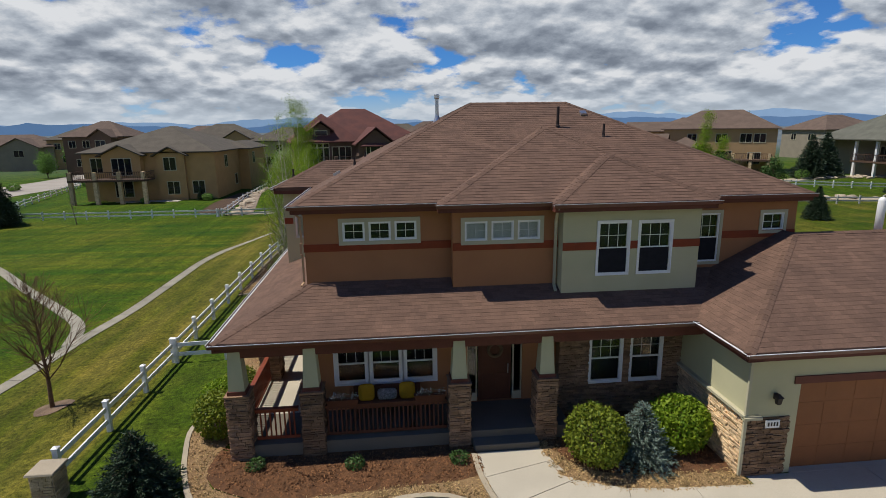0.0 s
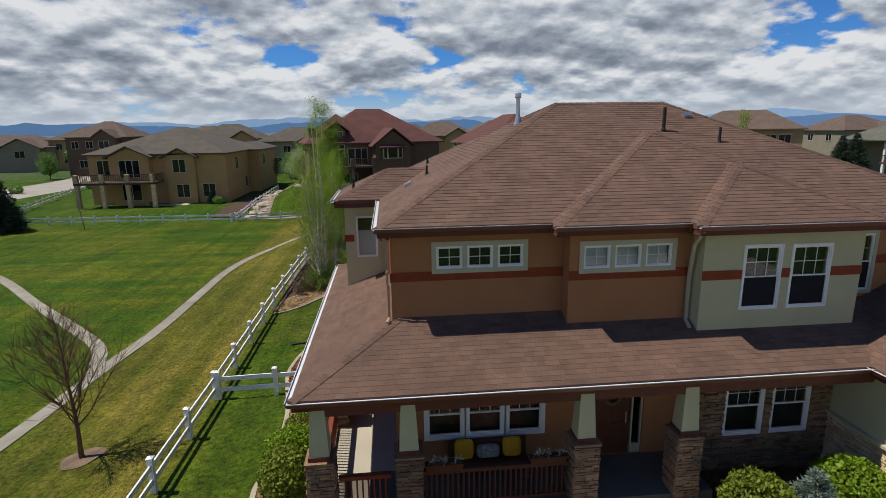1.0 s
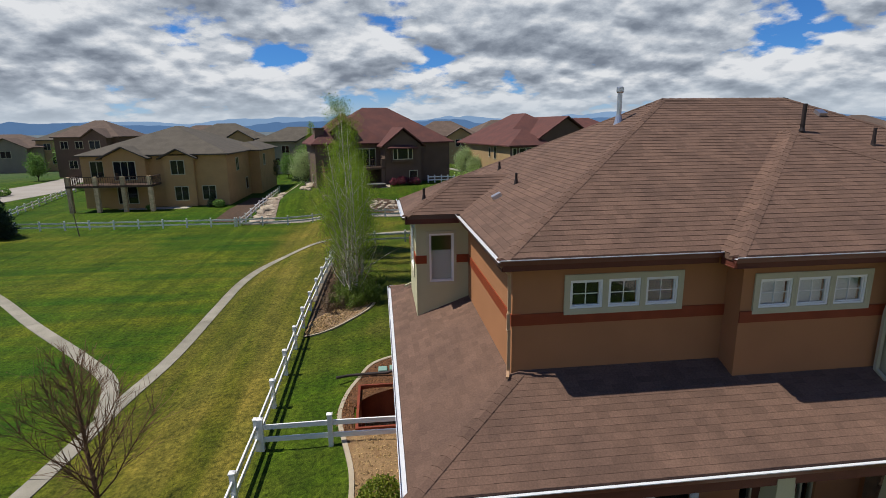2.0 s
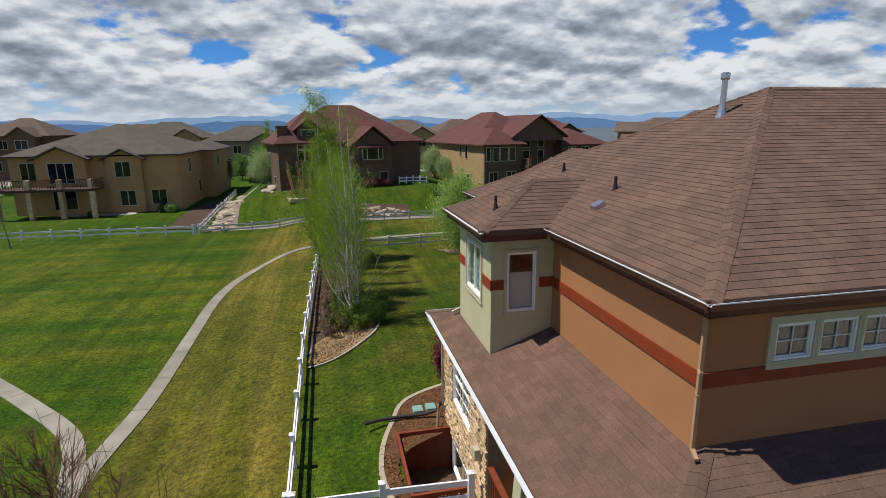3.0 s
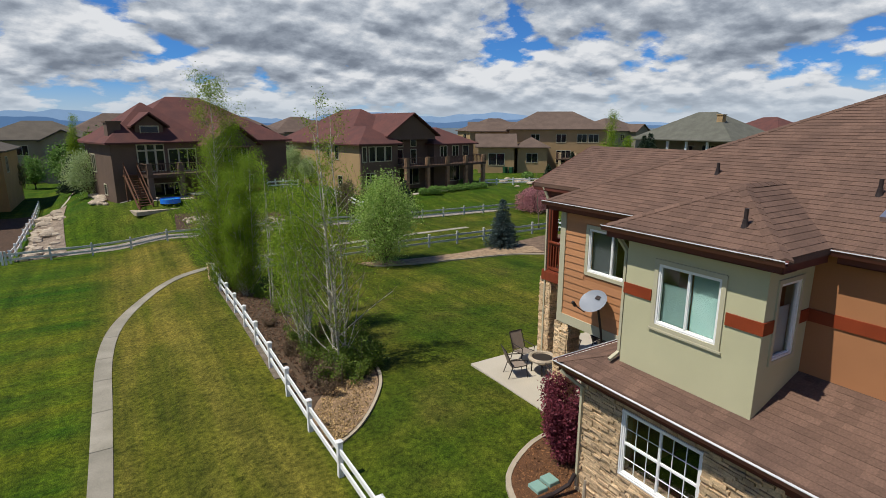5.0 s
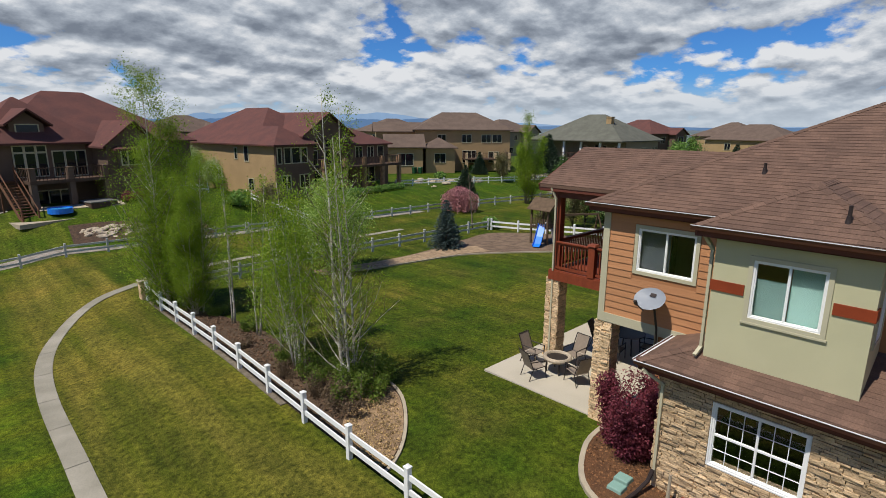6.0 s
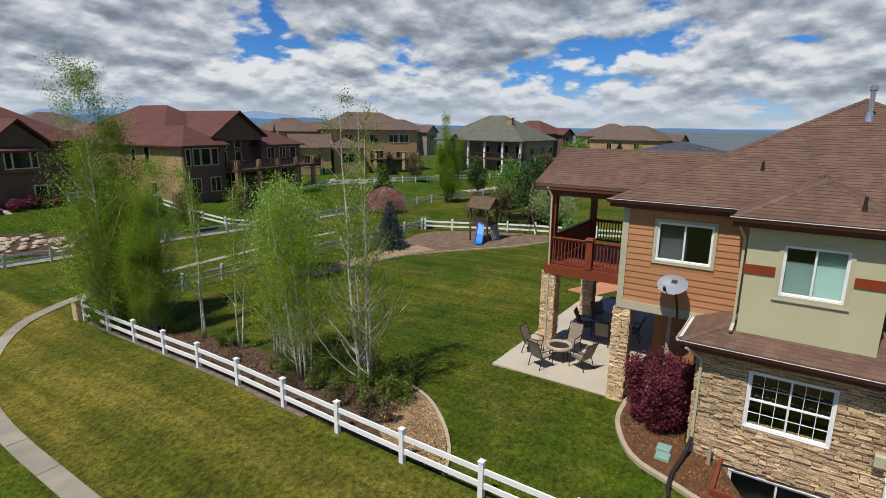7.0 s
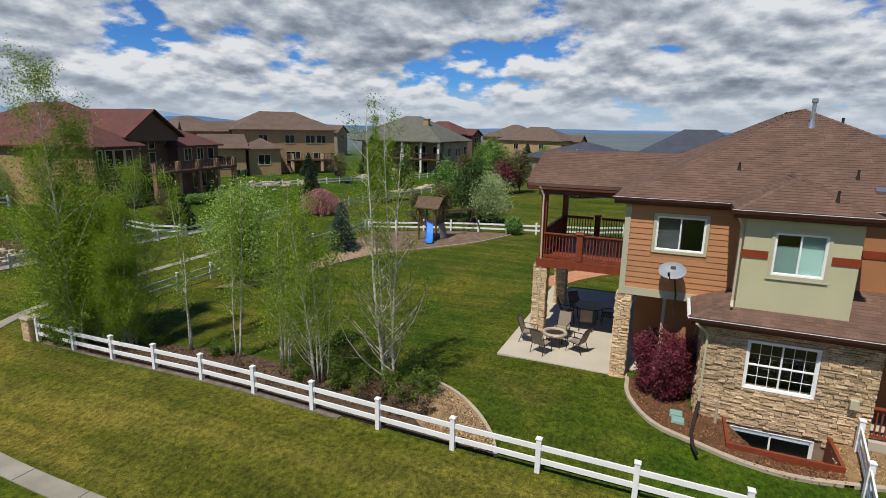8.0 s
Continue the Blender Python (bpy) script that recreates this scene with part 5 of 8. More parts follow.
post = part("deck_post", Geo().box(-0.02, 27.45, DF, 0.20, 27.69, DF + 1.06).frustum(0.09, 27.57, DF + 1.06, 0.15, 0.16, DF + 1.13, 0.12, 0.13), WOOD_RED, house, "thick red-stained railing post")
for x, y in ((0.30, 29.05), (4.75, 29.05)):
    pillar(x, y, 0.15, 3.25, 0, r=0.23, stone=STONE, column=False, label="tan ledge-stone deck pillar")
    part("roof_post", Geo().box(x - 0.13, y - 0.10, DF - 0.3, x + 0.13, y + 0.13, DZ - 0.25), WOOD_RED, house, "red-stained roof post")
pillar(-2.26, 25.62, 0.15, 3.24, 0, r=0.21, stone=STONE, column=False, label="tan ledge-stone pillar")
part("deck_beam", Geo().box(DX0 + 0.12, 29.0, DZ - 0.45, 5.2, 29.25, DZ - 0.22), FASCIA, house, "dark red roof beam")
part("deck_beam", Geo().box(DX0 + 0.15, 26.0, DZ - 0.42, DX0 + 0.38, 29.0, DZ - 0.22), FASCIA, house, "dark red roof beam")
part("deck_ceiling", Geo().box(DX0 + 0.1, 25.75, DZ - 0.20, DX1, 29.6, DZ - 0.17), FASCIA, house)
part("gable", Geo().slab([(DX0 + 0.2, 29.4, DZ - 0.1), (DX1 - 0.2, 29.4, DZ - 0.1), (dmid, 29.4, DZ + drise - 0.15)], 0.1, (0, 1, 0)), STUCCO_TAN, house)
for s in (DX0, DX1):
    part("barge_board", Geo().beam((s, DY, DZ - 0.10), (dmid, DY, DZ + drise - 0.10), 0.04, 0.2), FASCIA, house)
part("wall", Geo().box(-1.95, 23.37, 0.1, -1.75, 24.30, 3.23), STUCCO_TAN, house, "tan stucco wall under the upper floor")
part("corner_trim", Geo().box(-1.98, 24.30, 0.24, -1.72, 24.40, 3.23), TRIM, house)
part("wall", Geo().box(1.2, 23.37, 0.1, 1.4, 25.4, 3.23), STUCCO_TAN, house, "shaded wall beside the patio")
part("glass_door", Geo().box(0.6, 23.22, 0.24, 2.6, 23.26, 2.3), DARK_GLASS, house, "dark glass patio door")
part("glass_door", Geo().box(1.2, 25.62, 3.55, 3.2, 25.66, 5.6), DARK_GLASS, house, "dark glass deck door")
# egress window well
well = part("window_well", Geo().box(-5.72, 19.78, -0.9, -5.64, 22.45, 0.38), WOOD_RED, house, "red-stained timber egress window well")
part("side_board", Geo().box(-5.64, 22.37, -0.9, STX, 22.45, 0.38), WOOD_RED, well)
part("side_board", Geo().box(-5.64, 19.78, -0.9, STX, 19.86, 0.38), WOOD_RED, well)
part("well_floor", Geo().box(-5.64, 19.86, -0.9, STX, 22.37, -0.85), DARK_MULCH, well)
for k in range(4):
    part("ladder_rung", Geo().box(-5.62 + 0.02 * k, 20.2 + 0.28 * k, -0.8, -5.56 + 0.02 * k, 20.28 + 0.28 * k, 0.25 - 0.12 * k), WOOD_RED, well)

# ---------------------------------------------------------------- plants


def rand_unit(rng):
    while True:
        v = Vector((rng.uniform(-1, 1), rng.uniform(-1, 1), rng.uniform(-1, 1)))
        if 0.05 < v.length < 1:
            return v.normalized()


def leaf_quads(geo, points, each, spread, size, rng, squash=1.0, up=0.0):
    """Scatters small leaves round points."""
    for p in points:
        for _ in range(each):
            c = p + Vector((rng.gauss(0, spread), rng.gauss(0, spread), rng.gauss(0, spread * squash)))
            a = rand_unit(rng)
            n = rand_unit(rng) + Vector((0, 0, up))
            b = n.cross(a)
            if b.length < 0.1:
                continue
            s = size * rng.uniform(0.6, 1.3)
            a, b = a * s, b.normalized() * s * 0.55
            k = len(geo.v)
            geo.v += [tuple(c - a), tuple(c + b), tuple(c + a), tuple(c - b)]
            geo.f.append((k, k + 1, k + 2, k + 3))


def branch_line(start, way, length, rng, steps=5, wander=0.15, rise=0.1):
    pts, d = [Vector(start)], Vector(way).normalized()
    for _ in range(steps):
        d = (d + rand_unit(rng) * wander + Vector((0, 0, rise))).normalized()
        pts.append(pts[-1] + d * length / steps)
    return pts


def tree_parts(rng, height, r, stems=1, lean=0.08, limbs=14, limb_len=0.3, limb_rise=0.6, twigs=4, clear=0.2, taper_top=0.15, limb_taper=True, stem_spread=0.0, short=(0.6, 0.97), fine=0.0025):
    """Wood of a tree as one Geo, and the points where leaves grow."""
    wood, fine_wood, tips = Geo(), Geo(), []
    for s in range(stems):
        a0 = rng.uniform(0, 6.28)
        tilt = lean * (0.25 if s == 0 and stems > 3 else 1)
        way = Vector((math.cos(a0) * tilt, math.sin(a0) * tilt, 1))
        h = height * (1 if s == 0 else rng.uniform(*short))
        start = Vector((math.cos(a0) * stem_spread, math.sin(a0) * stem_spread, -0.1))
        line = branch_line(start, way, h, rng, 9, 0.06, 0.05)
        radii = [r * (1 - 0.9 * i / 9) * (1 if s == 0 else 0.75) for i in range(10)]
        wood.tube(line, radii, 7)
        count = int(limbs * 1.8) if s == 0 and stems > 6 and height > 8 else limbs
        for k in range(count):
            f = clear + (0.97 - clear) * (k + rng.random()) / count
            i = min(int(f * 9), 8)
            p = line[i].lerp(line[i + 1], f * 9 - i)
            a = rng.uniform(0, 6.28)
            ln = h * limb_len * ((1 - f) * 0.85 + taper_top if limb_taper else 1) * rng.uniform(0.6, 1.2)
            limb = branch_line(p, (math.cos(a), math.sin(a), limb_rise), ln, rng, 4, 0.16, 0.10)
            lr = max(0.006, r * (1 - 0.9 * f) * 0.42)
            wood.tube(limb, [lr, lr * 0.8, lr * 0.6, lr * 0.4, lr * 0.2], 5, caps=False)
            tips += limb[2:]
            for _ in range(twigs):
                j = rng.choice((1, 2, 3))
                q = limb[j].lerp(limb[j + 1], rng.random())
                tw = branch_line(q, (limb[j + 1] - limb[j]).normalized() + rand_unit(rng) * 0.7, ln * rng.uniform(0.2, 0.45), rng, 2, 0.2, 0.1)
                fine_wood.tube(tw, [max(lr * 0.35, fine), max(lr * 0.25, fine * 0.8), max(lr * 0.12, fine * 0.6)], 3, caps=False)
                tips += tw[1:]
        tips += line[-2:]
    return wood, fine_wood, tips


def make_tree(name, label, category, rng, wood_mat, leaf_mat, each, spread, size, group="", bark_label="", **kw):
    ob = local_thing(name, label, category, group)
    wood, fine_wood, tips = tree_parts(rng, **kw)
    part("trunk", wood, wood_mat, ob, bark_label, smooth=True)
    part("twigwork", fine_wood, BUD_TWIG if wood_mat is BIRCH else wood_mat, ob)["kind"] = "stuff"
    if each:
        g = Geo()
        leaf_quads(g, tips, each, spread, size, rng)
        part("crown", g, leaf_mat, ob)
    return ob


def make_conifer(name, label, rng, height, radius, mat, size=0.10, density=1.0, group=""):
    ob = local_thing(name, label, "spruce", group)
    wood = Geo().tube([(0, 0, -0.1), (0, 0, height * 0.5), (0, 0, height * 0.97)], [0.035 * height ** 0.8, 0.02 * height ** 0.8, 0.006], 7)
    needles = Geo()
    levels = int(13 + height * 2.5)
    for i in range(levels):
        f = (i + rng.random() * 0.6) / levels
        z = height * (0.04 + 0.94 * f)
        reach = radius * (1 - f) ** 0.85 + 0.05
        n = max(4, int((16 - 10 * f) * density))
        for k in range(n):
            a = 6.28 * k / n + rng.uniform(-0.3, 0.3) + i
            ln = reach * rng.uniform(0.75, 1.12)
            tip = Vector((math.cos(a) * ln, math.sin(a) * ln, z - ln * 0.18 + 0.12 * ln))
            wood.tube([(0, 0, z), tuple(tip)], [0.012, 0.004], 3, caps=False)
            m = max(3, int(ln / (size * 0.55)))
            for j in range(m):
                t = (j + 0.5) / m
                c = Vector((0, 0, z)).lerp(tip, 0.12 + 0.9 * t)
                for _ in range(3):
                    d = (Vector((math.cos(a), math.sin(a), 0.25)) + rand_unit(rng) * 0.9).normalized()
                    b = d.cross(rand_unit(rng))
                    if b.length < 0.1:
                        continue
                    b = b.normalized() * size * 0.16
                    s = size * rng.uniform(0.7, 1.3)
                    q = len(needles.v)
                    o = c + rand_unit(rng) * size * 0.35
                    needles.v += [tuple(o - b), tuple(o + b), tuple(o + b * 0.3 + d * s), tuple(o - b * 0.3 + d * s)]
                    needles.f.append((q, q + 1, q + 2, q + 3))
    part("trunk", wood, BARK, ob, "brown trunk and branches")
    part("crown", needles, mat, ob)
    return ob


def make_shrub(name, label, rng, rx, ry, h, mat, leaves=2600, size=0.05, lumps=9, group="", category="shrub", wood_mat=None, flat_base=0.1, box=1.0):
    """A clipped or natural shrub: lumpy leaf shell over branching stems."""
    ob = local_thing(name, label, category, group)
    wood = Geo()
    for _ in range(9):
        a, t = rng.uniform(0, 6.28), rng.uniform(0.2, 0.8)
        line = branch_line((0, 0, -0.05), (math.cos(a) * rx * t, math.sin(a) * ry * t, h * 0.9), h * 0.85, rng, 4, 0.15, 0.05)
        wood.tube(line, [0.02, 0.016, 0.012, 0.008, 0.004], 4, caps=False)
    part("branchwork", wood, wood_mat or TWIG, ob)
    bumps = [(rand_unit(rng), rng.uniform(0.05, 0.16)) for _ in range(lumps)]
    g = Geo()
    for _ in range(leaves):
        d = rand_unit(rng)
        if box < 1:
            d = Vector([math.copysign(abs(c) ** box, c) for c in d]) * 0.86
        k = 1 + sum(w * max(0, d.dot(u)) ** 5 for u, w in bumps) - 0.08
        t = 1 - 0.38 * rng.random() ** 2.0 + 0.05 * max(0.0, rng.gauss(0, 1))
        c = Vector((d.x * rx, d.y * ry, d.z * h / 2)) * k * t + Vector((0, 0, h * 0.5))
        if c.z < flat_base * h:
            c.z = flat_base * h + rng.uniform(0, 0.1)
        a = (rand_unit(rng) + d * 0.3).normalized()
        b = a.cross(d + rand_unit(rng) * 0.8)
        if b.length < 0.1:
            continue
        s = size * rng.uniform(0.6, 1.4)
        a, b = a * s, b.normalized() * s * 0.6
        q = len(g.v)
        g.v += [tuple(c - a), tuple(c + b), tuple(c + a), tuple(c - b)]
        g.f.append((q, q + 1, q + 2, q + 3))
    part("foliage", g, mat, ob)
    return ob


def make_crown_tree(name, label, rng, height, radius, mat, leaves=4200, size=0.10, clear=0.15, lumps=16, group="", wood_mat=BARK, gaps=0.25):
    """A broad tree: trunk and limbs under an uneven crown of lumps with gaps between."""
    ob = local_thing(name, label, "tree", group)
    wood = Geo().tube(branch_line((0, 0, -0.1), (0, 0, 1), height * 0.8, rng, 6, 0.05, 0.05), [0.02 * height * (1 - 0.13 * i) for i in range(7)], 7)
    centre = Vector((0, 0, height * (0.5 + clear / 2)))
    half = Vector((radius, radius, height * (1 - clear) / 2))
    clumps = []
    for _ in range(lumps * 3):
        d = rand_unit(rng)
        t = rng.uniform(0.45, 0.92)
        taper = 1 - 0.35 * max(0, d.z)
        clumps.append(centre + Vector((d.x * half.x * taper, d.y * half.y * taper, d.z * half.z)) * t)
    clumps = [c for c in clumps if rng.random() > gaps * 0.5]
    for c in clumps:
        wood.tube([(0, 0, max(height * clear * 0.7, c.z - radius * 0.9)), tuple(c * 0.6 + Vector((0, 0, c.z * 0.36))), tuple(c)], [0.006 * height, 0.004 * height, 0.006], 4, caps=False)
    g = Geo()
    each = max(1, leaves // len(clumps))
    leaf_quads(g, clumps, each, radius * 0.19, size, rng)
    part("trunk", wood, wood_mat, ob)
    part("crown", g, mat, ob)
    return ob


def put(ob, x, y, turn=0.0, scale=1.0, z=None):
    ob.matrix_basis = pose(x, y, ground_z(x, y) if z is None else z, 0, 0, turn) @ Matrix.Diagonal((scale, scale, scale, 1))
    return ob


def again(ob, x, y, turn=0.0, scale=1.0):
    c = copy_thing(ob, Matrix())
    c.matrix_basis = pose(x, y, ground_z(x, y), 0, 0, turn) @ Matrix.Diagonal((scale, scale, scale, 1))
    return c


# ---------------------------------------------------------------- beds, walks, kerbs


def smooth_line(points, step=0.25):
    _, dense = ribbon(points, 0.1, 0, 0.01, step)
    return dense


def kerb(points, name="kerb", label="tan concrete landscape edging beside the lawn", w=0.13, h=0.09):
    geo, dense = ribbon(points, w, h, 0.2, 0.3)
    return single(name, geo, KERB, label, "edging", kind="structure")


def bed(outer, inner, mat, label, lift=0.05, name="bed", rows=8):
    """Ground cover between two lines of as many points."""
    a, b = smooth_line(outer, 0.3), smooth_line(inner, 0.3)
    n = max(len(a), len(b))

    def at(line, t):
        f = t * (len(line) - 1)
        i = min(int(f), len(line) - 2)
        return line[i].lerp(line[i + 1], f - i)

    geo = Geo()
    for i in range(n):
        for j in range(rows + 1):
            p = at(a, i / (n - 1)).lerp(at(b, i / (n - 1)), j / rows)
            edge = 0 if j in (0, rows) else 1
            geo.v.append((p.x, p.y, ground_z(p.x, p.y) + lift + edge * 0.03 * noise.noise(Vector((p.x * 2, p.y * 2, 0)))))
    for i in range(n - 1):
        for j in range(rows):
            geo.f.append((i * (rows + 1) + j, i * (rows + 1) + j + 1, (i + 1) * (rows + 1) + j + 1, (i + 1) * (rows + 1) + j))
    ob = single(name, geo, mat, label, "planting bed", kind="structure", smooth=True)
    return ob, [at(a, i / (n - 1)).lerp(at(b, i / (n - 1)), j / rows) for i in range(n) for j in range(1, rows)]


def litter(name, spots, count, mat, size, label, rng, lift=0.06, spread=0.13):
    """Loose chips or pebbles on a bed."""
    geo = Geo()
    for _ in range(count):
        p = rng.choice(spots)
        x, y = p.x + rng.uniform(-spread, spread), p.y + rng.uniform(-spread, spread)
        c = Vector((x, y, ground_z(x, y) + lift + rng.uniform(-0.01, 0.02)))
        s = size * rng.uniform(0.5, 1.4)
        a = rand_unit(rng) * s
        b = a.cross(rand_unit(rng) + Vector((0, 0, 0.5)))
        if b.length < 1e-4:
            continue
        b = b.normalized() * s * 0.5
        n = a.cross(b).normalized() * s * 0.35
        if n.z < 0:
            n = -n
        k = len(geo.v)
        geo.v += [tuple(c - a), tuple(c + b), tuple(c + a), tuple(c - b), tuple(c + n)]
        geo.f += [(k, k + 1, k + 4), (k + 1, k + 2, k + 4), (k + 2, k + 3, k + 4), (k + 3, k, k + 4)]
    single(name, geo, mat, label, "ground cover", kind="stuff")


CHIP = material("mulch_chips", (0.22, 0.105, 0.045), 0.95, 0.3, 6, 60, 0.2, island=0.55)
PEBBLE = material("pebbles", (0.44, 0.30, 0.135), 0.9, 0.3, 6, 60, 0.2, island=0.7)
rng = random.Random(8)
# bed along the west side of the house
SIDE = [(-2.5, 25.25), (-3.8, 25.12), (-5.2, 24.35), (-5.75, 23.2), (-6.1, 22.2), (-6.25, 21.0), (-6.1, 19.9)]
kerb(SIDE)
_, spots = bed(SIDE, [(-2.4, 23.5), (-3.0, 23.4), (-4.1, 23.3), (-4.1, 22.9), (-4.2, 22.47), (-5.74, 21.5), (-5.74, 19.9)], MULCH, "red-brown bark mulch beside the stone wall", 0.07)
litter("mulch_chips", spots, 2600, CHIP, 0.045, "scattered red-brown mulch chips on the bed", rng)
SOUTH = [(-6.1, 19.9), (-5.75, 18.0), (-5.75, 16.2), (-5.95, 14.6), (-5.65, 13.2), (-5.35, 12.3), (-4.85, 11.3), (-4.0, 10.5)]
kerb(SOUTH)
_, spots = bed(SOUTH, [(-4.25, 19.7), (-4.3, 18.0), (-4.3, 16.2), (-4.3, 14.6), (-4.72, 13.4), (-4.85, 12.4), (-4.5, 11.7), (-3.8, 11.1)], GRAVEL, "tan pea gravel beside the porch", 0.06)
litter("gravel", spots, 4200, PEBBLE, 0.03, "loose tan pebbles on the bed", rng)
# front bed: mulch by the porch, gravel towards the kerb
_, spots = bed([(-4.75, 13.3), (-4.85, 12.5), (-4.5, 11.75), (-3.2, 11.2), (-1.4, 11.2), (0.4, 11.3), (1.4, 11.35), (1.95, 11.5)],
               [(-3.9, 12.9), (-3.2, 12.85), (-2.4, 12.85), (-1.2, 12.85), (0, 12.85), (1.0, 12.85), (1.6, 12.85), (1.95, 12.75)], MULCH, "red-brown bark mulch in front of the porch", 0.07)
litter("mulch_chips", spots, 6500, CHIP, 0.04, "scattered red-brown mulch chips on the bed", rng)
KERB_F = [(-4.0, 10.5), (-2.4, 9.9), (-1.2, 10.3), (-0.3, 10.85), (0.7, 10.95), (1.5, 10.7), (2.2, 10.0)]
_, spots = bed([(-4.0, 10.5), (-2.6, 10.0), (-1.4, 10.3), (-0.3, 10.85), (0.7, 10.95), (1.5, 10.75), (2.1, 10.5)],
               [(-4.5, 11.7), (-3.4, 11.22), (-2.0, 11.22), (-0.8, 11.24), (0.4, 11.32), (1.4, 11.37), (1.95, 11.52)], GRAVEL, "tan pea gravel along the front bed", 0.06)
litter("gravel", spots, 4200, PEBBLE, 0.03, "loose tan pebbles on the bed", rng)
kerb(KERB_F)
_, spots = bed([(4.05, 12.5), (4.25, 11.85), (4.7, 11.4), (5.6, 11.15), (6.8, 11.05), (8.33, 11.1)],
               [(4.2, 12.85), (4.6, 13.9), (5.2, 14.0), (6.0, 14.0), (7.2, 14.0), (8.33, 13.9)], MULCH, "brown mulch under the shrubs beside the garage", 0.065)
litter("mulch_chips", spots, 3000, CHIP, 0.04, "scattered red-brown mulch chips on the bed", rng)
_, spots = bed([(3.72, 12.4), (3.80, 11.6), (4.15, 10.95), (5.2, 10.62), (6.8, 10.52), (8.35, 10.52)],
               [(4.1, 12.8), (4.3, 11.95), (4.75, 11.5), (5.6, 11.25), (6.8, 11.15), (8.35, 11.2)], GRAVEL, "tan pea gravel bed beside the front walk", 0.058)
litter("gravel", spots, 5200, PEBBLE, 0.03, "loose tan pebbles on the bed", rng)
# front walk and drive
walkway = thing("front_walk", (3.0, 11.0, 0.0), "pale concrete front walk curving towards the driveway", "footpath", kind="structure")
for quad in ([(2.0, 12.38), (3.74, 12.38), (3.88, 11.85), (2.06, 11.40)], [(2.06, 11.385), (3.885, 11.835), (4.2, 11.1), (2.35, 10.4)],
             [(2.36, 10.385), (4.21, 11.085), (5.4, 10.68), (5.0, 9.3), (3.1, 9.3)], [(5.415, 10.675), (5.015, 9.3), (7.0, 9.3), (7.0, 10.58)], [(7.015, 10.58), (7.015, 9.3), (8.55, 9.3), (8.55, 10.58)]):
    pts = [(x, y, ground_z(x, y) + 0.07) for x, y in quad]
    if quad[0][1] < quad[1][1] + 1 and (quad[1][0] - quad[0][0]) * (quad[2][1] - quad[1][1]) - (quad[1][1] - quad[0][1]) * (quad[2][0] - quad[1][0]) < 0:
        pts.reverse()
    part("slab", Geo().slab(pts, 0.15), CONCRETE, walkway)
kerb([(1.93, 12.35), (1.98, 11.4), (2.27, 10.4), (2.9, 9.4)])
drive = thing("driveway", (14.0, 4.0, -0.2), "pale concrete driveway in front of the garage", "driveway", kind="structure")
for i in range(4):
    for j in range(5):
        x0, y0 = 8.57 + i * 3.2, 10.95 - (j + 1) * 3.6
        part("slab", Geo().box(x0, y0, -0.3, x0 + 3.185, y0 + 3.585, -0.07 if j == 0 else -0.075), CONCRETE, drive)
part("sill", Geo().box(9.72, 10.94, -0.3, 14.52, 11.155, -0.066), CONCRETE, drive)

# plants by the house
shrub = put(make_shrub("round_shrub", "round clipped yellow-green shrub in the gravel bed", random.Random(3), 0.80, 0.80, 1.55, LEAF_SHRUB, 5200, 0.045), 5.0, 11.75)
put(make_shrub("round_shrub", "fresh green rounded shrub beside the garage wall", random.Random(4), 0.80, 0.72, 1.5, LEAF_FRESH, 5200, 0.05), 7.45, 12.15)
put(make_conifer("blue_spruce", "small silvery blue spruce between two round shrubs", random.Random(5), 1.65, 0.84, NEEDLE_BLUE, 0.085, 1.7), 6.15, 11.7)
put(make_conifer("spruce", "dark green young spruce beside the front fence", random.Random(6), 1.75, 1.05, NEEDLE, 0.10, 1.7), -6.2, 11.75)
for x, y, s in ((-3.62, 12.4, 0.9), (-1.12, 12.15, 0.95), (1.50, 12.08, 0.95)):
    put(make_shrub("low_shrub", "small grey-green shrub in the mulch", random.Random(int(x * 10)), 0.26, 0.24, 0.36, LEAF_DEEP, 420, 0.035, group="low shrubs in the front bed"), x, y, 0, s)
for x, y, s, k in ((-5.05, 14.1, 1.0, 31), (-5.1, 15.3, 1.0, 32), (-5.0, 16.4, 0.8, 33)):
    put(make_shrub("side_shrub", "bright yellow-green shrub beside the side porch", random.Random(k), 0.68, 0.66, 1.35, LEAF_SHRUB if k != 32 else LEAF_FRESH, 3600, 0.045, group="shrubs along the side porch"), x, y, 0, s)
put(make_tree("burgundy_shrub", "dense burgundy-leaved barberry shrub beside the stone wall", "shrub", random.Random(9), material("purple_twig", (0.10, 0.035, 0.035), 0.9), LEAF_RED, 7, 0.085, 0.034, "", "purple-brown stems",
              height=2.25, r=0.016, stems=42, lean=0.28, short=(0.72, 1.0), limbs=10, limb_len=0.26, limb_rise=1.3, twigs=4, clear=0.08, stem_spread=0.36), -3.36, 24.18)

# the bed of birches along the fence
FENCE_BED = [(-8.25, 28.1), (-7.4, 28.5), (-6.5, 29.3), (-5.65, 30.5), (-5.25, 31.8), (-5.35, 33.0), (-5.9, 34.6), (-6.1, 37.0), (-6.0, 39.4), (-6.3, 42.2), (-6.9, 44.8), (-7.3, 47.2)]
FENCE_IN = [(-8.3, 28.3), (-8.3, 29.2), (-8.3, 30.0), (-8.3, 30.8), (-8.3, 31.8), (-8.28, 33.0), (-8.25, 34.6), (-8.2, 37.0), (-8.15, 39.4), (-8.1, 42.2), (-8.08, 44.8), (-8.0, 47.2)]
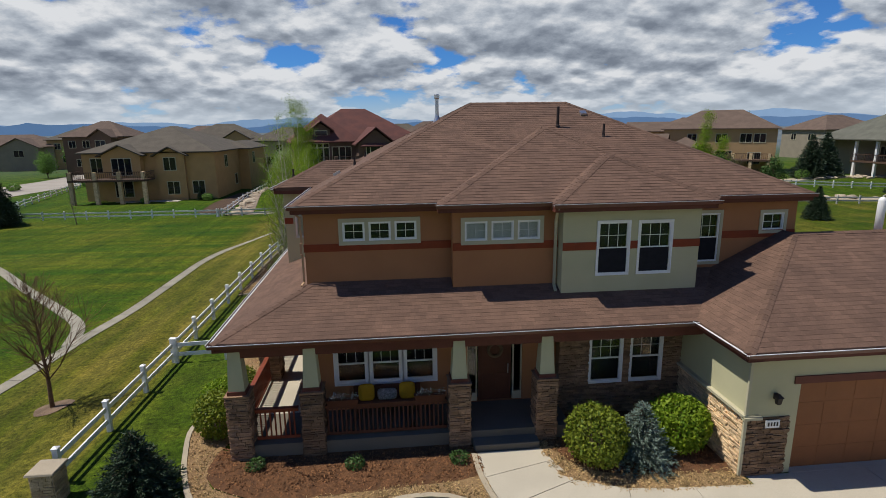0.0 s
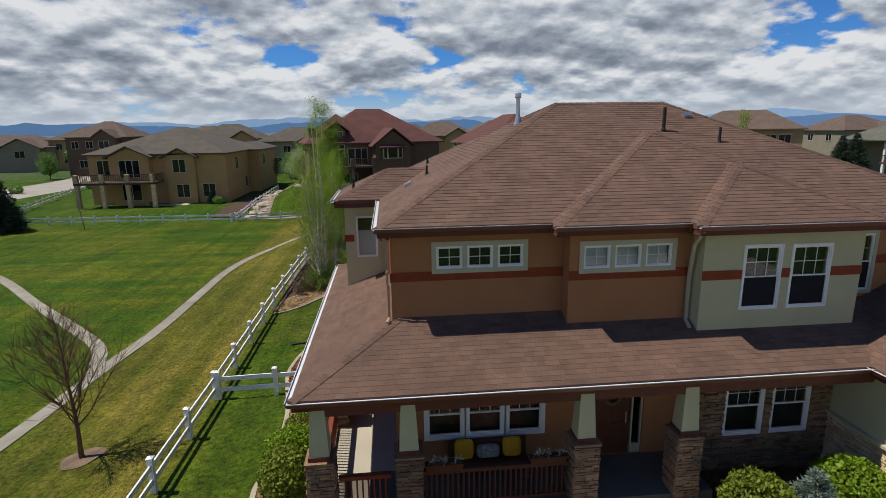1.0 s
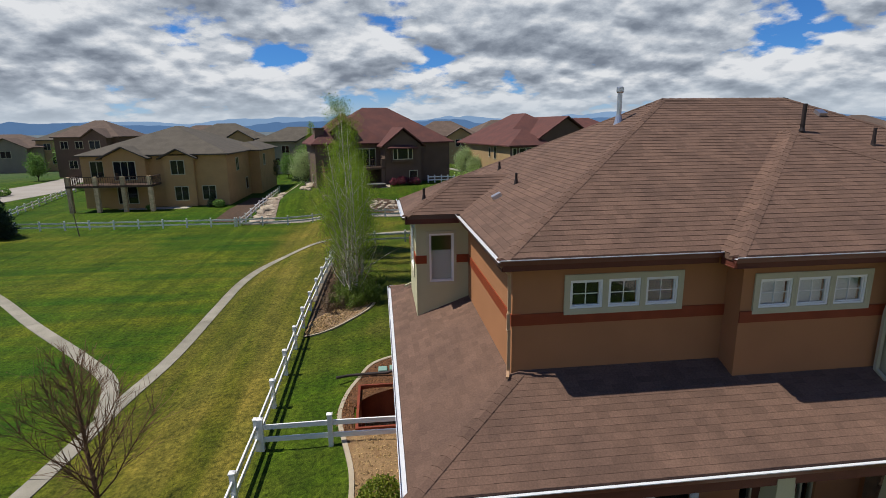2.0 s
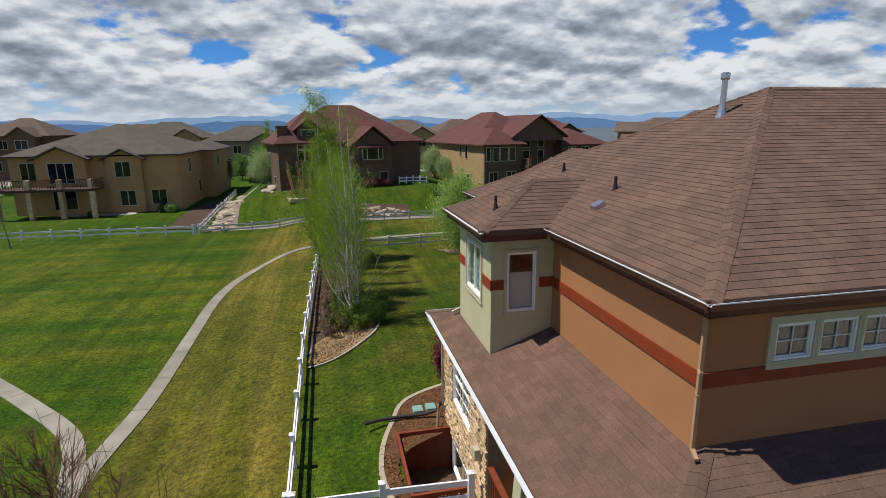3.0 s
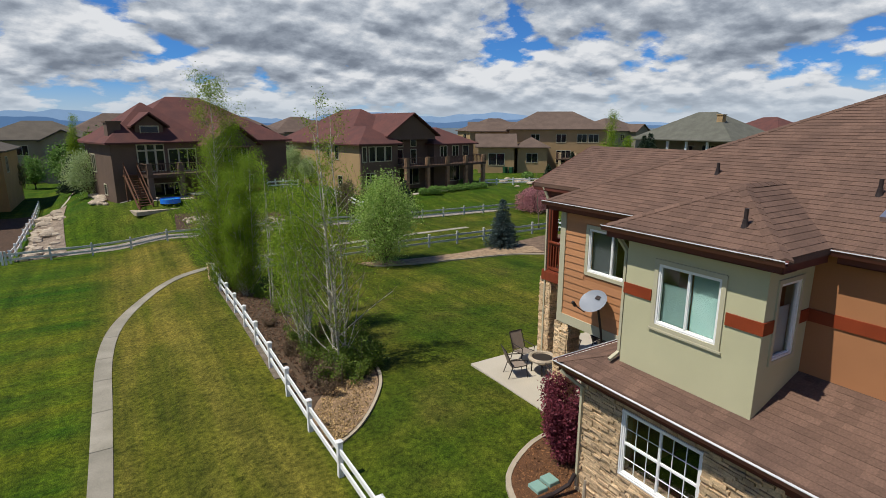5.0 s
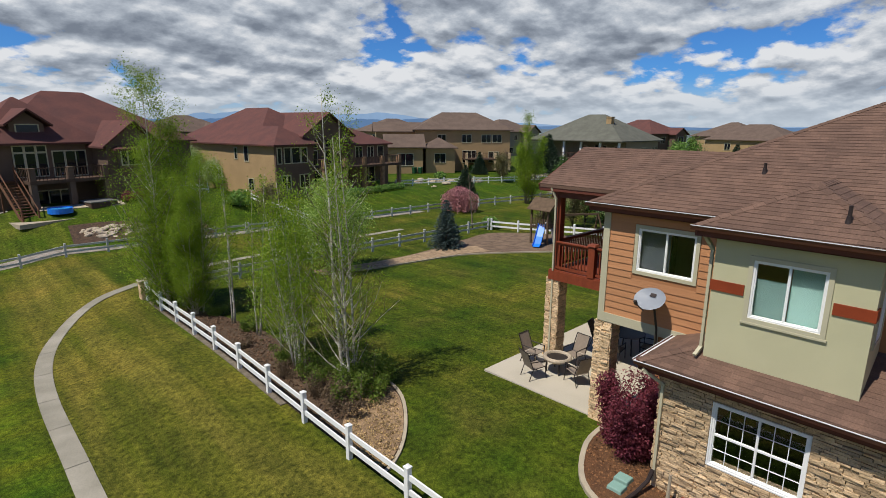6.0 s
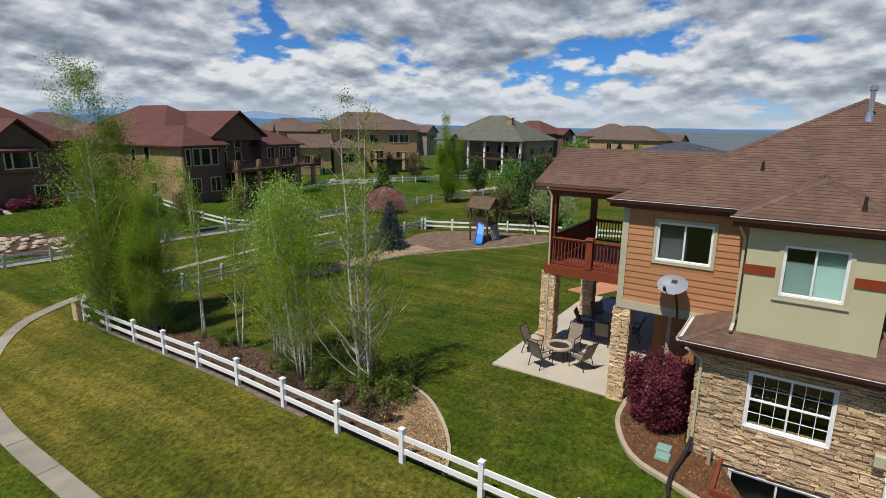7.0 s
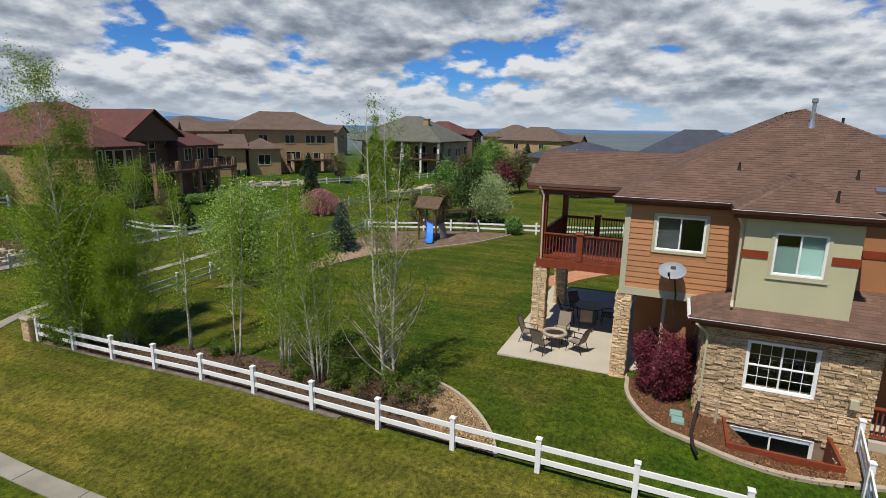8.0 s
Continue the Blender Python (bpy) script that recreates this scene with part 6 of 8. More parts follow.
kerb(FENCE_BED[:7], w=0.10, h=0.07)
_, spots = bed(FENCE_BED, FENCE_IN, material("dry_brown_mulch", (0.115, 0.075, 0.045), 0.95, 0.5, 4, 40, 1.0, bump_dist=0.04, tone=(0.07, 0.045, 0.028)), "brown mulch bed with birches beside the fence", 0.05)
litter("mulch_chips", [p for p in spots if p.y > 31], 5000, material("dry_chips", (0.17, 0.10, 0.06), 0.95, 0.3, 6, 60, 0.2, island=0.5), 0.05, "scattered dry brown mulch chips", rng)
_, spots = bed([(-7.9, 28.35), (-7.3, 28.65), (-6.45, 29.45), (-5.7, 30.6), (-5.4, 31.8)], [(-8.2, 28.6), (-8.2, 29.2), (-8.2, 29.8), (-7.8, 30.6), (-7.0, 31.4)], material("weathered_gravel", (0.33, 0.22, 0.125), 0.95, 0.5, 3, 30, 1.0, bump_dist=0.04, tone=(0.20, 0.13, 0.075)), "tan gravel at the tip of the birch bed", 0.075)
litter("gravel", spots, 3000, PEBBLE, 0.035, "loose tan pebbles on the bed", rng, 0.09)

BIRCH_LABEL = "tall white-barked birch with sparse new leaves beside the fence"
BG = "birches along the fence"
birch_a = make_tree("birch", BIRCH_LABEL, "birch tree", random.Random(41), BIRCH, LEAF_FRESH, 4, 0.12, 0.031, BG, "white bark", height=9.6, r=0.068, stems=4, lean=0.10, limbs=30, limb_len=0.28, limb_rise=0.95, twigs=8, clear=0.06, stem_spread=0.16)
put(birch_a, -6.35, 32.4)
birch_b = make_tree("birch", "slender birch with fresh green leaves beside the fence", "birch tree", random.Random(42), BIRCH, LEAF_FRESH, 10, 0.18, 0.033, BG, "white bark", height=6.8, r=0.045, stems=6, lean=0.12, limbs=16, limb_len=0.35, limb_rise=1.0, twigs=6, clear=0.10, stem_spread=0.30)
put(birch_b, -6.6, 35.0)
again(birch_b, -6.3, 36.9, 140, 1.0)
birch_c = make_tree("birch", "thin birch with few leaves beside the fence", "birch tree", random.Random(43), BIRCH, LEAF_FRESH, 11, 0.13, 0.032, BG, "white bark", height=6.8, r=0.048, stems=2, lean=0.05, limbs=16, limb_len=0.15, limb_rise=1.2, twigs=4, clear=0.20, stem_spread=0.15)
put(birch_c, -6.5, 38.8)
again(birch_c, -6.4, 41.1, 75, 1.08)
birch_d = make_tree("birch", "tall leafy birch clump beside the fence end", "birch tree", random.Random(44), BIRCH, LEAF_FRESH, 24, 0.21, 0.037, BG, "white bark", height=11.2, r=0.075, stems=7, lean=0.085, short=(0.42, 0.86), taper_top=0.24, limbs=30, limb_len=0.31, limb_rise=1.0, twigs=6, clear=0.03, stem_spread=0.35)
put(birch_d, -7.4, 45.6)
again(birch_d, -7.0, 44.0, 200, 0.66)
again(birch_d, -6.9, 46.9, 95, 0.72)
put(make_crown_tree("young_aspen", "bushy fresh green aspen clump beside the fence end", random.Random(46), 5.4, 1.8, LEAF_FRESH, 22000, 0.036, 0.03, 26, wood_mat=BIRCH), -7.6, 46.7)
# low brush on the mulch
for k, (x, y, s) in enumerate(((-6.1, 31.7, 1.0), (-7.1, 32.8, 0.8), (-5.75, 33.0, 1.0), (-7.3, 34.6, 0.6), (-6.4, 43.2, 0.8), (-7.5, 46.8, 1.2), (-6.0, 36.0, 0.6), (-7.3, 38.2, 0.5), (-5.7, 32.2, 1.3), (-6.6, 31.5, 1.2), (-5.5, 33.8, 1.2), (-6.9, 33.6, 1.1), (-6.6, 35.6, 0.9), (-7.2, 31.2, 0.9), (-6.2, 39.8, 0.8))):
    green = k in (0, 2, 4, 5, 8, 9, 10, 11, 12, 14)
    put(make_tree("undergrowth", "low straggly green brush under the birches" if green else "low dry tangled brush under the birches", "brush", random.Random(60 + k), TWIG, LEAF_OLIVE_GREEN if green else DRY, 5, 0.07, 0.032, "brush in the birch bed", "", height=1.05, r=0.022, stems=9, lean=0.75, limbs=7, limb_len=0.55, limb_rise=0.5, twigs=4, clear=0.1, stem_spread=0.25), x, y, 0, s)

# bare tree in the park
bare = make_tree("bare_tree", "leafless young tree with a fine upright crown", "tree", random.Random(51), material("reddish_bark", (0.175, 0.098, 0.055), 0.95, 0.35, 6, 40, 0.6), None, 0, 0, 0, height=4.3, r=0.075, stems=1, lean=0.04, limbs=40, limb_len=0.72, limb_rise=1.15, twigs=26, clear=0.24, fine=0.0055, bark_label="dark bare bark")
put(bare, -11.35, 17.25)
g = Geo()
n = 24
g.add([(-11.35, 17.25, ground_z(-11.35, 17.25) + 0.06)] + [(-11.35 + 0.6 * math.cos(a) * (1 + 0.1 * math.sin(3 * a)), 17.25 + 0.5 * math.sin(a), ground_z(-11.35 + 0.6 * math.cos(a), 17.25 + 0.5 * math.sin(a)) + 0.02) for a in (6.2832 * i / n for i in range(n))],
      [(0, 1 + i, 1 + (i + 1) % n) for i in range(n)])
single("tree_ring", g, DIRT, "bare earth ring round the young tree", "bare earth", kind="structure")

# ---------------------------------------------------------------- fences


def fence(points, label, spacing=2.35, height=0.95, mat=WHITE, start=0.0, rails=(0.34, 0.72), name="fence", detail=True, size=0.065):
    """Posts and rails along a line on the ground."""
    line = [Vector((*p, 0)) for p in points]
    length = sum((b - a).length for a, b in zip(line, line[1:]))
    n = max(1, round(length / spacing))
    posts = []
    for i in range(n + 1):
        d, k = length * i / n, 0
        while k < len(line) - 2 and d > (line[k + 1] - line[k]).length:
            d -= (line[k + 1] - line[k]).length
            k += 1
        seg = line[k + 1] - line[k]
        p = line[k] + seg.normalized() * d
        posts.append(Vector((p.x, p.y, ground_z(p.x, p.y))))
    ob = thing(name, posts[len(posts) // 2], label, "fence")
    for p in posts:
        s = size
        q = part("post", Geo().box(p.x - s, p.y - s, p.z - 0.1, p.x + s, p.y + s, p.z + height), mat, ob)
        if detail:
            part("cap", Geo().frustum(p.x, p.y, p.z + height, s + 0.015, s + 0.015, p.z + height + 0.03, s + 0.015, s + 0.015).frustum(p.x, p.y, p.z + height + 0.03, s + 0.015, s + 0.015, p.z + height + 0.075, 0.01, 0.01), mat, q)
    for a, b in zip(posts, posts[1:]):
        for z in rails:
            part("rail", Geo().beam(a + Vector((0, 0, z)), b + Vector((0, 0, z)), 0.045, 0.14), mat, ob)
    return ob


FY0 = 22.15 - 2.35 * 4
fence([(-8.50, FY0 - 0.02), (-8.42, 19.8), (-8.42, 30.0), (-8.02, 48.2)], "white vinyl two-rail fence along the lawn", 2.34)
fence([(-8.30, 19.8), (-6.6, 19.55), (-4.45, 19.25)], "white vinyl two-rail fence joining the house", 1.95)
geo, _ = ribbon([(-8.36, 33.0), (-8.27, 37.0), (-8.20, 40.0), (-8.03, 47.8)], 0.20, 0.03, 0.1)
single("gravel_strip", geo, material("grey_brown_gravel", (0.21, 0.175, 0.13), 0.95, 0.45, 4, 35, 1.0, bump_dist=0.03, tone=(0.13, 0.105, 0.075)), "narrow grey-brown gravel strip under the fence", "gravel strip", kind="structure")
OLD = material("weathered_white_fence", (0.62, 0.61, 0.57), 0.7, 0.2, 1.5, 20, 0.2)
fence([(-7.8, 48.6), (4, 49.3), (19.5, 49.2)], "weathered white two-rail fence behind the yard", 2.4, mat=OLD)
fence([(19.7, 49.0), (21.6, 43.5), (22.4, 36.0), (24.5, 29.5), (30, 22)], "white two-rail fence behind the playset", 2.4)
fence([(-62, 64.5), (-40, 62.6), (-19.5, 61.6)], "white two-rail fence below the yellow house", 2.4, detail=False)
fence([(-44.3, 65.5), (-46.5, 72.8), (-52.5, 96.7)], "white two-rail fence beside the pale street", 2.4, detail=False)
fence([(-19.3, 61.6), (-10.5, 62.0), (3.2, 61.6)], "weathered two-rail fence below the brown house", 2.4, mat=OLD, detail=False)
fence([(3.4, 61.6), (12, 60.4), (26, 59.8), (36, 58.0), (52, 55), (66, 51)], "weathered two-rail fence along the green strip", 2.4, mat=OLD, detail=False)
fence([(7.2, 70.0), (8.8, 66.0), (10.4, 61.3)], "white two-rail fence climbing beside the brown and tan house", 2.2, detail=False)
fence([(1.3, 72.9), (4.7, 73.4)], "short white fence beside the brown house", 0.9, detail=False)
fence([(-19.1, 62.0), (-18.9, 68.0), (-18.9, 75.0), (-19.6, 88)], "white two-rail fence climbing between the houses", 2.2, detail=False)
fence([(30, 75), (44, 70), (62, 66), (80, 62)], "white two-rail fence below the far houses", 2.4, detail=False)


def stone_post(x, y, s, h, label):
    z = ground_z(x, y)
    ob = thing("stone_post", (x, y, z), label, "post")
    part("shaft", Geo().box(x - s, y - s, z - 0.1, x + s, y + s, z + h), MORTAR, ob)
    stones = Geo()
    r2 = random.Random(int(x * 7))
    for axis, c, o in (("x", x, y), ("y", y, x)):
        for sgn in (-1, 1):
            gg = joined(ledge(axis, c + sgn * s, o - s - 0.02, o + s + 0.02, z, z + h - 0.01, sgn, r2, wid=(0.14, 0.34), deep=(0.02, 0.04)))
            stones.add(gg.v, gg.f)
    part("stonework", stones, STONE, ob)["kind"] = "stuff"
    part("cap", Geo().frustum(x, y, z + h, s + 0.09, s + 0.09, z + h + 0.06, s + 0.07, s + 0.07), KERB, ob, "tan stone cap", bevel=0.01)


stone_post(-8.32, 12.05, 0.24, 0.85, "tan ledge-stone post at the fence's street end")
stone_post(-8.02, 48.6, 0.22, 0.95, "tan ledge-stone post at the fence's far end")

# ---------------------------------------------------------------- patio
patio = thing("patio", (1.5, 27.5, 0.1), "pale concrete patio slab behind the house", "patio", kind="structure")
for x0, y0, x1, y1 in ((-2.44, 25.28, 0.9, 29.95), (0.912, 25.28, 4.2, 29.95), (4.212, 25.28, 7.5, 29.95), (-1.75, 23.55, 2.6, 25.268), (2.612, 23.55, 7.5, 25.268)):
    part("slab", Geo().box(x0, y0, -0.1, x1, y1, 0.24), CONCRETE, patio, bevel=0.006)
PZ = 0.24


def make_chair():
    ob = local_thing("patio_chair", "dark metal patio chair with a tan sling seat", "chair", "chairs round the fire pit")
    part("seat", Geo().slab([(-0.25, -0.26, 0.42), (0.25, -0.26, 0.42), (0.25, 0.24, 0.38), (-0.25, 0.24, 0.38)], 0.015), SLING, ob, "tan sling seat")
    part("backrest", Geo().slab([(-0.25, 0.24, 0.40), (0.25, 0.24, 0.40), (0.24, 0.46, 0.98), (-0.24, 0.46, 0.98)], 0.015, (0, 1, 0)), SLING, ob, "tan sling back")
    for s in (-0.27, 0.27):
        part("back_frame", Geo().tube([(s, 0.22, 0.38), (s, 0.36, 0.75), (s, 0.47, 1.0)], 0.016, 6), DARK_METAL, ob)
        part("armrest", Geo().tube([(s, 0.34, 0.64), (s, 0.0, 0.63), (s, -0.26, 0.62)], 0.018, 6), DARK_METAL, ob)
        part("leg", Geo().tube([(s, -0.27, 0.63), (s, -0.25, 0.35), (s, -0.30, 0.0)], 0.016, 6), DARK_METAL, ob)
        part("leg", Geo().tube([(s, 0.22, 0.40), (s, 0.36, 0.0)], 0.016, 6), DARK_METAL, ob)
        part("side_rail", Geo().tube([(s, -0.27, 0.43), (s, 0.24, 0.38)], 0.016, 6), DARK_METAL, ob)
    part("top_rail", Geo().tube([(-0.27, 0.47, 1.0), (0.27, 0.47, 1.0)], 0.016, 6), DARK_METAL, ob)
    return ob


fx, fy = -0.75, 28.15
chair = make_chair()
chair.matrix_basis = pose(-1.62, 28.45, PZ, 0, 0, 70)
for x, y, rz in ((-0.95, 27.25, 160), (0.15, 28.05, 265), (-0.75, 29.15, 0)):
    copy_thing(chair, pose(x, y, PZ, 0, 0, rz))
for x, y, rz in ((1.6, 27.3, 95), (2.2, 28.2, 10), (3.2, 27.9, -40), (2.6, 26.5, 190)):
    c = copy_thing(chair, pose(x, y, PZ, 0, 0, rz))
    tagged(c, "dark metal patio chair beside the dining table", "chair", "chairs round the dining table")
pit = thing("fire_pit", (fx, fy, PZ), "round tan stone fire pit with a dark bowl", "fire pit")
part("bowl", Geo().tube([(fx, fy, PZ + 0.30), (fx, fy, PZ + 0.48), (fx, fy, PZ + 0.52)], [0.18, 0.34, 0.36], 20), DARK_METAL, pit, "dark metal bowl")
rim = [(fx + 0.42 * math.cos(a), fy + 0.42 * math.sin(a), PZ + 0.52) for a in (6.2832 * i / 24 for i in range(25))]
part("rim", Geo().tube(rim, 0.075, 8, caps=False), ROCK, pit, "tan tiled rim")
for i in range(4):
    a = 0.785 + 1.571 * i
    part("leg", Geo().tube([(fx + 0.36 * math.cos(a), fy + 0.36 * math.sin(a), PZ), (fx + 0.34 * math.cos(a), fy + 0.34 * math.sin(a), PZ + 0.5)], 0.025, 6), DARK_METAL, pit)
tx, ty = 2.6, 27.35
table = thing("dining_table", (tx, ty, PZ), "dark round patio dining table under the deck", "table")
part("tabletop", Geo().tube([(tx, ty, PZ + 0.70), (tx, ty, PZ + 0.73)], 0.62, 24), DARK_METAL, table)
for i in range(4):
    a = 0.785 + 1.571 * i
    part("leg", Geo().tube([(tx + 0.5 * math.cos(a), ty + 0.5 * math.sin(a), PZ), (tx + 0.42 * math.cos(a), ty + 0.42 * math.sin(a), PZ + 0.70)], 0.025, 6), DARK_METAL, table)
grill = thing("grill", (-0.6, 24.4, PZ), "covered black barbecue grill beside the wall", "grill")
part("cover", Geo().frustum(-0.6, 24.4, PZ + 0.05, 0.62, 0.36, PZ + 0.85, 0.60, 0.34).frustum(-0.6, 24.4, PZ + 0.85, 0.60, 0.34, PZ + 1.15, 0.45, 0.20), BLACK, grill, bevel=0.03)
part("base", Geo().box(-1.15, 24.1, PZ, -0.05, 24.7, PZ + 0.05), DARK_METAL, grill)

# satellite dish on the roof corner
dish = thing("satellite_dish", (-2.62, 24.1, 3.0), "grey oval satellite dish on a mast beside the siding", "satellite dish")
part("mast", Geo().tube([(-2.66, 24.05, 2.85), (-2.70, 24.05, 3.45), (-2.76, 24.14, 4.08)], 0.03, 8), DARK_METAL, dish)
nrm = Vector((-0.62, 0.10, 0.70)).normalized()
side = nrm.cross(Vector((0, 0, 1))).normalized()
upv = side.cross(nrm)
c = Vector((-2.80, 24.22, 4.20))
g = Geo()
for k in range(7):
    t = k / 6
    for i in range(24):
        a = 6.2832 * i / 24
        g.v.append(tuple(c + side * math.cos(a) * 0.41 * t + upv * math.sin(a) * 0.33 * t + nrm * 0.09 * t * t))
for k in range(6):
    for i in range(24):
        g.f.append((k * 24 + i, k * 24 + (i + 1) % 24, (k + 1) * 24 + (i + 1) % 24, (k + 1) * 24 + i))
part("reflector", g, material("grey_dish", (0.24, 0.26, 0.29), 0.5, 0.05, 3, 30, 0.05), dish, smooth=True)
part("mark", Geo().slab([tuple(c + nrm * 0.035 + side * u + upv * w) for u, w in ((-0.08, 0.10), (0.08, 0.10), (0.08, 0.22), (-0.08, 0.22))], 0.004), BLACK, dish, "dark printed mark")
part("arm", Geo().tube([tuple(c - upv * 0.34 + nrm * 0.05), tuple(c - upv * 0.42 + nrm * 0.42)], 0.015, 6), DARK_METAL, dish)
part("receiver", Geo().beam(c - upv * 0.42 + nrm * 0.38, c - upv * 0.40 + nrm * 0.52, 0.06, 0.06), DARK_METAL, dish)

# boxes and pipe by the wall
for dx, dy in ((0.35, 0.55), (-0.05, 0.5)):
    z = ground_z(-4.75, 23.3)
    single("utility_box", Geo().frustum(-4.85 + dx, 23.15 + dy, z, 0.17, 0.19, z + 0.16, 0.15, 0.17), GREEN_BOX, "pale green utility box lid in the mulch", "utility box", group="utility boxes in the side bed", bevel=0.015)
z = ground_z(-5, 22.8)
single("drain_pipe", Geo().tube([(-4.30, 23.12, z + 0.55), (-4.42, 23.16, z + 0.30), (-4.8, 23.22, z + 0.18), (-5.5, 23.30, z + 0.14), (-6.1, 23.28, z + 0.13), (-6.5, 23.18, z + 0.12)], 0.05, 8), BLACK, "black corrugated drain pipe across the mulch", "drain pipe")
single("meter_box", Geo().box(STX - 0.20, 19.35, 1.35, STX - 0.06, 19.55, 1.62), TRIM, "cream electrical box on the stone wall", "electrical box", bevel=0.01)
single("garden_stake", Geo().tube([(-4.5, 22.65, z), (-4.48, 22.65, z + 0.75)], [0.05, 0.03], 7), KERB, "pale wooden stake beside the wall", "stake")

# porch furniture
bench = thing("bench", (-0.30, 13.95, PF), "dark wooden porch bench against the wall", "bench")
part("seat", Geo().box(-1.25, 13.7, PF + 0.40, 0.65, 14.15, PF + 0.45), DOOR_BROWN, bench)
part("backrest", Geo().box(-1.25, 14.15, PF + 0.45, 0.65, 14.20, PF + 0.85), DOOR_BROWN, bench)
for x in (-1.22, 0.58):
    for y in (13.72, 14.12):
        part("leg", Geo().box(x, y, PF, x + 0.05, y + 0.05, PF + 0.40), DOOR_BROWN, bench)


def cushion(x, mat, label, w=0.23, h=0.24):
    g = Geo().sphere((0, 0, 0), 1, 14, 9)
    z0 = PF + 0.47 + h
    g.v = [(x + math.copysign(abs(p[0]) ** 0.45, p[0]) * w, 14.02 + p[1] * 0.09 + 0.12 * math.copysign(abs(p[2]) ** 0.45, p[2]) * h, z0 + math.copysign(abs(p[2]) ** 0.45, p[2]) * h) for p in g.v]
    single("cushion", g, mat, label, "cushion", group="cushions on the porch bench", smooth=True)


cushion(-0.88, YELLOW_CLOTH, "mustard yellow square cushion on the porch bench")
cushion(-0.30, GREY_CLOTH, "grey patterned cushion on the porch bench", 0.28, 0.16)
cushion(0.27, YELLOW_CLOTH, "mustard yellow square cushion on the porch bench")
# Porch shade put into the colour: dark brown instead of the red stain.
railing((-1.96, pillar_y), (1.30, pillar_y), PF, mat=DOOR_BROWN, label="wooden railing darkened for the porch shade")
for x in (-1.45, 0.85):
    pot = thing("flower_box", (x, pillar_y, PF + 0.92), "narrow flower box with small white blooms on the railing", "flower box", group="flower boxes on the porch railing")
    part("box", Geo().frustum(x, pillar_y, PF + 0.93, 0.38, 0.07, PF + 1.08, 0.42, 0.09), DOOR_BROWN, pot)
    g = Geo()
    leaf_quads(g, [Vector((x + random.Random(k).uniform(-0.4, 0.4), pillar_y, PF + 1.15)) for k in range(14)], 9, 0.05, 0.025, random.Random(5))
    part("bloom", g, leaf_material("white_blooms", (0.12, 0.18, 0.06), (0.75, 0.72, 0.68), 0.2), pot)["kind"] = "stuff"

# ---------------------------------------------------------------- play corner


